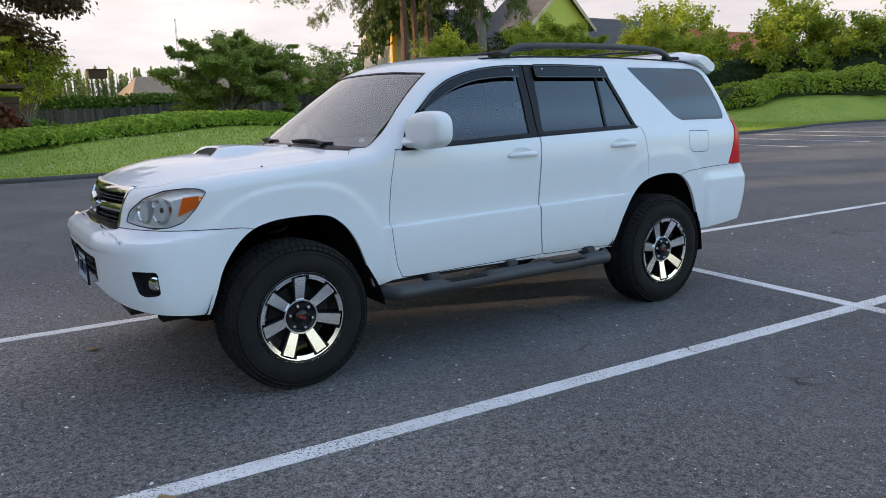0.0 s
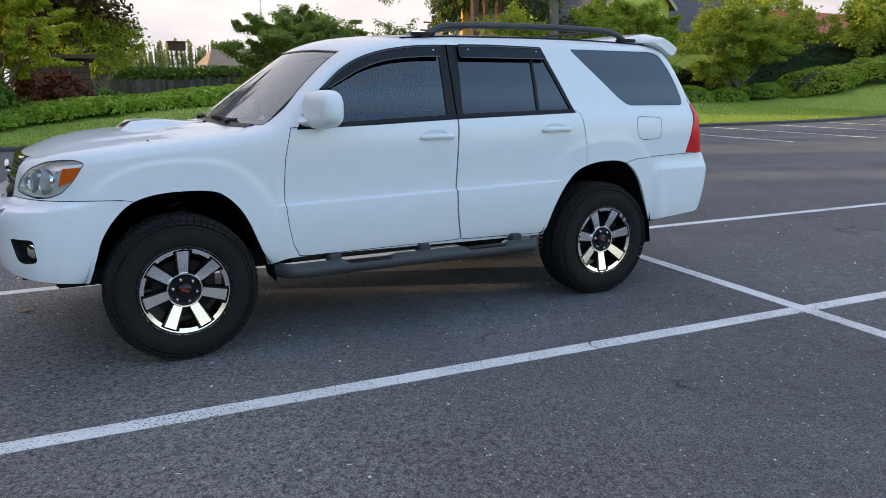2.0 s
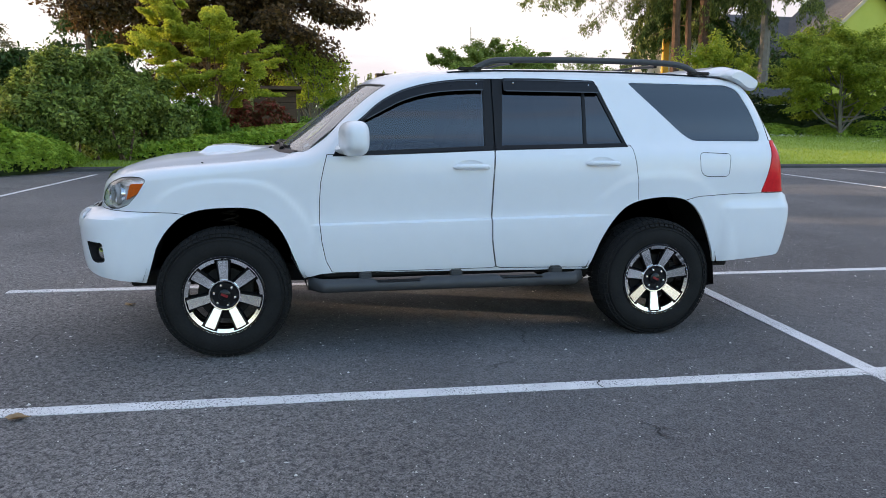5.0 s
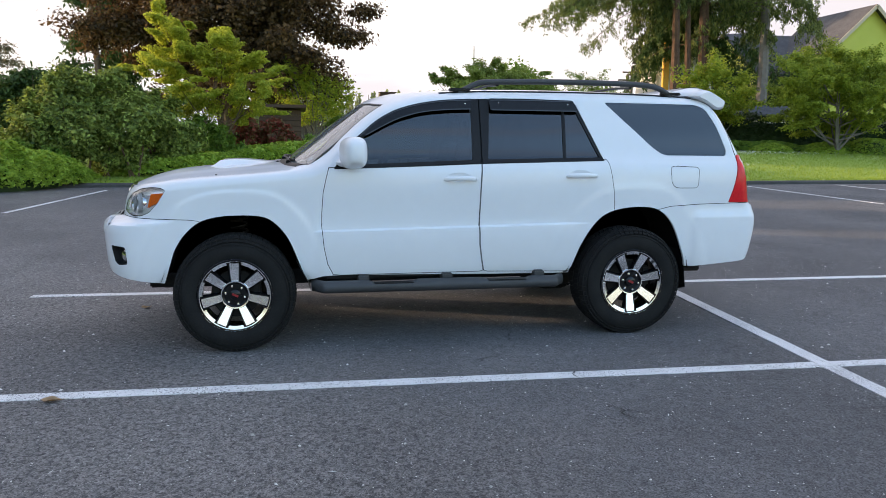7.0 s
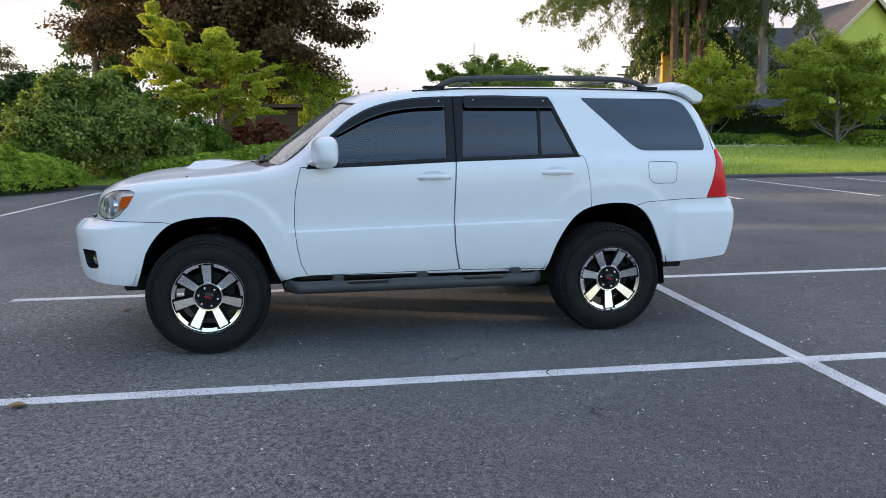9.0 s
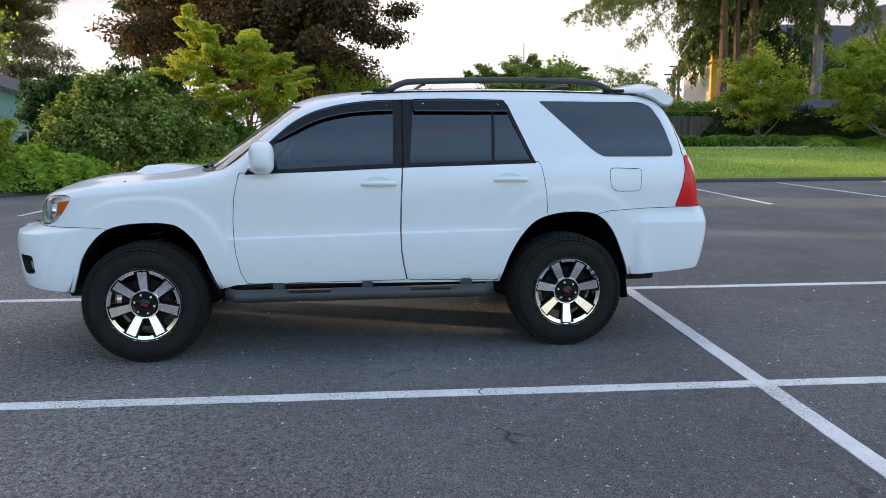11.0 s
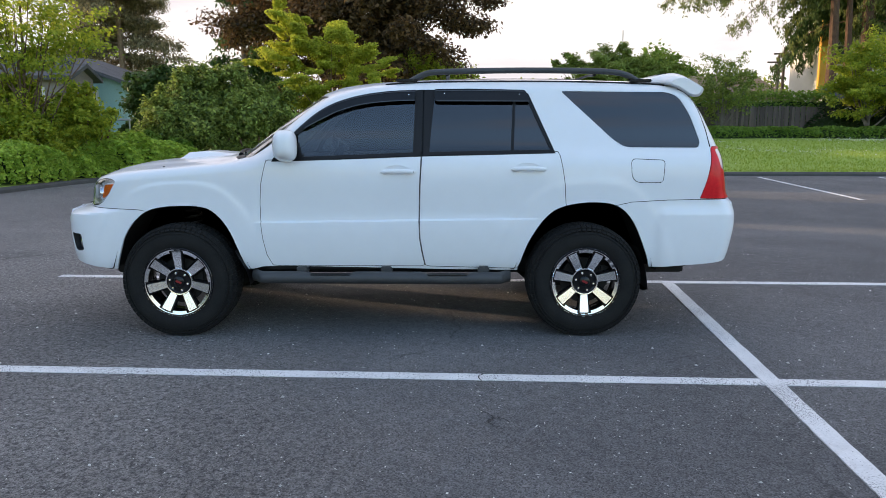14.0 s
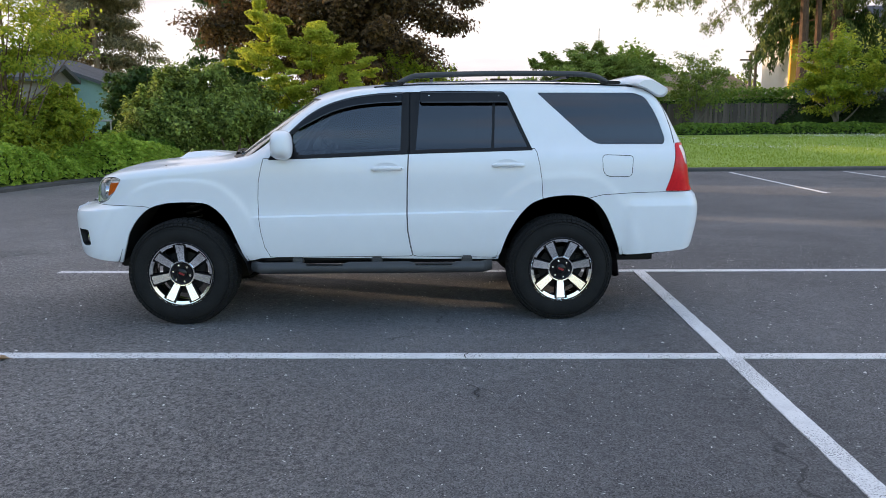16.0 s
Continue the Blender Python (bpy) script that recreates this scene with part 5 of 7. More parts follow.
def asphalt_material():
    """Worn asphalt: broad patches, aggregate speckle, pale chips and hairline cracks."""
    m = material("asphalt", (0.097, 0.096, 0.097), (0.175, 0.171, 0.172), rough=0.84, scale=0.4, fine=14, bump=1.0, bump_scale=150, dist=0.008)
    t = m.node_tree
    L = t.links.new
    p = t.nodes["Principled BSDF"]
    base = p.inputs["Base Color"].links[0].from_socket
    co = t.nodes.new("ShaderNodeTexCoord")
    vo = node(t, "ShaderNodeTexVoronoi", Scale=150.0)
    L(co.outputs["Object"], vo.inputs["Vector"])
    r1 = t.nodes.new("ShaderNodeValToRGB")
    r1.color_ramp.elements[0].color, r1.color_ramp.elements[1].color = (0.25, 0.25, 0.25, 1), (1.9, 1.9, 1.9, 1)
    L(vo.outputs["Color"], r1.inputs[0])
    mul = t.nodes.new("ShaderNodeMix")
    mul.data_type, mul.blend_type = "RGBA", "MULTIPLY"
    mul.inputs[0].default_value = 1.0
    # an old rough, paler surface beside a smooth dark sealed one, with a wandering seam
    wide = node(t, "ShaderNodeTexNoise", Scale=0.55, Detail=6.0, Roughness=0.62, Distortion=0.5)
    L(co.outputs["Object"], wide.inputs["Vector"])
    xyz = t.nodes.new("ShaderNodeSeparateXYZ")
    L(co.outputs["Object"], xyz.inputs[0])
    lean = t.nodes.new("ShaderNodeMath")
    lean.operation = "MULTIPLY_ADD"
    lean.inputs[1].default_value = 0.38
    L(xyz.outputs["Y"], lean.inputs[0])
    L(xyz.outputs["X"], lean.inputs[2])
    swing = t.nodes.new("ShaderNodeMath")
    swing.operation = "MULTIPLY_ADD"
    swing.inputs[1].default_value = 5.0
    L(wide.outputs["Fac"], swing.inputs[0])
    L(lean.outputs[0], swing.inputs[2])
    rough = node(t, "ShaderNodeMapRange")
    rough.inputs["From Min"].default_value, rough.inputs["From Max"].default_value = 2.0, 0.4
    L(swing.outputs[0], rough.inputs["Value"])
    tone = t.nodes.new("ShaderNodeValToRGB")
    tone.color_ramp.elements[0].color, tone.color_ramp.elements[1].color = (0.78, 0.785, 0.80, 1), (1.22, 1.19, 1.15, 1)
    L(rough.outputs[0], tone.inputs[0])
    rw = t.nodes.new("ShaderNodeValToRGB")
    rw.color_ramp.elements[0].position, rw.color_ramp.elements[1].position = 0.36, 0.64
    rw.color_ramp.elements[0].color, rw.color_ramp.elements[1].color = (0.84, 0.84, 0.85, 1), (1.16, 1.16, 1.15, 1)
    L(wide.outputs["Fac"], rw.inputs[0])
    m0 = t.nodes.new("ShaderNodeMix")
    m0.data_type, m0.blend_type = "RGBA", "MULTIPLY"
    m0.inputs[0].default_value = 1.0
    L(base, m0.inputs[6])
    L(tone.outputs[0], m0.inputs[7])
    mw = t.nodes.new("ShaderNodeMix")
    mw.data_type, mw.blend_type = "RGBA", "MULTIPLY"
    mw.inputs[0].default_value = 1.0
    L(m0.outputs[2], mw.inputs[6])
    L(rw.outputs[0], mw.inputs[7])
    base = mw.outputs[2]
    L(base, mul.inputs[6])
    L(r1.outputs[0], mul.inputs[7])
    # coarse stones and pits of the rough surface
    pits = node(t, "ShaderNodeTexNoise", Scale=34.0, Detail=3.0, Roughness=0.6)
    L(co.outputs["Object"], pits.inputs["Vector"])
    rp = t.nodes.new("ShaderNodeValToRGB")
    rp.color_ramp.elements[0].position, rp.color_ramp.elements[1].position = 0.36, 0.52
    rp.color_ramp.elements[0].color, rp.color_ramp.elements[1].color = (0.42, 0.42, 0.44, 1), (1.08, 1.07, 1.06, 1)
    L(pits.outputs["Fac"], rp.inputs[0])
    mp_ = t.nodes.new("ShaderNodeMix")
    mp_.data_type, mp_.blend_type = "RGBA", "MULTIPLY"
    L(rough.outputs[0], mp_.inputs[0])
    L(mul.outputs[2], mp_.inputs[6])
    L(rp.outputs[0], mp_.inputs[7])
    mul = mp_
    # pale chips
    v2 = node(t, "ShaderNodeTexVoronoi", Scale=38.0)
    L(co.outputs["Object"], v2.inputs["Vector"])
    r2 = t.nodes.new("ShaderNodeValToRGB")
    r2.color_ramp.elements[0].position, r2.color_ramp.elements[1].position = 0.10, 0.20
    r2.color_ramp.elements[0].color, r2.color_ramp.elements[1].color = (1, 1, 1, 1), (0, 0, 0, 1)
    L(v2.outputs["Distance"], r2.inputs[0])
    n3 = node(t, "ShaderNodeTexNoise", Scale=9.0, Detail=3.0)
    L(co.outputs["Object"], n3.inputs["Vector"])
    r3 = t.nodes.new("ShaderNodeValToRGB")
    r3.color_ramp.elements[0].position, r3.color_ramp.elements[1].position = 0.52, 0.66
    L(n3.outputs["Fac"], r3.inputs[0])
    k = t.nodes.new("ShaderNodeMath")
    k.operation = "MULTIPLY"
    L(r2.outputs[0], k.inputs[0])
    L(r3.outputs[0], k.inputs[1])
    m2 = t.nodes.new("ShaderNodeMix")
    m2.data_type = "RGBA"
    L(k.outputs[0], m2.inputs[0])
    L(mul.outputs[2], m2.inputs[6])
    m2.inputs[7].default_value = (0.30, 0.30, 0.30, 1)
    # hairline cracks
    nz = node(t, "ShaderNodeTexNoise", Scale=2.2, Detail=5.0)
    L(co.outputs["Object"], nz.inputs["Vector"])
    ad = t.nodes.new("ShaderNodeMix")
    ad.data_type = "VECTOR"
    ad.inputs[0].default_value = 0.35
    L(co.outputs["Object"], ad.inputs[4])
    L(nz.outputs["Color"], ad.inputs[5])
    v3 = node(t, "ShaderNodeTexVoronoi", Scale=0.45)
    v3.feature = "DISTANCE_TO_EDGE"
    L(ad.outputs[1], v3.inputs["Vector"])
    r4 = t.nodes.new("ShaderNodeValToRGB")
    r4.color_ramp.elements[0].position, r4.color_ramp.elements[1].position = 0.0, 0.0035
    r4.color_ramp.elements[0].color, r4.color_ramp.elements[1].color = (0.75, 0.75, 0.75, 1), (0, 0, 0, 1)
    L(v3.outputs["Distance"], r4.inputs[0])
    n5 = node(t, "ShaderNodeTexNoise", Scale=0.7, Detail=4.0)
    L(co.outputs["Object"], n5.inputs["Vector"])
    r5 = t.nodes.new("ShaderNodeValToRGB")
    r5.color_ramp.elements[0].position, r5.color_ramp.elements[1].position = 0.52, 0.60
    L(n5.outputs["Fac"], r5.inputs[0])
    k2 = t.nodes.new("ShaderNodeMath")
    k2.operation = "MULTIPLY"
    L(r4.outputs[0], k2.inputs[0])
    L(r5.outputs[0], k2.inputs[1])
    m3 = t.nodes.new("ShaderNodeMix")
    m3.data_type = "RGBA"
    L(k2.outputs[0], m3.inputs[0])
    L(m2.outputs[2], m3.inputs[6])
    m3.inputs[7].default_value = (0.015, 0.015, 0.016, 1)
    L(m3.outputs[2], p.inputs["Base Color"])
    return m


ASPHALT = asphalt_material()


def line_material():
    """Road paint with scuffs and crumbs of asphalt showing through."""
    m = material("road_paint", (0.82, 0.815, 0.815), (0.62, 0.615, 0.62), rough=0.7, scale=5, fine=70, bump=0.5, bump_scale=190, dist=0.004)
    t = m.node_tree
    L = t.links.new
    p = t.nodes["Principled BSDF"]
    base = p.inputs["Base Color"].links[0].from_socket
    co = t.nodes.new("ShaderNodeTexCoord")
    crumb = node(t, "ShaderNodeTexNoise", Scale=130.0, Detail=2.0)
    worn = node(t, "ShaderNodeTexNoise", Scale=1.7, Detail=4.0)
    for n in (crumb, worn):
        L(co.outputs["Object"], n.inputs["Vector"])
    k = t.nodes.new("ShaderNodeMath")
    k.operation = "MULTIPLY_ADD"
    k.inputs[1].default_value = 0.42
    L(worn.outputs["Fac"], k.inputs[0])
    L(crumb.outputs["Fac"], k.inputs[2])
    r = t.nodes.new("ShaderNodeValToRGB")
    r.color_ramp.elements[0].position, r.color_ramp.elements[1].position = 0.80, 0.87
    L(k.outputs[0], r.inputs[0])
    mx = t.nodes.new("ShaderNodeMix")
    mx.data_type = "RGBA"
    L(r.outputs[0], mx.inputs[0])
    L(base, mx.inputs[6])
    mx.inputs[7].default_value = (0.13, 0.13, 0.135, 1)
    L(mx.outputs[2], p.inputs["Base Color"])
    return m


LINE = line_material()
GRASS = material("lawn", (0.195, 0.290, 0.036), (0.315, 0.405, 0.066), rough=0.8, scale=0.45, fine=22, bump=0.6, bump_scale=34, dist=0.05)
KERB = material("kerb", (0.045, 0.044, 0.043), (0.08, 0.078, 0.074), rough=0.9, scale=3, fine=60, bump=0.6, bump_scale=50)

EDGE = [(-9.6, -40.0), (-9.6, -10.0), (-9.5, 4.0), (-9.3, 9.0), (-9.0, 11.5), (-8.5, 13.7), (-7.6, 15.4), (-6.2, 16.1), (0.0, 15.9), (8.0, 15.8), (14.0, 15.65), (20.0, 15.55), (26.0, 15.8), (32.0, 17.0), (38.0, 18.6), (44.0, 18.8), (48.0, 17.2), (51.0, 14.0), (56.0, 5.0), (59.0, -12.0), (61.0, -40.0)]
edge_y = pchip([-6.2, 0.0, 8.0, 14.0, 20.0, 26.0, 32.0, 38.0, 44.0, 48.0, 51.0, 56.0, 59.0, 61.0], [16.1, 15.9, 15.8, 15.65, 15.55, 15.8, 17.0, 18.6, 18.8, 17.2, 14.0, 5.0, -12.0, -40.0])


def beyond(x, y):
    """How far a place lies outside the parking lot (negative inside)."""
    x, y = np.asarray(x, float), np.asarray(y, float)
    d1 = y - edge_y(x)
    d2 = -9.3 - x
    d = np.maximum(d1, d2)
    # rounded corner at the upper left
    c = np.hypot(np.maximum(-6.0 - x, 0), np.maximum(y - 12.6, 0)) - 3.4
    return np.where((x < -6.0) & (y > 12.6), c, d)


def height(x, y):
    d = np.maximum(beyond(x, y), 0)
    x = np.asarray(x, float)
    # the lawn swells to a low mound before the ivy
    mound = 0.50 * sstep(d / 7.0) * (1 - sstep((d - 12.0) / 6.0)) * sstep((x + 12.0) / 6.0) * sstep((15.0 - x) / 9.0)
    bank = 1.45 * sstep((d - 0.3) / 5.0) * sstep((x - 38.0) / 8.0)
    return 0.10 + 0.85 * sstep(d / 22.0) + mound + bank


def ground():
    xs = np.concatenate([-np.geomspace(2500, 34, 14), np.linspace(-30, 80, 111), np.geomspace(90, 2500, 12)])
    ys = np.concatenate([-np.geomspace(2500, 34, 14), np.linspace(-30, 75, 106), np.geomspace(82, 2500, 12)])
    XX, YY = np.meshgrid(xs, ys, indexing="ij")
    d = beyond(XX, YY)
    ZZ = np.where(d > -0.5, height(XX, YY), -0.25)
    ZZ = np.where((d > -0.5) & (d < 0.3), 0.05, ZZ)
    lot = (d < 0.6)
    ZZ = np.where(lot, -0.10, ZZ)
    n, m = XX.shape
    V = np.stack([XX, YY, ZZ], -1).reshape(-1, 3).tolist()
    F = [(i * m + j, (i + 1) * m + j, (i + 1) * m + j + 1, i * m + j + 1) for i in range(n - 1) for j in range(m - 1)]
    ob = part("ground", mesh_from("ground", V, F, GRASS, 0), None)
    tagged(ob, "broad grassy ground round the parking lot", "ground", kind="structure")
    # the lawn proper, up to the kerb
    P = spline(EDGE[3:], 8)
    V, F = [], []
    steps = [0.12, 0.5, 1.0, 1.8, 2.6, 3.4]
    for i, p in enumerate(P):
        a, b = np.array(P[max(i - 1, 0)]), np.array(P[min(i + 1, len(P) - 1)])
        t = (b - a) / np.linalg.norm(b - a)
        nrm = np.array((-t[1], t[0]))
        for s in steps:
            q = np.array(p) + nrm * s
            V.append((q[0], q[1], float(height(*q)) + (0.012 if s < 3 else -0.05)))
    k = len(steps)
    for i in range(len(P) - 1):
        for j in range(k - 1):
            F.append((i * k + j, (i + 1) * k + j, (i + 1) * k + j + 1, i * k + j + 1))
    ob = part("lawn", mesh_from("lawn", V, F, GRASS, 60), None)
    tagged(ob, "short green lawn along the parking lot's edge", "lawn", kind="structure")
    # asphalt: one slab with the edge's outline
    poly = spline(EDGE, 6)
    bm = bmesh.new()
    A = [bm.verts.new((x, y, 0)) for x, y in poly]
    B = [bm.verts.new((x, y, -0.2)) for x, y in poly]
    bm.faces.new(A)
    bm.faces.new(B[::-1])
    for i in range(len(poly)):
        bm.faces.new((A[i], B[i], B[(i + 1) % len(poly)], A[(i + 1) % len(poly)]))
    ob = part("road", bm, ASPHALT, None, smooth=0)
    tagged(ob, "dark grey asphalt of a parking lot", "asphalt", kind="structure")
    # low kerb
    bm = bmesh.new()
    prof = [(-0.10, -0.02), (-0.09, 0.07), (-0.05, 0.105), (0.08, 0.115), (0.14, 0.10), (0.14, -0.02)]
    rows = []
    for i, p in enumerate(P):
        a, b = np.array(P[max(i - 1, 0)]), np.array(P[min(i + 1, len(P) - 1)])
        t = (b - a) / np.linalg.norm(b - a)
        nrm = np.array((-t[1], t[0]))
        rows.append([bm.verts.new((*(np.array(p) + nrm * s), z)) for s, z in prof])
    for a, b in zip(rows, rows[1:]):
        for j in range(len(prof) - 1):
            bm.faces.new((a[j], a[j + 1], b[j + 1], b[j]))
    ob = part("kerb", bm, KERB, None)
    tagged(ob, "low dark asphalt kerb beside the lawn", "kerb", kind="structure")


ground()


def stripe(a, b, width=0.10, top=0.004):
    """A painted line on the asphalt with slightly ragged edges."""
    a, b = Vector((*a, 0)), Vector((*b, 0))
    d = b - a
    n = max(4, int(d.length / 0.03))
    side_ = Vector((-d.y, d.x, 0)).normalized()
    V, F = [], []
    for i in range(n + 1):
        p = a + d * (i / n)
        for s in (-1, 1):
            w = width / 2 + 0.004 * noise.noise(p * 9 + Vector((0, 0, s))) + 0.0025 * noise.noise(p * 50 + Vector((0, 0, 5 * s)))
            q = p + side_ * s * w
            V += [(q.x, q.y, top), (q.x, q.y, -0.01)]
    for i in range(n):
        k = 4 * i
        F += [(k, k + 4, k + 6, k + 2), (k, k + 1, k + 5, k + 4), (k + 2, k + 6, k + 7, k + 3)]
    ob = part("parking_line", mesh_from("parking_line", V, F, LINE, 0), None)
    return tagged(ob, "worn white painted parking line on the asphalt", "line", "parking lines", "structure")


stripe((-3.3, -1.575), (7.9, -2.18), 0.105)
stripe((-3.3, 1.14), (8.9, 0.53), 0.10)
stripe((2.512, 0.86), (2.13, -3.9), 0.11, 0.0065)
stripe((2.13, -3.9), (2.06, -5.2), 0.11, 0.0065)
for k in range(7):
    stripe((9.47 + 3.42 * k, min(15.2, float(edge_y(9.47 + 3.42 * k)) - 0.5)), (8.73 + 3.42 * k, 8.6 - 0.1 * k), 0.10)
stripe((-5.83, 14.8), (-6.22, 8.9), 0.10)

# ---- plants ----
BARK = material("bark", (0.10, 0.066, 0.045), (0.22, 0.145, 0.095), rough=0.95, scale=3, fine=25, bump=1.0, bump_scale=18, dist=0.05)
BARK3 = material("reddish_bark", (0.060, 0.032, 0.021), (0.150, 0.082, 0.048), rough=0.95, scale=3, fine=25, bump=1.0, bump_scale=14, dist=0.05)
BARK2 = material("grey_bark", (0.13, 0.115, 0.10), (0.23, 0.20, 0.17), rough=0.95, scale=3, fine=25, bump=0.8, bump_scale=22, dist=0.03)


def leaf_material(name, a, b, transl=0.35):
    return material(name, a, b, rough=0.6, scale=0.6, fine=5.0, random_mix=0.55, transl=transl, island=True, spec=0.3)


LEAF_GREEN = leaf_material("leaf_green", (0.075, 0.170, 0.024), (0.250, 0.390, 0.060), 0.42)
LEAF_GOLD = leaf_material("leaf_gold", (0.200, 0.300, 0.034), (0.66, 0.66, 0.080), 0.58)
LEAF_PURPLE = leaf_material("leaf_purple", (0.009, 0.008, 0.008), (0.210, 0.122, 0.044), 0.36)
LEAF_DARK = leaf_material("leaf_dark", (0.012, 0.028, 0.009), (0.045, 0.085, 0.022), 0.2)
LEAF_LAUREL = leaf_material("leaf_laurel", (0.024, 0.058, 0.014), (0.095, 0.165, 0.040), 0.25)
LEAF_SHRUB = leaf_material("leaf_shrub", (0.034, 0.074, 0.016), (0.40, 0.50, 0.105), 0.35)
LEAF_IVY = leaf_material("leaf_ivy", (0.150, 0.285, 0.028), (0.440, 0.570, 0.080), 0.38)
LEAF_MOUND = leaf_material("leaf_mound", (0.170, 0.290, 0.030), (0.430, 0.520, 0.070), 0.4)
LEAF_NEEDLE = leaf_material("needle_green", (0.026, 0.058, 0.020), (0.28, 0.33, 0.080), 0.36)
LEAF_RED = leaf_material("leaf_red", (0.060, 0.090, 0.026), (0.330, 0.045, 0.045), 0.3)
LEAF_LIME = leaf_material("leaf_lime", (0.140, 0.250, 0.028), (0.56, 0.58, 0.065), 0.58)
LEAF_FAR = leaf_material("leaf_far", (0.125, 0.205, 0.026), (0.46, 0.53, 0.065), 0.55)
LEAF_DOGWOOD = leaf_material("leaf_dogwood", (0.100, 0.175, 0.030), (0.330, 0.400, 0.085), 0.45)
LEAF_POPLAR = leaf_material("leaf_poplar", (0.240, 0.310, 0.110), (0.560, 0.590, 0.260), 0.45)
GRASSBLADE = leaf_material("grass_blade", (0.185, 0.285, 0.034), (0.345, 0.430, 0.064), 0.35)
LEAF_PINE = leaf_material("pine_needle", (0.080, 0.080, 0.048), (0.34, 0.28, 0.160), 0.4)
FLOWER = material("clover_white", (0.72, 0.72, 0.66), (0.6, 0.6, 0.52), rough=0.8)
RNG = np.random.default_rng(7)


def unit(v):
    return v / (np.linalg.norm(v, axis=-1, keepdims=True) + 1e-9)


def leaf_mesh(name, P, size, mat, up=0.3, aspect=0.55, bend=0.25, out=None, hang=0.0):
    """Many small folded leaves: four corners about each place."""
    n = len(P)
    nrm = RNG.normal(size=(n, 3))
    nrm[:, 2] = np.abs(nrm[:, 2]) + up
    if out is not None:
        nrm = nrm * 0.8 + unit(out) * 0.45
    nrm = unit(nrm)
    a = RNG.normal(size=(n, 3))
    t = unit(np.cross(nrm, a))
    if hang:
        t = unit(t + np.array((0, 0, -hang)))
        nrm = unit(nrm - t * (nrm * t).sum(-1, keepdims=True))
    b = np.cross(nrm, t)
    s = size * RNG.uniform(0.55, 1.35, (n, 1))
    w = s * aspect * 0.5
    tip, base = P + t * s * 0.5 - nrm * s * bend * 0.3, P - t * s * 0.5
    l, r = P + b * w + nrm * s * bend * 0.3, P - b * w + nrm * s * bend * 0.3
    V = np.stack([base, r, tip, l], 1).reshape(-1, 3)
    me = bpy.data.meshes.new(name)
    me.vertices.add(4 * n)
    me.vertices.foreach_set("co", V.astype(np.float32).ravel())
    me.loops.add(4 * n)
    me.loops.foreach_set("vertex_index", np.arange(4 * n, dtype=np.int32))
    me.polygons.add(n)
    me.polygons.foreach_set("loop_start", np.arange(0, 4 * n, 4, dtype=np.int32))
    me.update(calc_edges=True)
    me.materials.append(mat)
    return me


def ball_points(c, r, n, hollow=0.55, flat=1.0):
    v = unit(RNG.normal(size=(n, 3)))
    d = RNG.uniform(hollow ** 3, 1.0, (n, 1)) ** (1 / 3)
    p = v * d * r
    p[:, 2] *= flat
    return np.asarray(c) + p


def trunk_mesh(paths, sides=8):
    bm = bmesh.new()
    for path, radii in paths:
        tube(bm, path, list(radii), sides)
    return bm


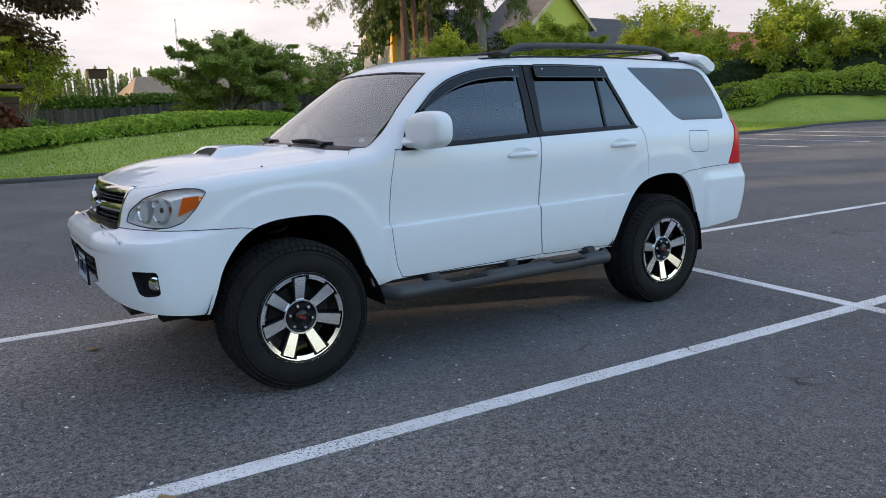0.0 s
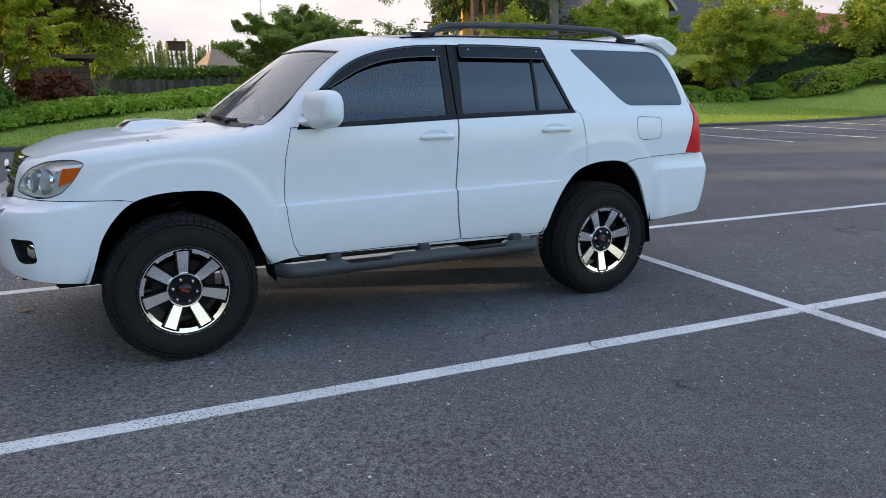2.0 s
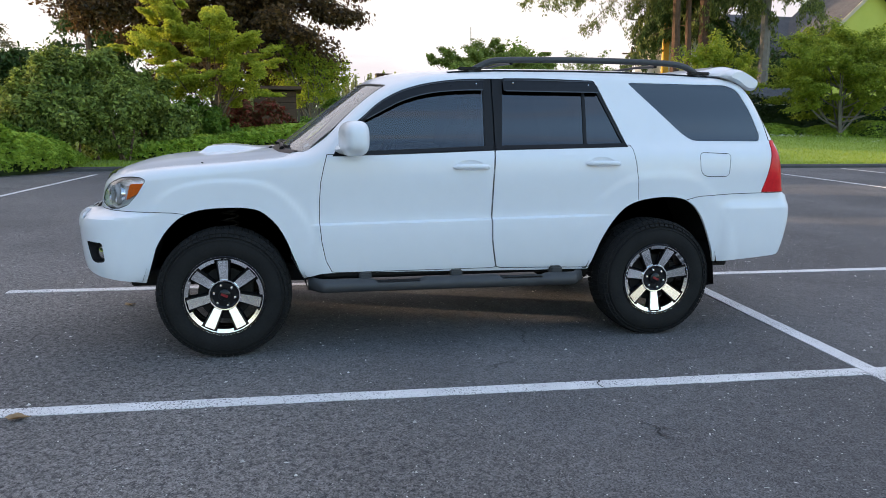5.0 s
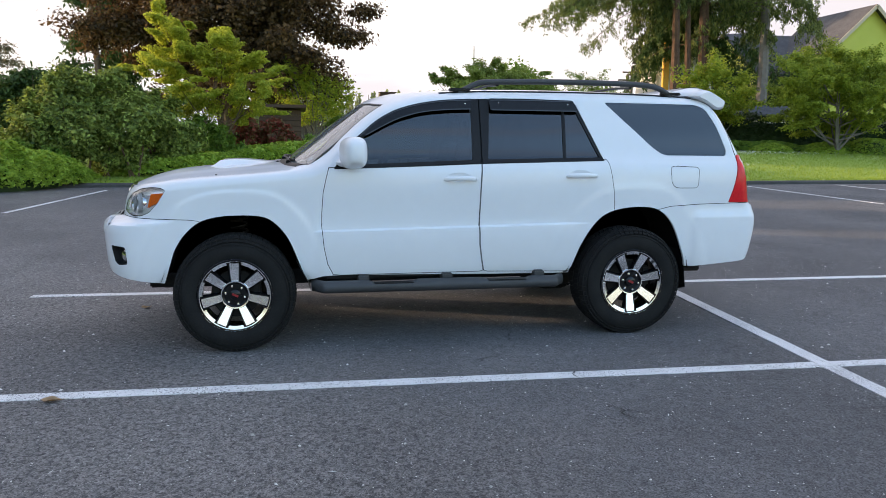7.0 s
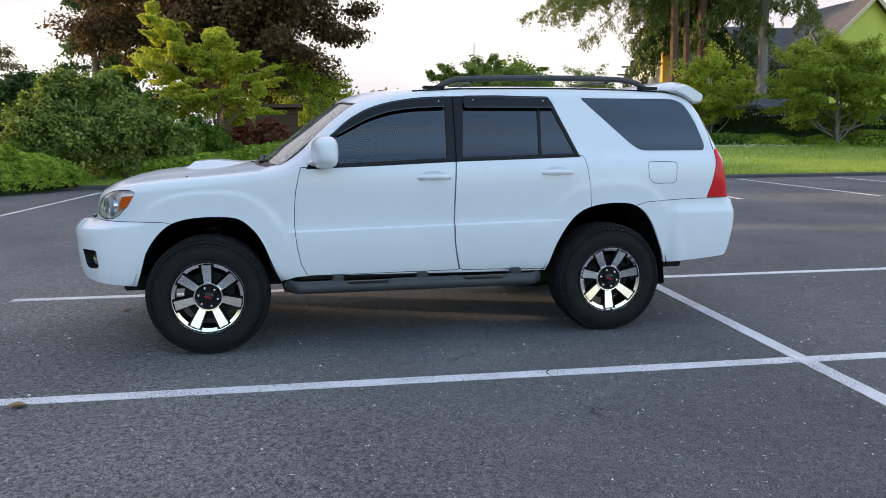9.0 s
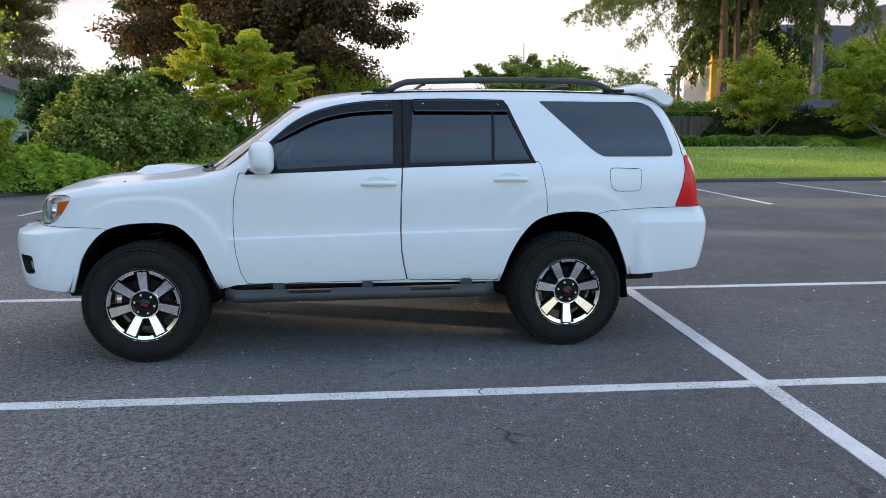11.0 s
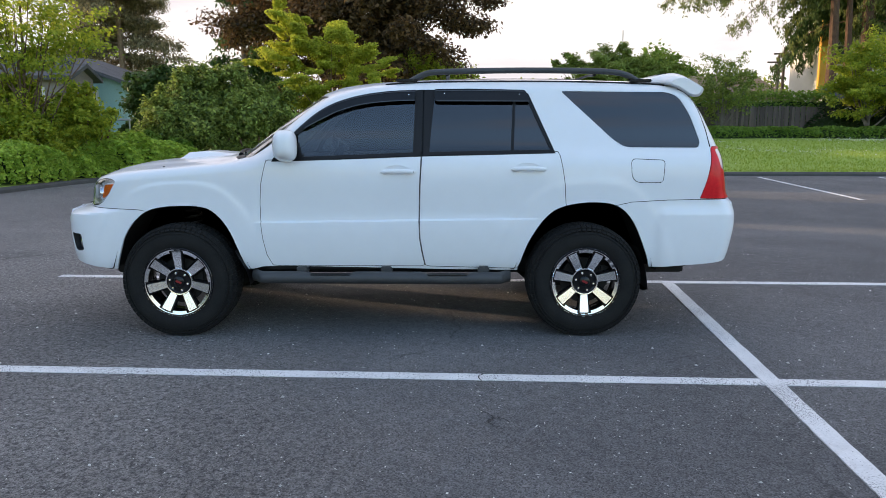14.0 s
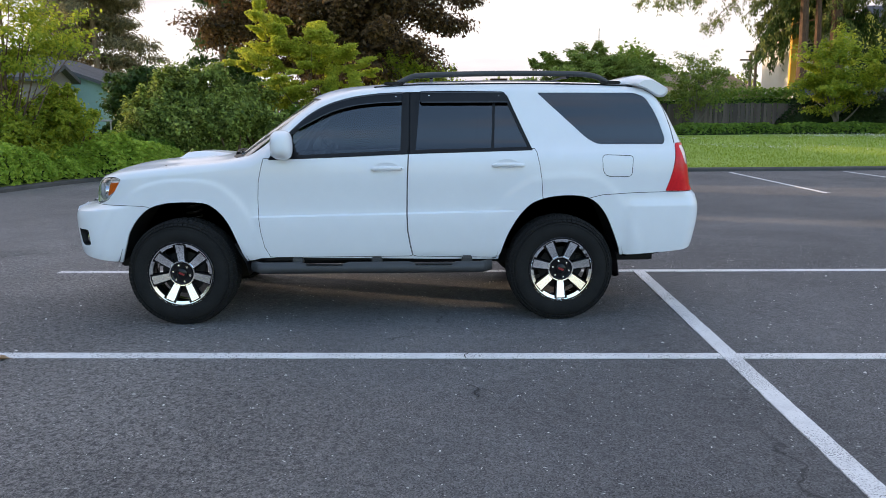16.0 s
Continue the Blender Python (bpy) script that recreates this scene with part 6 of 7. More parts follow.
def broadleaf(name, label, x, y, crown, leaf, size, count, base_z=None, trunk_r=0.14, bark=None, fork=0.25, clump=0.9, seed=1, category="tree", lobes=None, flat=0.75, limbs=26):
    """A tree with a tapered trunk, limbs and a crown of leaf clumps. crown: (cx, cy, cz, rx, ry, rz)."""
    rng = np.random.default_rng(seed)
    z0 = float(height(x, y)) - 0.05 if base_z is None else base_z
    t = thing(name, label, category, pose(0, 0, 0))
    cx, cy, cz, rx, ry, rz = crown
    nb = int(70 + 26 * max(rx, rz))
    C = []
    while len(C) < nb:
        v = rng.normal(size=3)
        v /= np.linalg.norm(v)
        d = rng.uniform(0.30, 1.0) ** 0.6
        p = v * d
        lump = 1 + 0.28 * math.sin(3.1 * v[0] + seed) * math.cos(2.7 * v[1] + 1.3 * seed) + 0.12 * rng.normal()
        C.append((cx + p[0] * rx * lump, cy + p[1] * ry * lump, cz + p[2] * rz * lump))
    if lobes:
        # boughs of their own, one lobe each
        C = []
        w = np.array([a * c for *_, a, c in lobes])
        for (dx, dz, a, c), k in zip(lobes, np.maximum(5, (nb * w / w.sum())).astype(int)):
            for v in rng.normal(size=(k, 3)) * 0.5:
                C.append((cx + dx + v[0] * a, cy + v[1] * 0.8 * ry, cz + dz + v[2] * c))
        rng.shuffle(C)
    C = np.array(C)
    fz = z0 + fork * (cz - z0)
    top_ = (cx * 0.7 + x * 0.3, cy * 0.7 + y * 0.3, cz + rz * 0.5)
    stem = spline([(x, y, z0), (x + 0.1 * (cx - x) + 0.05, y, fz), (0.5 * (x + cx), 0.5 * (y + cy), 0.5 * (fz + cz)), top_], 4)
    paths = [(stem, np.linspace(trunk_r, trunk_r * 0.2, len(stem)))]
    part("trunk", trunk_mesh(paths, 8), bark or BARK, t)
    for c in C[:limbs]:
        k = rng.integers(2, max(3, len(stem) - 3))
        s = np.array(stem[k])
        e = c
        mid = (s + e) / 2 + np.array((0, 0, -0.08 * np.linalg.norm(e - s)))
        r0 = trunk_r * 0.42 * (1 - k / len(stem) * 0.6)
        br = spline([tuple(s), tuple(mid), tuple(e)], 3)
        part("limb", trunk_mesh([(br, np.linspace(r0, r0 * 0.18, len(br)))], 7), bark or BARK, t)
    per = count // len(C)
    P, O = [], []
    mid_ = np.array((cx, cy, cz))
    for c in C:
        r = 0.62 * clump * rng.uniform(0.55, 1.35)
        # a spray: stretched outwards from the crown's middle, loose at its rim
        ax = c - mid_ + np.array((0, 0, 0.35 * rz))
        ax = ax / (np.linalg.norm(ax) + 1e-6) + rng.normal(0, 0.45, 3)
        ax /= np.linalg.norm(ax)
        q = np.clip(rng.normal(0, 0.44, (per, 3)), -0.85, 0.85)
        q[:, 2] *= flat
        q = q * r + ax * (np.clip(rng.normal(0.05, 0.6, (per, 1)), -1.0, 0.95) * r)
        P.append(c + q)
        O.append(q + 0.4 * (c - mid_) / (np.linalg.norm(c - mid_) + 1e-6))
    P = np.concatenate(P)
    O = np.concatenate(O)
    ob = part("crown", leaf_mesh("crown", P, size, leaf, 0.25, out=O), None, t)
    return t


def shrub(name, label, blobs, leaf, size, count, category="shrub", kind="", flat=0.9):
    """A bushy mass of leaf clumps over a few stems. blobs: (x, y, z, radius)."""
    t = thing(name, label, category, kind=kind)
    tot = sum(b[3] ** 2 for b in blobs)
    P, O, paths = [], [], []
    for x, y, z, r in blobs:
        n = int(count * r * r / tot)
        sub = ball_points((x, y, z), r * 0.8, max(14, int(44 * r)), 0.30, flat)
        for c in sub:
            c = np.asarray(c) + RNG.normal(0, 0.10 * r, 3)
            q = c + RNG.normal(0, 0.115 * r, (n // len(sub), 3)) * (1, 1, flat) * RNG.uniform(0.6, 1.3)
            P.append(q)
            O.append(q - np.array((x, y, z)))
        g = float(height(x, y)) - 0.05
        for k in range(3):
            c = sub[k]
            paths.append(([(x + 0.1 * k - 0.1, y, g), (0.5 * (x + c[0]), 0.5 * (y + c[1]), 0.5 * (g + c[2])), tuple(c)], (0.04, 0.03, 0.012)))
    P, O = np.concatenate(P), np.concatenate(O)
    ok = P[:, 2] > height(P[:, 0], P[:, 1]) - 0.02
    for p_ in paths:
        part("stem", trunk_mesh([p_], 5), BARK, t)
    part("leaves", leaf_mesh("leaves", P[ok], size, leaf, 0.2, out=O[ok]), None, t)
    return t


def conifer(name, label, x, y, h, spread, bare, leaf, size, count, trunk_r=0.35, droop=0.5, seed=3, tufts=46, fluff=0.0, bark=None):
    """A tall conifer: straight trunk, drooping boughs with hanging sprays."""
    rng = np.random.default_rng(seed)
    z0 = float(height(x, y)) - 0.05
    t = thing(name, label, "tree")
    stem = [(x + 0.15 * math.sin(i), y, z0 + h * i / 8) for i in range(9)]
    paths = [(stem, np.linspace(trunk_r, trunk_r * 0.15, 9))]
    P = []
    per = count // tufts
    for k in range(tufts):
        f = bare + (1 - bare) * rng.uniform(0, 1)
        zb = z0 + h * f
        a = rng.uniform(0, 2 * math.pi)
        if math.sin(a) < -0.45 and f < bare + 0.32:
            a = rng.uniform(-0.35, math.pi + 0.35)
        ln = spread * (1.05 - 0.75 * (f - bare) / (1 - bare)) * rng.uniform(0.6, 1.1)
        d = np.array((math.cos(a), math.sin(a), 0))
        pts = []
        for i in range(6):
            u = i / 5
            pts.append(np.array((x, y, zb)) + d * ln * u + np.array((0, 0, 0.12 * ln * u - droop * ln * u * u)))
        paths.append(([tuple(p) for p in pts], np.linspace(trunk_r * 0.11, 0.012, 6)))
        # sprigs hanging from the bough, each a loose string of needles
        ns = max(4, per // 20)
        u = rng.uniform(0.12, 1.0, ns) ** 0.8
        idx = np.clip((u * 5).astype(int), 0, 4)
        A = np.array(pts)
        base = A[idx] + (A[idx + 1] - A[idx]) * (u * 5 - idx)[:, None]
        side_ = np.cross(d, (0, 0, 1))
        base = base + side_ * rng.normal(0, 0.17 * ln, (ns, 1)) * (1.15 - u)[:, None]
        hang = rng.uniform(0.1, 1.0, (ns, 1)) ** 2 * droop * 2.4 + 0.12
        leaf_t = rng.uniform(0, 1, (ns, 20)) ** 1.3
        q = base[:, None, :] + rng.normal(0, 1, (ns, 20, 3)) * (0.10 + 0.5 * fluff)
        q[..., 2] -= leaf_t * hang
        q += rng.normal(0, 0.10, (ns, 1, 3)) * leaf_t[..., None]
        P.append(q.reshape(-1, 3))
    P = np.concatenate(P)
    part("trunk", trunk_mesh(paths, 8), bark or BARK, t)
    me = leaf_mesh("needles", P, size, leaf, 0.0, 0.34, hang=0.5 + 1.6 * droop)
    part("needles", me, None, t)
    return t


def hedge_run(name, label, line, z_top, depth, leaf, size, count, category="hedge", rough=0.3, kind=""):
    """A clipped or rambling hedge along a line: a leafy skin on a lumpy ridge."""
    P = np.array(spline(line, 8))
    seg = np.linalg.norm(np.diff(P, axis=0), axis=1)
    cum = np.concatenate([[0], np.cumsum(seg)])
    s = RNG.uniform(0, cum[-1], count)
    i = np.clip(np.searchsorted(cum, s) - 1, 0, len(P) - 2)
    f = (s - cum[i]) / seg[i]
    C = P[i] + (P[i + 1] - P[i]) * f[:, None]
    tdir = unit((P[i + 1] - P[i]))
    nrm = np.stack([-tdir[:, 1], tdir[:, 0]], -1)
    a = RNG.uniform(0, math.pi, count)
    lump = 1 + rough * np.array([noise.noise(Vector((c[0] * 0.55, c[1] * 0.55, 2.0))) for c in C]) + 0.5 * rough * np.array([noise.noise(Vector((c[0] * 1.9, c[1] * 1.9, aa * 0.8))) for c, aa in zip(C, a)])
    taper = sstep(np.minimum(s, cum[-1] - s) / 1.6) ** 0.7
    lump = lump * (0.15 + 0.85 * taper)
    ca, sa = np.cos(a), np.sin(a)
    off = np.sign(ca) * np.abs(ca) ** 0.55 * depth / 2 * lump
    g = height(C[:, 0], C[:, 1])
    zt = np.interp(s / cum[-1], np.linspace(0, 1, len(z_top)), z_top) if isinstance(z_top, (list, tuple)) else z_top
    zz = np.abs(sa) ** 0.6 * zt * lump * RNG.uniform(0.86, 1.03, count)
    Q = np.stack([C[:, 0] + nrm[:, 0] * off, C[:, 1] + nrm[:, 1] * off, np.maximum(g, 0.0) + zz], -1)
    O = np.stack([nrm[:, 0] * ca, nrm[:, 1] * ca, sa + 0.2], -1)
    t = thing(name, label, category, kind=kind)
    part("leaves", leaf_mesh("leaves", Q, size, leaf, 0.3, 0.8, out=O), None, t)
    # solid dark core stops light and stands in for the hedge's inner shade
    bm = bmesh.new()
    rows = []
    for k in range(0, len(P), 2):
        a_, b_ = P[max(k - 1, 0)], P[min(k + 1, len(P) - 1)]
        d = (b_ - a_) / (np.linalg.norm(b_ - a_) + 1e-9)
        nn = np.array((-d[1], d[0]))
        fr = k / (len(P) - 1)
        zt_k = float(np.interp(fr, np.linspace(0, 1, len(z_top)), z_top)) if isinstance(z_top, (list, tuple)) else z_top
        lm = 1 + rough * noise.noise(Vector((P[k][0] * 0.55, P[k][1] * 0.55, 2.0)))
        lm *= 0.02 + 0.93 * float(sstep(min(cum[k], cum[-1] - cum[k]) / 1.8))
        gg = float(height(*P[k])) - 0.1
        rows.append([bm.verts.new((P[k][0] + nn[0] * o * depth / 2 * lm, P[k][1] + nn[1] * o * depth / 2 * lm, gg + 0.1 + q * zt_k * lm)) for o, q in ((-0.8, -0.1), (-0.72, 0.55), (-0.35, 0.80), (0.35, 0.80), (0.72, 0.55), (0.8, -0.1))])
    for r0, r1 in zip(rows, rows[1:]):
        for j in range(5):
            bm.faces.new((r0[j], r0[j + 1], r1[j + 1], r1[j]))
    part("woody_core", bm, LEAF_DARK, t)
    return t


def dome(name, label, x, y, rx, h, leaf, size, count, group=""):
    """A clipped round shrub: a leafy skin over a dark core standing in for inner shade."""
    t = thing(name, label, "shrub", group=group)
    g = float(height(x, y))
    v = unit(RNG.normal(size=(count, 3)))
    v[:, 2] = np.abs(v[:, 2])
    lump = 1 + 0.10 * np.array([noise.noise(Vector(a) * 2.3 + Vector((x, y, 0))) for a in v])
    r = (lump * RNG.uniform(0.90, 1.02, count))[:, None]
    P = np.array((x, y, g - 0.06)) + v * r * (rx, rx * 0.85, h)
    part("leaves", leaf_mesh("leaves", P, size, leaf, 0.3, 0.8, out=v), None, t)
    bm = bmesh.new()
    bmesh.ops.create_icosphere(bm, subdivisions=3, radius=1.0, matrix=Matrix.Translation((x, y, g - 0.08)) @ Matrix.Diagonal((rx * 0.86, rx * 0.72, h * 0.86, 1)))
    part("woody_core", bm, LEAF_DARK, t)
    return t

# ---- the garden side: banks, shrubs and trees behind the lot ----
# ivy and low cover along the back of the lawn and round the left corner
hedge_run("ivy_bank", "rambling bright green ivy bank at the lot's edge", [(-13.0, 8.5), (-10.6, 11.5), (-9.6, 13.6), (-8.6, 15.4), (-7.7, 16.6), (-6.7, 17.7)], [0.9, 0.85, 0.82, 1.02, 0.85, 0.5], 2.4, LEAF_IVY, 0.12, 40000, "ivy", 0.40)
hedge_run("ivy_bank", "long low ivy bank along the lawn's far side", [(-6.6, 17.9), (-3.0, 20.6), (1.0, 23.5), (5.0, 27.0), (9.0, 29.5), (13.0, 31.0)], [0.45, 0.42, 0.50, 0.60, 0.62, 0.62], 2.4, LEAF_IVY, 0.15, 26000, "ivy", 0.30)
hedge_run("ground_cover", "low rounded shrubs bordering the lawn", [(13.0, 32.3), (18.0, 32.8), (24.0, 32.2), (30.0, 31.4), (36.0, 30.9), (42.0, 30.4)], [0.62, 0.55, 0.5, 0.42, 0.42, 0.4], 1.3, LEAF_GREEN, 0.15, 16000, "shrub", 0.30)
for k in range(7):
    x = 25.4 + 3.0 * k + RNG.uniform(-0.2, 0.2)
    dome("dome_shrub", "round clipped shrub at the lawn's edge", x, 31.2 - 0.09 * (x - 28.0), (1.3, 1.3, 1.6, 1.7, 1.6, 1.65, 1.6)[k], (0.55, 0.65, 0.98, 1.02, 0.95, 0.95, 0.9)[k], LEAF_IVY, 0.11, 3600, "round shrubs")
hedge_run("ivy_mound", "big bright green ivy mound beside the lot", [(40.5, 28.0), (44.5, 27.4), (49.0, 24.2), (53.5, 18.0), (58.6, 8.0), (62.6, -6.0)], [1.0, 1.5, 1.7, 1.8, 1.8, 1.8], 5.0, LEAF_MOUND, 0.20, 34000, "ivy", 0.3)
hedge_run("dark_hedge", "dark clipped hedge behind the lawn", [(20.5, 36.0), (26.0, 35.2), (32.0, 34.4), (38.0, 33.8), (44.0, 32.8), (52.0, 28.5), (60.0, 20.0), (67.0, 8.0)], [1.9, 2.0, 2.1, 2.2, 2.6, 3.4, 3.6, 3.6], 1.8, LEAF_DARK, 0.17, 30000, "hedge", 0.14)
hedge_run("laurel_hedge", "clipped green hedge above the wooden fence", [(0.0, 36.9), (8.0, 37.2), (15.0, 37.3), (24.0, 37.1)], [1.6, 1.75, 2.3, 2.5], 1.3, LEAF_GREEN, 0.15, 20000, "hedge", 0.08)

# tall unseen screen added to block the low sun, with two gaps for streaks
screen = [(-24.0, -34.0 + 2.0 * i) for i in range(29)]
tops = [(9.0 if i < 103 else 4.7) - 6.75 * math.exp(-((-34.0 + 0.5 * i - 9.9) / 1.4) ** 4) - (6.05 if i < 103 else 1.6) * math.exp(-((-34.0 + 0.5 * i - 16.4) / 1.1) ** 4) for i in range(113)]
hedge_run("tall_hedge", "tall dark unseen hedge added to block the low western sun", screen, tops, 1.2, LEAF_DARK, 0.40, 30000, "hedge", 0.03)
# unseen crown added above the first gap to keep sun off the car
broadleaf("woodland_tree", "unseen leafy tree added over the hedge's gap to shade the car", -22.4, 9.3, (-22.4, 9.3, 6.35, 1.0, 2.7, 2.0), LEAF_DARK, 0.40, 26000, trunk_r=0.12, clump=0.6, seed=61, limbs=8)


def poplars():
    """A far row of young poplars, each a narrow feathery spire."""
    rng = np.random.default_rng(31)
    first = None
    for k in range(30):
        x, y = -7.0 + 24.0 * (k + rng.uniform(-0.3, 0.3)) / 30, 63.0 + rng.uniform(-1.5, 1.5)
        if first is None or k % 6 == 0:
            first = thing("poplar", "slim pale green poplar in a distant row", "tree", pose(x, y, 0.9), "poplar row")
            h = 4.9
            part("trunk", trunk_mesh([([(0, 0, 0), (0.03, 0, h * 0.5), (0, 0, h * 0.95)], [0.09, 0.06, 0.02])], 6), BARK2, first)
            P = []
            for q in range(5):
                a, r = rng.uniform(0, 6.28), rng.uniform(0.1, 0.55)
                tip = h * rng.uniform(0.72, 1.05)
                u = rng.uniform(0.12, 1.0, (420, 1))
                P.append(np.array((r * math.cos(a), r * math.sin(a), 0)) * (1.1 - 0.3 * u) + u * (0, 0, tip) + rng.normal(0, 0.20, (420, 3)) * (1.12 - u))
            part("crown", leaf_mesh("crown", np.concatenate(P), 0.22, LEAF_POPLAR, 0.2), None, first)
        else:
            copy_thing(first, pose(x, y, 0.9 - rng.uniform(0, 0.7), 0, 0, rng.uniform(0, 360)))


poplars()

# shrubbery at the left
shrub("rhododendron", "dense dull green rhododendron thicket", [(-8.2, 17.4, 1.7, 1.0), (-7.6, 18.2, 2.5, 1.05), (-6.9, 17.3, 1.5, 0.95), (-6.5, 18.6, 2.6, 1.0), (-5.7, 17.8, 1.7, 1.0), (-5.2, 18.9, 2.1, 0.9), (-4.5, 18.9, 1.3, 0.8), (-7.4, 17.2, 0.9, 0.6), (-5.8, 18.0, 0.95, 0.75), (-4.9, 18.8, 0.95, 0.75), (-6.5, 17.8, 0.9, 0.7)], LEAF_SHRUB, 0.125, 72000)
shrub("laurel_bush", "dark green laurel bush behind the ivy", [(-8.2, 20.2, 2.5, 1.3), (-9.35, 19.3, 1.8, 0.95), (-9.5, 19.4, 2.65, 0.85), (-8.9, 19.6, 3.0, 0.75), (-7.8, 19.6, 2.0, 1.2)], LEAF_LAUREL, 0.13, 34000)
hedge_run("ivy_fence", "dark ivy grown over a garden fence", [(-10.8, 17.9), (-9.4, 18.0), (-8.0, 18.1)], 1.5, 0.7, LEAF_LAUREL, 0.12, 5000, "ivy", 0.12)
shrub("lilac_bush", "tall leafy bush with yellow sunlit leaves", [(-10.6, 13.2, 1.3, 1.1), (-9.8, 13.9, 1.0, 0.85), (-11.2, 14.4, 1.9, 1.1), (-9.8, 14.4, 1.75, 0.85), (-10.6, 13.8, 2.3, 0.6), (-9.2, 13.9, 1.5, 0.85), (-9.0, 14.4, 1.65, 0.75), (-9.3, 14.2, 2.35, 0.45), (-9.6, 13.2, 0.9, 0.7)], LEAF_LIME, 0.115, 30000)
shrub("fern_patch", "low fern and bramble patch", [(-8.5, 16.2, 0.9, 0.6), (-7.5, 16.8, 0.9, 0.55)], LEAF_GREEN, 0.14, 3500)
shrub("ivy_clump", "green ivy climbing round the golden tree's foot", [(-3.4, 20.4, 1.3, 0.6), (-4.0, 20.1, 1.6, 0.65), (-2.9, 20.6, 0.9, 0.5), (-3.6, 20.0, 0.7, 0.6)], LEAF_GREEN, 0.10, 14000)
shrub("photinia", "red-leaved photinia bush by the shed", [(-2.7, 22.4, 1.55, 0.75), (-1.7, 22.7, 1.5, 0.7), (-1.1, 23.0, 1.2, 0.5)], LEAF_RED, 0.13, 9000)
shrub("bramble", "low green bush before the fence", [(-0.2, 24.5, 1.1, 0.55), (-1.0, 24.0, 0.9, 0.45), (0.5, 25.2, 1.0, 0.5)], LEAF_GREEN, 0.13, 4000)

broadleaf("maple", "sapling maple with sunlit green leaves", -10.6, 13.6, (-10.1, 13.4, 3.85, 1.75, 1.5, 1.45), LEAF_LIME, 0.105, 11000, trunk_r=0.09, clump=0.55, seed=4, flat=0.5)
broadleaf("golden_maple", "golden-leaved small tree with layered boughs", -3.4, 20.6, (-3.6, 20.5, 3.55, 1.95, 1.5, 1.75), LEAF_GOLD, 0.085, 88000, trunk_r=0.09, clump=0.44, seed=5, flat=0.24, fork=0.3,
          lobes=[(-1.45, 1.65, 0.40, 0.70), (-1.2, 1.1, 0.6, 0.5), (0.15, 1.45, 0.45, 0.60), (0.1, 0.95, 0.7, 0.5), (-0.6, 0.75, 1.0, 0.5), (-1.9, 0.45, 0.8, 0.32), (-0.6, 0.40, 1.1, 0.45), (0.5, 0.45, 1.0, 0.45),
                 (1.4, 0.35, 0.8, 0.30), (-1.6, -0.10, 1.2, 0.36), (0.0, -0.10, 1.4, 0.45), (1.6, -0.20, 0.9, 0.30), (-1.2, -0.65, 1.3, 0.42), (0.4, -0.65, 1.4, 0.45), (1.5, -0.75, 0.8, 0.28), (-0.5, -1.15, 1.5, 0.42), (0.7, -1.15, 1.2, 0.36)])
broadleaf("purple_maple", "great dark purple-leaved maple", -4.5, 37.0, (-4.6, 36.5, 8.2, 6.4, 5.0, 4.6), LEAF_PURPLE, 0.22, 170000, trunk_r=0.45, clump=1.55, seed=6)
broadleaf("ash_tree", "light green open tree by the fence", 0.1, 33.0, (0.1, 33.0, 3.7, 1.9, 1.5, 1.7), LEAF_LIME, 0.13, 9000, trunk_r=0.12, clump=0.5, seed=7, bark=BARK2)
broadleaf("dogwood", "spreading green tree before the wooden fence", 8.4, 31.2, (9.1, 31.4, 3.35, 3.4, 2.6, 1.75), LEAF_DOGWOOD, 0.12, 100000, trunk_r=0.14, clump=0.66, seed=8, flat=0.38, bark=BARK2)
broadleaf("dogwood", "spreading green tree behind the wooden fence", 15.4, 34.4, (15.7, 34.4, 3.6, 1.7, 1.5, 1.5), LEAF_DOGWOOD, 0.14, 7000, trunk_r=0.08, clump=0.5, seed=9, flat=0.5, bark=BARK2)
broadleaf("japanese_maple", "yellow-green maple with slender stems", 22.9, 33.6, (23.2, 33.6, 3.9, 2.1, 1.8, 2.1), LEAF_LIME, 0.16, 22000, trunk_r=0.12, clump=0.65, seed=10, flat=0.5, bark=BARK2)
broadleaf("japanese_maple", "broad green maple with forked pale stems", 28.6, 30.2, (28.4, 30.2, 4.15, 3.9, 2.6, 2.35), LEAF_FAR, 0.14, 80000, trunk_r=0.17, clump=0.75, seed=11, flat=0.42, fork=0.14, bark=BARK2)
broadleaf("japanese_maple", "broad green maple with forked pale stems", 38.6, 30.6, (38.2, 30.8, 4.5, 4.0, 2.6, 2.4), LEAF_FAR, 0.15, 70000, trunk_r=0.18, clump=0.8, seed=12, flat=0.42, fork=0.14, bark=BARK2)
broadleaf("street_tree", "large leafy tree above the dark hedge", 52.5, 29.5, (52.5, 29.5, 5.6, 4.8, 4.0, 3.2), LEAF_FAR, 0.28, 26000, trunk_r=0.22, clump=1.1, seed=13)
broadleaf("street_tree", "large leafy tree above the dark hedge", 63.0, 21.0, (63.0, 21.0, 7.0, 5.0, 6.0, 4.6), LEAF_LIME, 0.30, 24000, trunk_r=0.25, clump=1.2, seed=14)

broadleaf("street_tree", "leafy tree above the dark hedge", 49.0, 35.0, (49.0, 35.0, 5.0, 3.6, 3.0, 2.3), LEAF_FAR, 0.24, 16000, trunk_r=0.18, clump=0.9, seed=25)
broadleaf("street_tree", "leafy tree above the dark hedge", 58.5, 26.0, (58.5, 26.0, 5.2, 3.8, 3.0, 2.8), LEAF_FAR, 0.26, 16000, trunk_r=0.18, clump=0.9, seed=26)

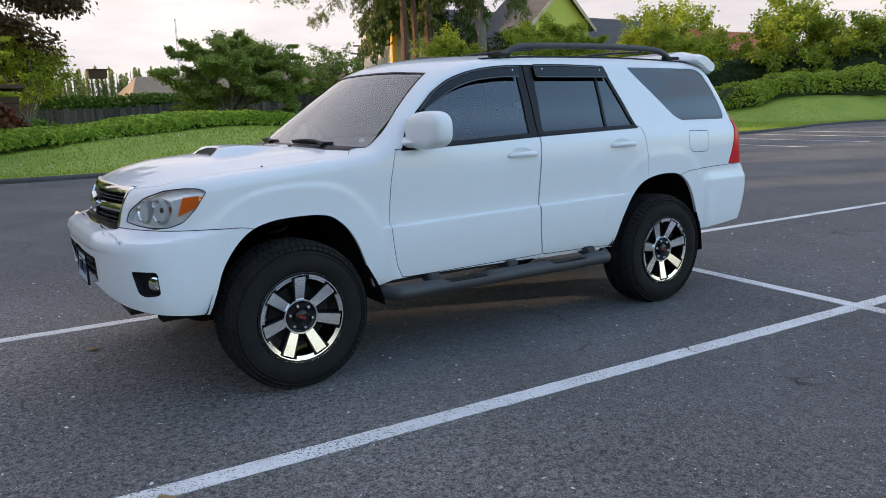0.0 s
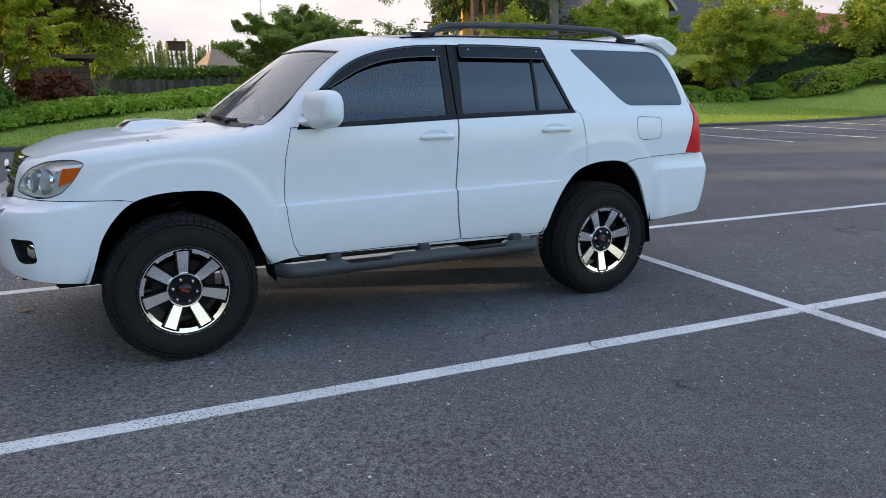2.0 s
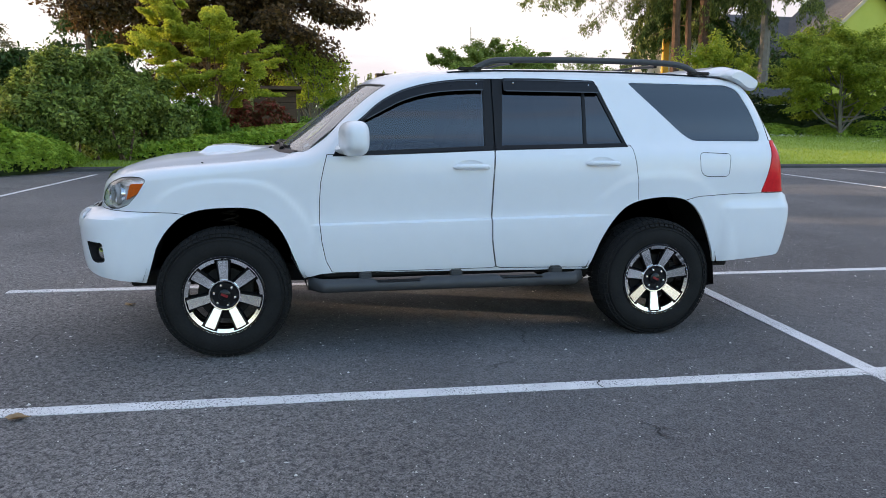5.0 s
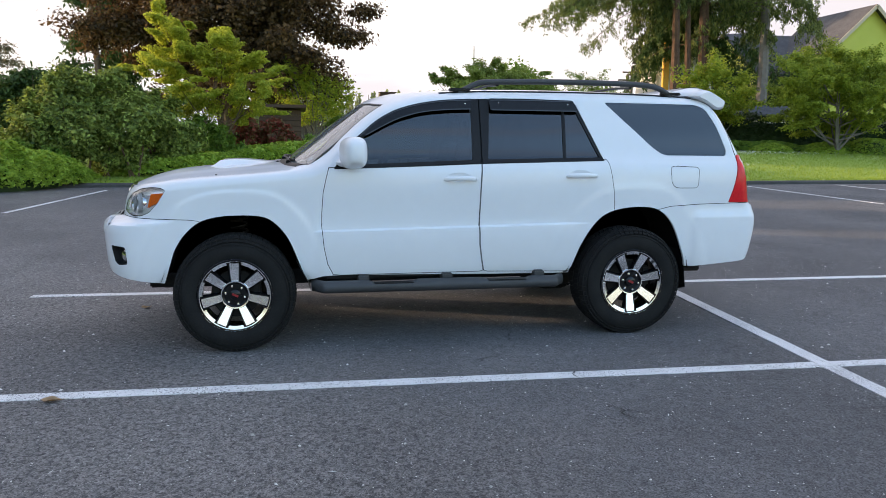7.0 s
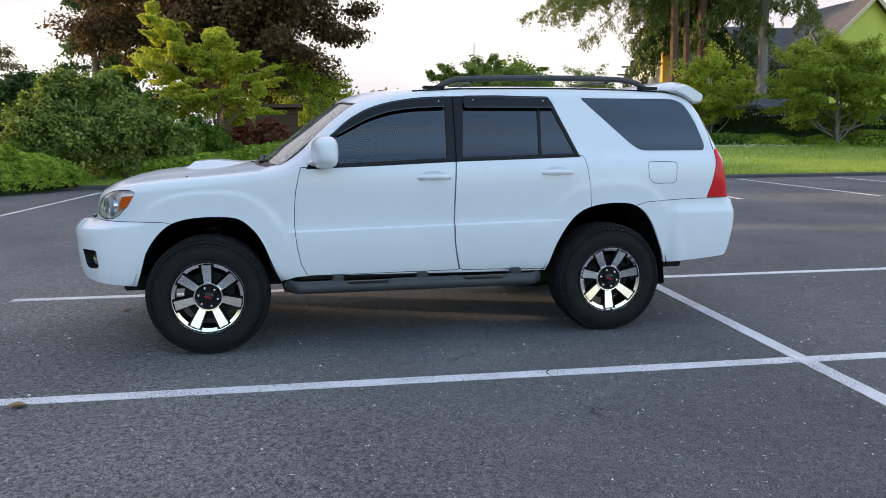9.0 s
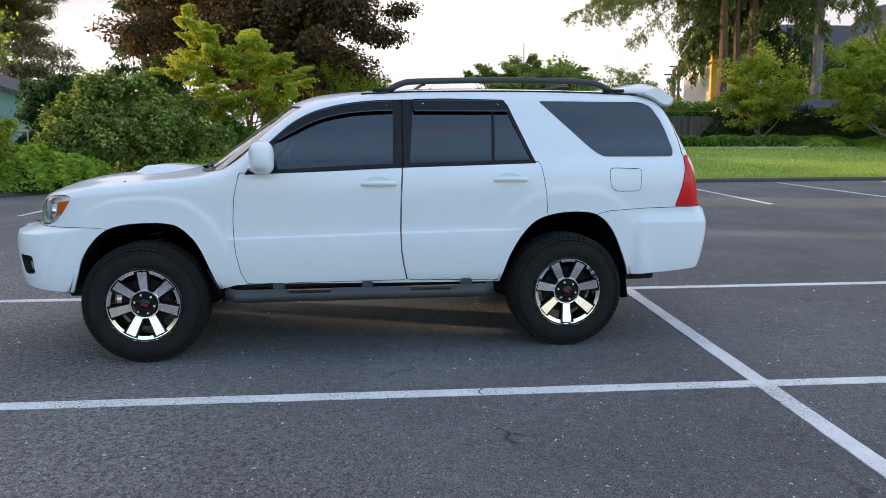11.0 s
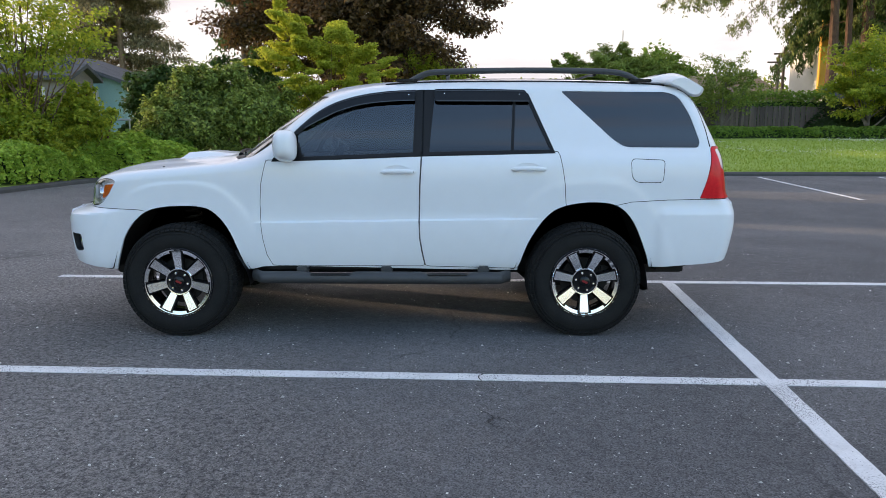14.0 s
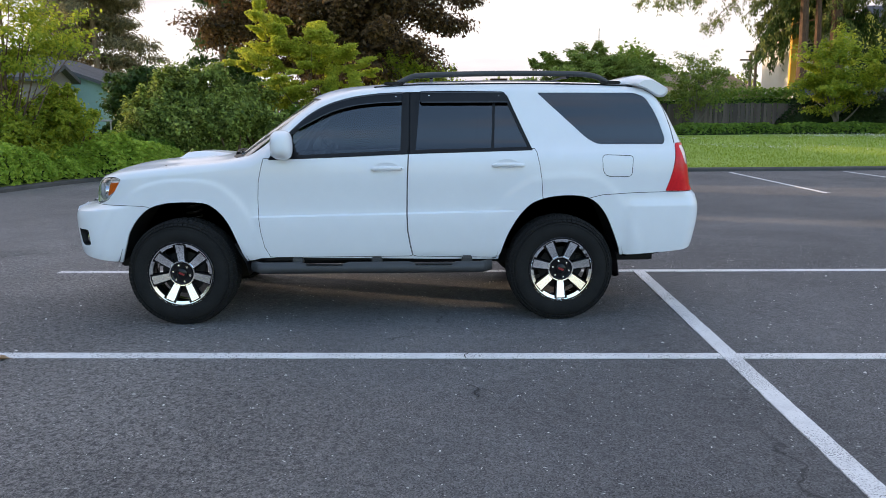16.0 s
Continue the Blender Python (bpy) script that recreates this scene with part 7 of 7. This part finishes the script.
conifer("spruce", "tall spruce with drooping boughs", 26.8, 45.5, 24.0, 11.0, 0.44, LEAF_NEEDLE, 0.20, 320000, 0.40, 0.36, 15, 180, bark=BARK3)
conifer("spruce", "tall spruce with drooping boughs", 29.6, 46.5, 26.0, 6.5, 0.40, LEAF_NEEDLE, 0.24, 90000, 0.50, 0.62, 16, 84, bark=BARK3)
conifer("spruce", "tall spruce with a bare grey trunk", 34.1, 45.5, 25.0, 6.5, 0.40, LEAF_NEEDLE, 0.24, 60000, 0.46, 0.62, 17, 60, bark=BARK2)
conifer("spruce", "tall spruce with dark drooping boughs", 31.2, 49.0, 25.0, 6.0, 0.32, LEAF_LAUREL, 0.26, 70000, 0.45, 0.65, 18, 70)
conifer("spruce", "slim spruce trunk among the boughs", 28.2, 46.2, 22.0, 4.5, 0.34, LEAF_NEEDLE, 0.28, 14000, 0.30, 0.6, 19, 30, bark=BARK3)
conifer("pine", "open-branched pine behind the teal house", -47.5, 107.0, 36.0, 11.5, 0.14, LEAF_PINE, 0.50, 130000, 0.6, 0.16, 20, 170, 0.6)
conifer("pine", "bluish conifer beside the purple maple", -13.2, 46.0, 15.0, 3.4, 0.12, LEAF_LAUREL, 0.34, 22000, 0.28, 0.2, 21, 46, 0.2)
broadleaf("laburnum", "sunlit lime tree under the purple maple", 0.4, 38.5, (-0.4, 38.0, 3.7, 2.6, 1.5, 1.4), LEAF_LIME, 0.18, 9000, trunk_r=0.12, clump=0.7, seed=24)

# woods beyond the gardens; those at x -28 and -30 are unseen, sized for sun
for i, (x, y, rx, rz, zc, mat_) in enumerate([(-28, 33, 5.0, 2.4, 3.8, LEAF_LAUREL), (22.0, 68, 5.0, 1.6, 3.2, LEAF_GREEN), (-30, 22, 5, 1.6, 2.3, LEAF_GREEN),
                                            (19.2, 60, 3.0, 2.2, 5.4, LEAF_GREEN), (44.0, 62, 6.0, 4.0, 6.0, LEAF_DARK), (72.0, 12, 6.0, 4.5, 6.5, LEAF_FAR), (66, 52, 5, 3.6, 9.0, LEAF_LIME), (86, 34, 8, 5, 7, LEAF_FAR), (29.0, 68, 6, 2.6, 4.0, LEAF_FAR), (-18, 60, 8, 2.2, 3.2, LEAF_DARK)]):
    broadleaf("woodland_tree", "distant leafy tree beyond the gardens", x, y, (x, y, zc, rx, rx * 0.7, rz), mat_, 0.42, 7000, trunk_r=0.3, clump=1.3, seed=40 + i, limbs=8)


def grass():
    """Tufts on the lawn, and white clover heads."""
    n = 70000
    x = RNG.uniform(-8, 46, n)
    d = RNG.uniform(0, 1, n) ** 1.5 * 15
    y = edge_y(np.clip(x, -6.2, 70)) + 0.15 + d
    b = beyond(x, y)
    ok = (b > 0.15) & (y < 33)
    x, y = x[ok], y[ok]
    P = np.stack([x, y, height(x, y) + 0.035], -1)
    n = len(P)
    a = RNG.uniform(0, 2 * math.pi, n)
    w = RNG.uniform(0.008, 0.022, n)
    h = RNG.uniform(0.012, 0.034, n)
    lean = RNG.normal(0, 0.02, (n, 2))
    d = np.stack([np.cos(a) * w, np.sin(a) * w, np.zeros(n)], -1)
    tip = P + np.stack([lean[:, 0], lean[:, 1], h], -1)
    V = np.stack([P - d - (0, 0, 0.04), P + d - (0, 0, 0.04), tip + d * 0.25, tip - d * 0.25], 1).reshape(-1, 3)
    me = mesh_from("grass", V, np.arange(4 * n).reshape(-1, 4).tolist(), GRASSBLADE, 0)
    tagged(part("grass", me, None), "short mown grass blades on the lawn", "grass", kind="stuff")
    spots = [(14.5, 24.0, 3.6, 1.3, 320), (22.5, 29.9, 4.6, 1.2, 900), (12.8, 28.0, 1.3, 0.4, 60), (1.5, 17.4, 4.0, 0.7, 160), (2.0, 22.0, 3.0, 0.7, 80), (29.0, 26.0, 4.0, 1.0, 160), (-4.2, 18.2, 1.2, 0.5, 30)]
    Q = []
    for cx, cy, rx, ry, k in spots:
        q = RNG.normal(size=(k, 2)) * (rx * 0.6, ry * 0.6) + (cx, cy)
        Q.append(q)
    Q = np.concatenate(Q)
    Q = Q[beyond(Q[:, 0], Q[:, 1]) > 0.3]
    P = np.stack([Q[:, 0], Q[:, 1], height(Q[:, 0], Q[:, 1]) + 0.09], -1)
    me = leaf_mesh("clover", P, 0.046, FLOWER, 1.0, 1.0)
    tagged(part("clover", me, None), "white clover heads scattered in the lawn", "clover", kind="stuff")


grass()

# ---- fence, buildings and far things ----
WOOD = material("weathered_wood", (0.048, 0.038, 0.035), (0.190, 0.150, 0.132), rough=0.9, scale=2, fine=30, random_mix=0.5, bump=0.5, bump_scale=30)
SHINGLE_G = material("grey_shingle", (0.055, 0.054, 0.058), (0.10, 0.098, 0.102), rough=0.9, scale=1.2, fine=9, bump=0.8, bump_scale=7, dist=0.05)
SHINGLE_T = material("tan_shingle", (0.26, 0.19, 0.13), (0.36, 0.27, 0.19), rough=0.9, scale=1.2, fine=9, bump=0.8, bump_scale=7, dist=0.05)
ROOF_RED = material("red_roof", (0.42, 0.085, 0.05), (0.52, 0.12, 0.07), rough=0.75, scale=0.8, fine=8)
WALL_LIME = material("yellow_green_siding", (0.48, 0.50, 0.075), (0.54, 0.55, 0.10), rough=0.7, scale=1, fine=14)
WALL_TEAL = material("teal_siding", (0.22, 0.36, 0.34), (0.27, 0.42, 0.39), rough=0.7, scale=1, fine=14)
WALL_CREAM = material("cream_wall", (0.62, 0.58, 0.50), (0.70, 0.66, 0.58), rough=0.75, scale=1, fine=10)
WALL_TAUPE = material("taupe_siding", (0.19, 0.155, 0.14), (0.25, 0.21, 0.19), rough=0.8, scale=1, fine=14)
WALL_BROWN = material("brown_siding", (0.055, 0.030, 0.018), (0.10, 0.055, 0.032), rough=0.85, scale=1, fine=14)
TRIMW = material("tan_trim", (0.50, 0.40, 0.28), (0.58, 0.47, 0.34), rough=0.7)
YELLOW = material("bright_yellow", (0.75, 0.36, 0.03), (0.82, 0.44, 0.05), rough=0.6)
PANE = material("dark_pane", (0.03, 0.035, 0.04), (0.05, 0.055, 0.06), rough=0.1)
METAL = material("galvanised", (0.35, 0.35, 0.35), (0.45, 0.45, 0.45), rough=0.5, metal=0.7)
rnd = random.Random(3)


def wooden_fence():
    f = thing("fence", "weathered dark wooden board fence behind the ivy", "fence")
    plank = bmesh.new()
    box(plank, (0, 0, 0.5), (1, 1, 1), None, 0.0)
    me = bpy.data.meshes.new("board")
    plank.to_mesh(me)
    plank.free()
    me.materials.append(WOOD)
    x = -1.0
    while x < 22.5:
        w = rnd.uniform(0.13, 0.17)
        g = float(height(x, 36.0)) - 0.50 * float(1 - sstep((x - 3.0) / 10.0))
        ob = new("board", me)
        ob.parent = f
        ob.matrix_basis = Matrix.Translation((x, 36.0 + rnd.uniform(-0.012, 0.012), g - 0.05)) @ Matrix.Rotation(rnd.uniform(-0.012, 0.012), 4, "Y") @ Matrix.Diagonal((w - 0.02, 0.025, 1.64 + rnd.uniform(-0.05, 0.05), 1))
        x += w
    for z in (0.35, 1.25):
        bm = bmesh.new()
        tube(bm, [(x, 36.05, float(height(x, 36.0)) - 0.50 * float(1 - sstep((x - 3.0) / 10.0)) + z) for x in np.linspace(-1.0, 22.5, 12)], 0.05, 6)
        part("rail", bm, WOOD, f)
    return f


def gable_house(name, label, x0, x1, y0, y1, z0, eave, ridge, wall, roofm, along="x", overhang=0.5, windows=(), trim=None, hip=0.0):
    """A house with walls, a pitched roof and windows. windows: (side, along, z, w, h)."""
    h = thing(name, label, "house")
    bm = bmesh.new()
    if along == "x":
        ym = (y0 + y1) / 2
        ends = [(y0, z0), (y1, z0), (y1, eave), (ym, eave if hip else ridge - 0.1), (y0, eave)]
        a = [bm.verts.new((x0, y, z)) for y, z in ends]
        b = [bm.verts.new((x1, y, z)) for y, z in ends]
    else:
        xm = (x0 + x1) / 2
        ends = [(x0, z0), (x1, z0), (x1, eave), (xm, ridge - 0.1), (x0, eave)]
        a = [bm.verts.new((x, y0, z)) for x, z in ends]
        b = [bm.verts.new((x, y1, z)) for x, z in ends]
    bm.faces.new(a)
    bm.faces.new(b[::-1])
    for i in range(5):
        bm.faces.new((a[i], b[i], b[(i + 1) % 5], a[(i + 1) % 5]))
    part("wall", bm, wall, h, smooth=0)
    o = overhang
    for s in (0, 1):
        bm = bmesh.new()
        if along == "x":
            ym, ye = (y0 + y1) / 2, (y0 - o if s == 0 else y1 + o)
            k = (ridge - eave) / (ym - y0)
            q = [(x0 - o + hip, ym, ridge), (x1 + o - hip, ym, ridge), (x1 + o, ye, eave - k * o), (x0 - o, ye, eave - k * o)]
        else:
            xm, xe = (x0 + x1) / 2, (x0 - o if s == 0 else x1 + o)
            k = (ridge - eave) / (xm - x0)
            q = [(xm, y0 - o, ridge), (xm, y1 + o, ridge), (xe, y1 + o, eave - k * o), (xe, y0 - o, eave - k * o)]
        t = [bm.verts.new(p) for p in q]
        u = [bm.verts.new((p[0], p[1], p[2] - 0.18)) for p in q]
        bm.faces.new(t)
        bm.faces.new(u[::-1])
        for i in range(4):
            bm.faces.new((t[i], u[i], u[(i + 1) % 4], t[(i + 1) % 4]))
        part("roof", bm, roofm, h, smooth=0)
        if trim and along != "x":
            bm = bmesh.new()
            e = Vector(q[3]) - Vector(q[0])
            mid = (Vector(q[0]) + Vector(q[3])) / 2
            ang = math.atan2(-e.z, e.x)
            box(bm, (mid.x, y0 - o - 0.03, mid.z - 0.16), (e.length, 0.06, 0.34), Matrix.Rotation(ang, 3, "Y"))
            part("bargeboard", bm, trim, h, smooth=0)
    if hip:
        for xe, xr in ((x0 - o, x0 - o + hip), (x1 + o, x1 + o - hip)):
            ym, k = (y0 + y1) / 2, (ridge - eave) / ((y1 - y0) / 2)
            bm = bmesh.new()
            t = [bm.verts.new(p) for p in ((xr, ym, ridge), (xe, y0 - o, eave - k * o), (xe, y1 + o, eave - k * o))]
            u = [bm.verts.new((v.co.x, v.co.y, v.co.z - 0.18)) for v in t]
            bm.faces.new(t)
            bm.faces.new(u[::-1])
            for i in range(3):
                bm.faces.new((t[i], u[i], u[(i + 1) % 3], t[(i + 1) % 3]))
            part("roof", bm, roofm, h, smooth=0)
    for sd, p, z, w, hh in windows:
        wd = thing("window", "", "")
        wd.parent = h
        if sd == "front":
            c, fr, pn = (p, y0, z), (w + 0.24, 0.12, hh + 0.24), (w, 0.16, hh)
        else:
            c, fr, pn = ((x1 if sd == "right" else x0), p, z), (0.12, w + 0.24, hh + 0.24), (0.16, w, hh)
        bm = bmesh.new()
        box(bm, c, fr, None, 0.02)
        part("frame", bm, WALL_CREAM, wd, smooth=0)
        bm = bmesh.new()
        box(bm, c, pn)
        part("pane", bm, PANE, wd, smooth=0)
    return h


wooden_fence()
gable_house("house", "yellow-green gabled house with a grey roof", 44.5, 77.0, 61.0, 73.0, 0.5, 8.3, 12.6, WALL_LIME, SHINGLE_G, "x", 0.6, [("front", 62.0, 6.5, 1.4, 1.8), ("front", 68.0, 6.5, 1.4, 1.8)])
gable_house("house_gable", "yellow-green front gable with tan bargeboards", 49.5, 57.9, 57.5, 66.0, 0.5, 10.4, 14.3, WALL_LIME, SHINGLE_G, "y", 0.6, [("front", 53.1, 7.5, 1.6, 2.0)], TRIMW)
gable_house("house", "low house with a red roof", 64.0, 81.0, 45.0, 53.0, 0.5, 6.3, 9.2, WALL_CREAM, ROOF_RED, "x", 0.6, [("front", 70.0, 4.5, 1.5, 1.3)])
gable_house("house", "low house with a tan shingle roof beyond the hedge", 8.3, 19.5, 51.0, 58.5, 0.5, 3.0, 4.55, WALL_CREAM, SHINGLE_T, "x", 0.5, hip=1.3)
gable_house("house", "small house with a tan roof and pale walls", 19.0, 28.0, 54.5, 61.0, 0.5, 3.9, 5.6, WALL_CREAM, SHINGLE_T, "x", 0.5, [("front", 24.0, 3.0, 1.2, 1.0)], hip=1.6)
gable_house("house", "teal house with a grey shingle roof", -24.5, -15.6, 32.0, 39.0, 0.5, 3.75, 5.3, WALL_TEAL, SHINGLE_G, "y", 0.5, [("front", -17.5, 2.6, 0.9, 1.0)])
gable_house("garage", "low taupe garage beside the teal house", -22.0, -16.7, 28.6, 31.0, 0.5, 3.85, 4.35, WALL_TAUPE, SHINGLE_G, "x", 0.35, [("front", -18.4, 2.7, 0.9, 0.8)])
gable_house("garage", "pale garage wall behind the dark hedge", 25.0, 35.5, 41.0, 43.5, 0.5, 3.2, 3.9, WALL_CREAM, SHINGLE_G, "x", 0.3, [("front", 28.5, 2.2, 1.0, 0.9)])
gable_house("tall_house", "cream house wall among the spruces", 29.9, 34.0, 52.0, 58.0, 0.5, 8.6, 10.2, WALL_CREAM, SHINGLE_G, "x", 0.3, [("front", 30.9, 6.8, 0.7, 1.3)])


def small_buildings():
    s = thing("shed", "low brown wooden shed with a flat roof", "shed")
    g = 0.45
    for k in range(9):
        bm = bmesh.new()
        box(bm, (-1.5, 27.6, g + 0.06 + 0.235 * k + 0.08), (1.75, 1.9, 0.225), None, 0.012)
        part("board", bm, WALL_BROWN, s)
    bm = bmesh.new()
    box(bm, (-1.5, 27.5, g + 2.215), (2.2, 2.4, 0.14), Matrix.Rotation(radians(-2), 3, "X"), 0.02)
    part("roof", bm, WALL_BROWN, s)
    # tall plain upright in bright yellow-orange beside the cream house
    p = thing("yellow_post", "tall bright yellow upright beside the cream house", "post")
    bm = bmesh.new()
    box(bm, (28.65, 50.2, 4.7), (0.50, 0.30, 9.0), None, 0.03)
    part("post", bm, YELLOW, p)
    # box on a post beyond the fence
    u = thing("utility_box", "dark box on a tall post beyond the fence", "utility box")
    bm = bmesh.new()
    box(bm, (7.3, 60, 5.0), (1.35, 0.9, 0.62), None, 0.04)
    box(bm, (7.3, 60, 5.36), (1.5, 1.05, 0.08), None, 0.02)
    part("cabinet", bm, WALL_BROWN, u)
    bm = bmesh.new()
    tube(bm, [(7.3, 60, 0.8), (7.3, 60, 4.75)], 0.05, 8)
    part("post", bm, WOOD, u)
    for x, y, top_ in ((25.3, 50.0, 6.6), (26.6, 52.0, 7.4), (30.5, 58.5, 11.0)):
        q = thing("utility_pole", "plain wooden utility pole", "pole", group="utility poles")
        bm = bmesh.new()
        tube(bm, [(x, y, 0.7), (x + 0.03, y, top_)], [0.15, 0.10], 8)
        part("pole", bm, WOOD, q)
        bm = bmesh.new()
        box(bm, (x, y, top_ - 0.5), (1.6, 0.10, 0.12), None, 0.01)
        part("crossarm", bm, WOOD, q)
    m = thing("radio_mast", "thin distant radio mast", "mast")
    bm = bmesh.new()
    for k in range(3):
        a = 2 * math.pi * k / 3
        tube(bm, [(49.4 + 0.5 * math.cos(a), 200 + 0.5 * math.sin(a), 0.5), (49.4 + 0.12 * math.cos(a), 200 + 0.12 * math.sin(a), 27.0)], 0.05, 5)
    for i in range(26):
        z = 1 + i
        tube(bm, [(48.95 + 0.014 * i, 200, z), (49.85 - 0.014 * i, 200, z + 1)], 0.03, 4)
    part("lattice", bm, METAL, m)
    r = thing("garden_rail", "grey metal rail of a garden gate", "rail")
    bm = bmesh.new()
    tube(bm, [(-11.2, 17.3, 1.62), (-9.25, 17.3, 1.64)], 0.03, 8)
    part("top_rail", bm, METAL, r)
    for x in (-11.1, -9.3):
        bm = bmesh.new()
        tube(bm, [(x, 17.3, 0.1), (x, 17.3, 1.63)], 0.03, 8)
        part("post", bm, METAL, r)


small_buildings()
DRY = material("dry_leaf", (0.42, 0.27, 0.14), (0.55, 0.40, 0.24), rough=0.8)
STONE = material("pale_chip", (0.30, 0.29, 0.27), (0.84, 0.82, 0.78), rough=0.9, random_mix=0.6, island=True)


def litter():
    for x, y, r, s in ((-2.30, -1.72, 0.4, 0.055), (-2.22, 0.49, 1.2, 0.05)):
        t = thing("dry_leaf", "curled dry brown leaf on the asphalt", "leaf", group="fallen leaves")
        bm = bmesh.new()
        rim = []
        n = 14
        for k in range(n):
            a = 2 * math.pi * k / n
            q = s * (0.55 + 0.45 * abs(math.cos(2.5 * a)))
            rim.append(bm.verts.new((x + q * math.cos(a + r), y + q * 0.7 * math.sin(a + r), 0.008 + 0.02 * abs(math.sin(a)) * (s / 0.07))))
        c = bm.verts.new((x, y, 0.006))
        for k in range(n):
            bm.faces.new((c, rim[k], rim[(k + 1) % n]))
        bmesh.ops.solidify(bm, geom=bm.faces[:], thickness=0.0015)
        part("blade", bm, DRY, t)
        bm = bmesh.new()
        tube(bm, [(x, y, 0.008), (x + s * 1.1 * math.cos(r), y + s * 1.1 * math.sin(r), 0.006)], 0.0018, 5)
        part("stalk", bm, DRY, t)
    V, F = [], []
    for k in range(7600):
        x, y = rnd.uniform(-5, 6.5), rnd.uniform(-5.8, 3)
        s = rnd.uniform(0.0018, 0.0046)
        long = 1.3
        pick = rnd.random()
        if pick < 0.12:
            long, s = rnd.uniform(3, 6), s * 0.8      # bits of straw
        elif pick < 0.15:
            s *= 2.4
        a = rnd.uniform(0, 6.28)
        c, d = math.cos(a), math.sin(a)
        b = len(V)
        for u, v in ((long, 0), (0, 1), (-long, 0), (0, -1)):
            V.append((x + s * (u * c - v * d), y + s * (u * d + v * c), 0.001))
        V.append((x, y, s * 0.9 + 0.001))
        F += [(b + i, b + (i + 1) % 4, b + 4) for i in range(4)]
    tagged(part("grit", mesh_from("grit", V, F, STONE, 0), None), "pale grit scattered on the asphalt", "grit", kind="stuff")


litter()


def crack(path, width):
    """A thin dark break in the paint and asphalt, forked and uneven."""
    V, F = [], []
    P = spline(path, 6)
    for i, (x, y) in enumerate(P):
        a, b = Vector(P[max(i - 1, 0)]), Vector(P[min(i + 1, len(P) - 1)])
        d = (b - a).normalized()
        w = width * (0.35 + 0.65 * math.sin(math.pi * i / (len(P) - 1))) * rnd.uniform(0.6, 1.3)
        jx, jy = rnd.uniform(-0.003, 0.003), rnd.uniform(-0.003, 0.003)
        V += [(x - d.y * w + jx, y + d.x * w + jy, 0.0062), (x + d.y * w + jx, y - d.x * w + jy, 0.0062)]
    F = [(2 * i, 2 * i + 1, 2 * i + 3, 2 * i + 2) for i in range(len(P) - 1)]
    ob = part("crack", mesh_from("crack", V, F, TAR, 0), None)
    tagged(ob, "short dark crack in the parking lot's asphalt", "crack", "cracks", "structure")


TAR = material("crack_tar", (0.014, 0.014, 0.015), (0.03, 0.03, 0.032), rough=0.7, fine=90)
crack([(0.61, -1.68), (0.655, -1.74), (0.625, -1.79), (0.64, -1.87)], 0.0040)
crack([(0.61, -2.30), (0.67, -2.39), (0.64, -2.45), (0.69, -2.52)], 0.0050)
crack([(0.66, -2.38), (0.72, -2.41), (0.75, -2.47)], 0.0030)
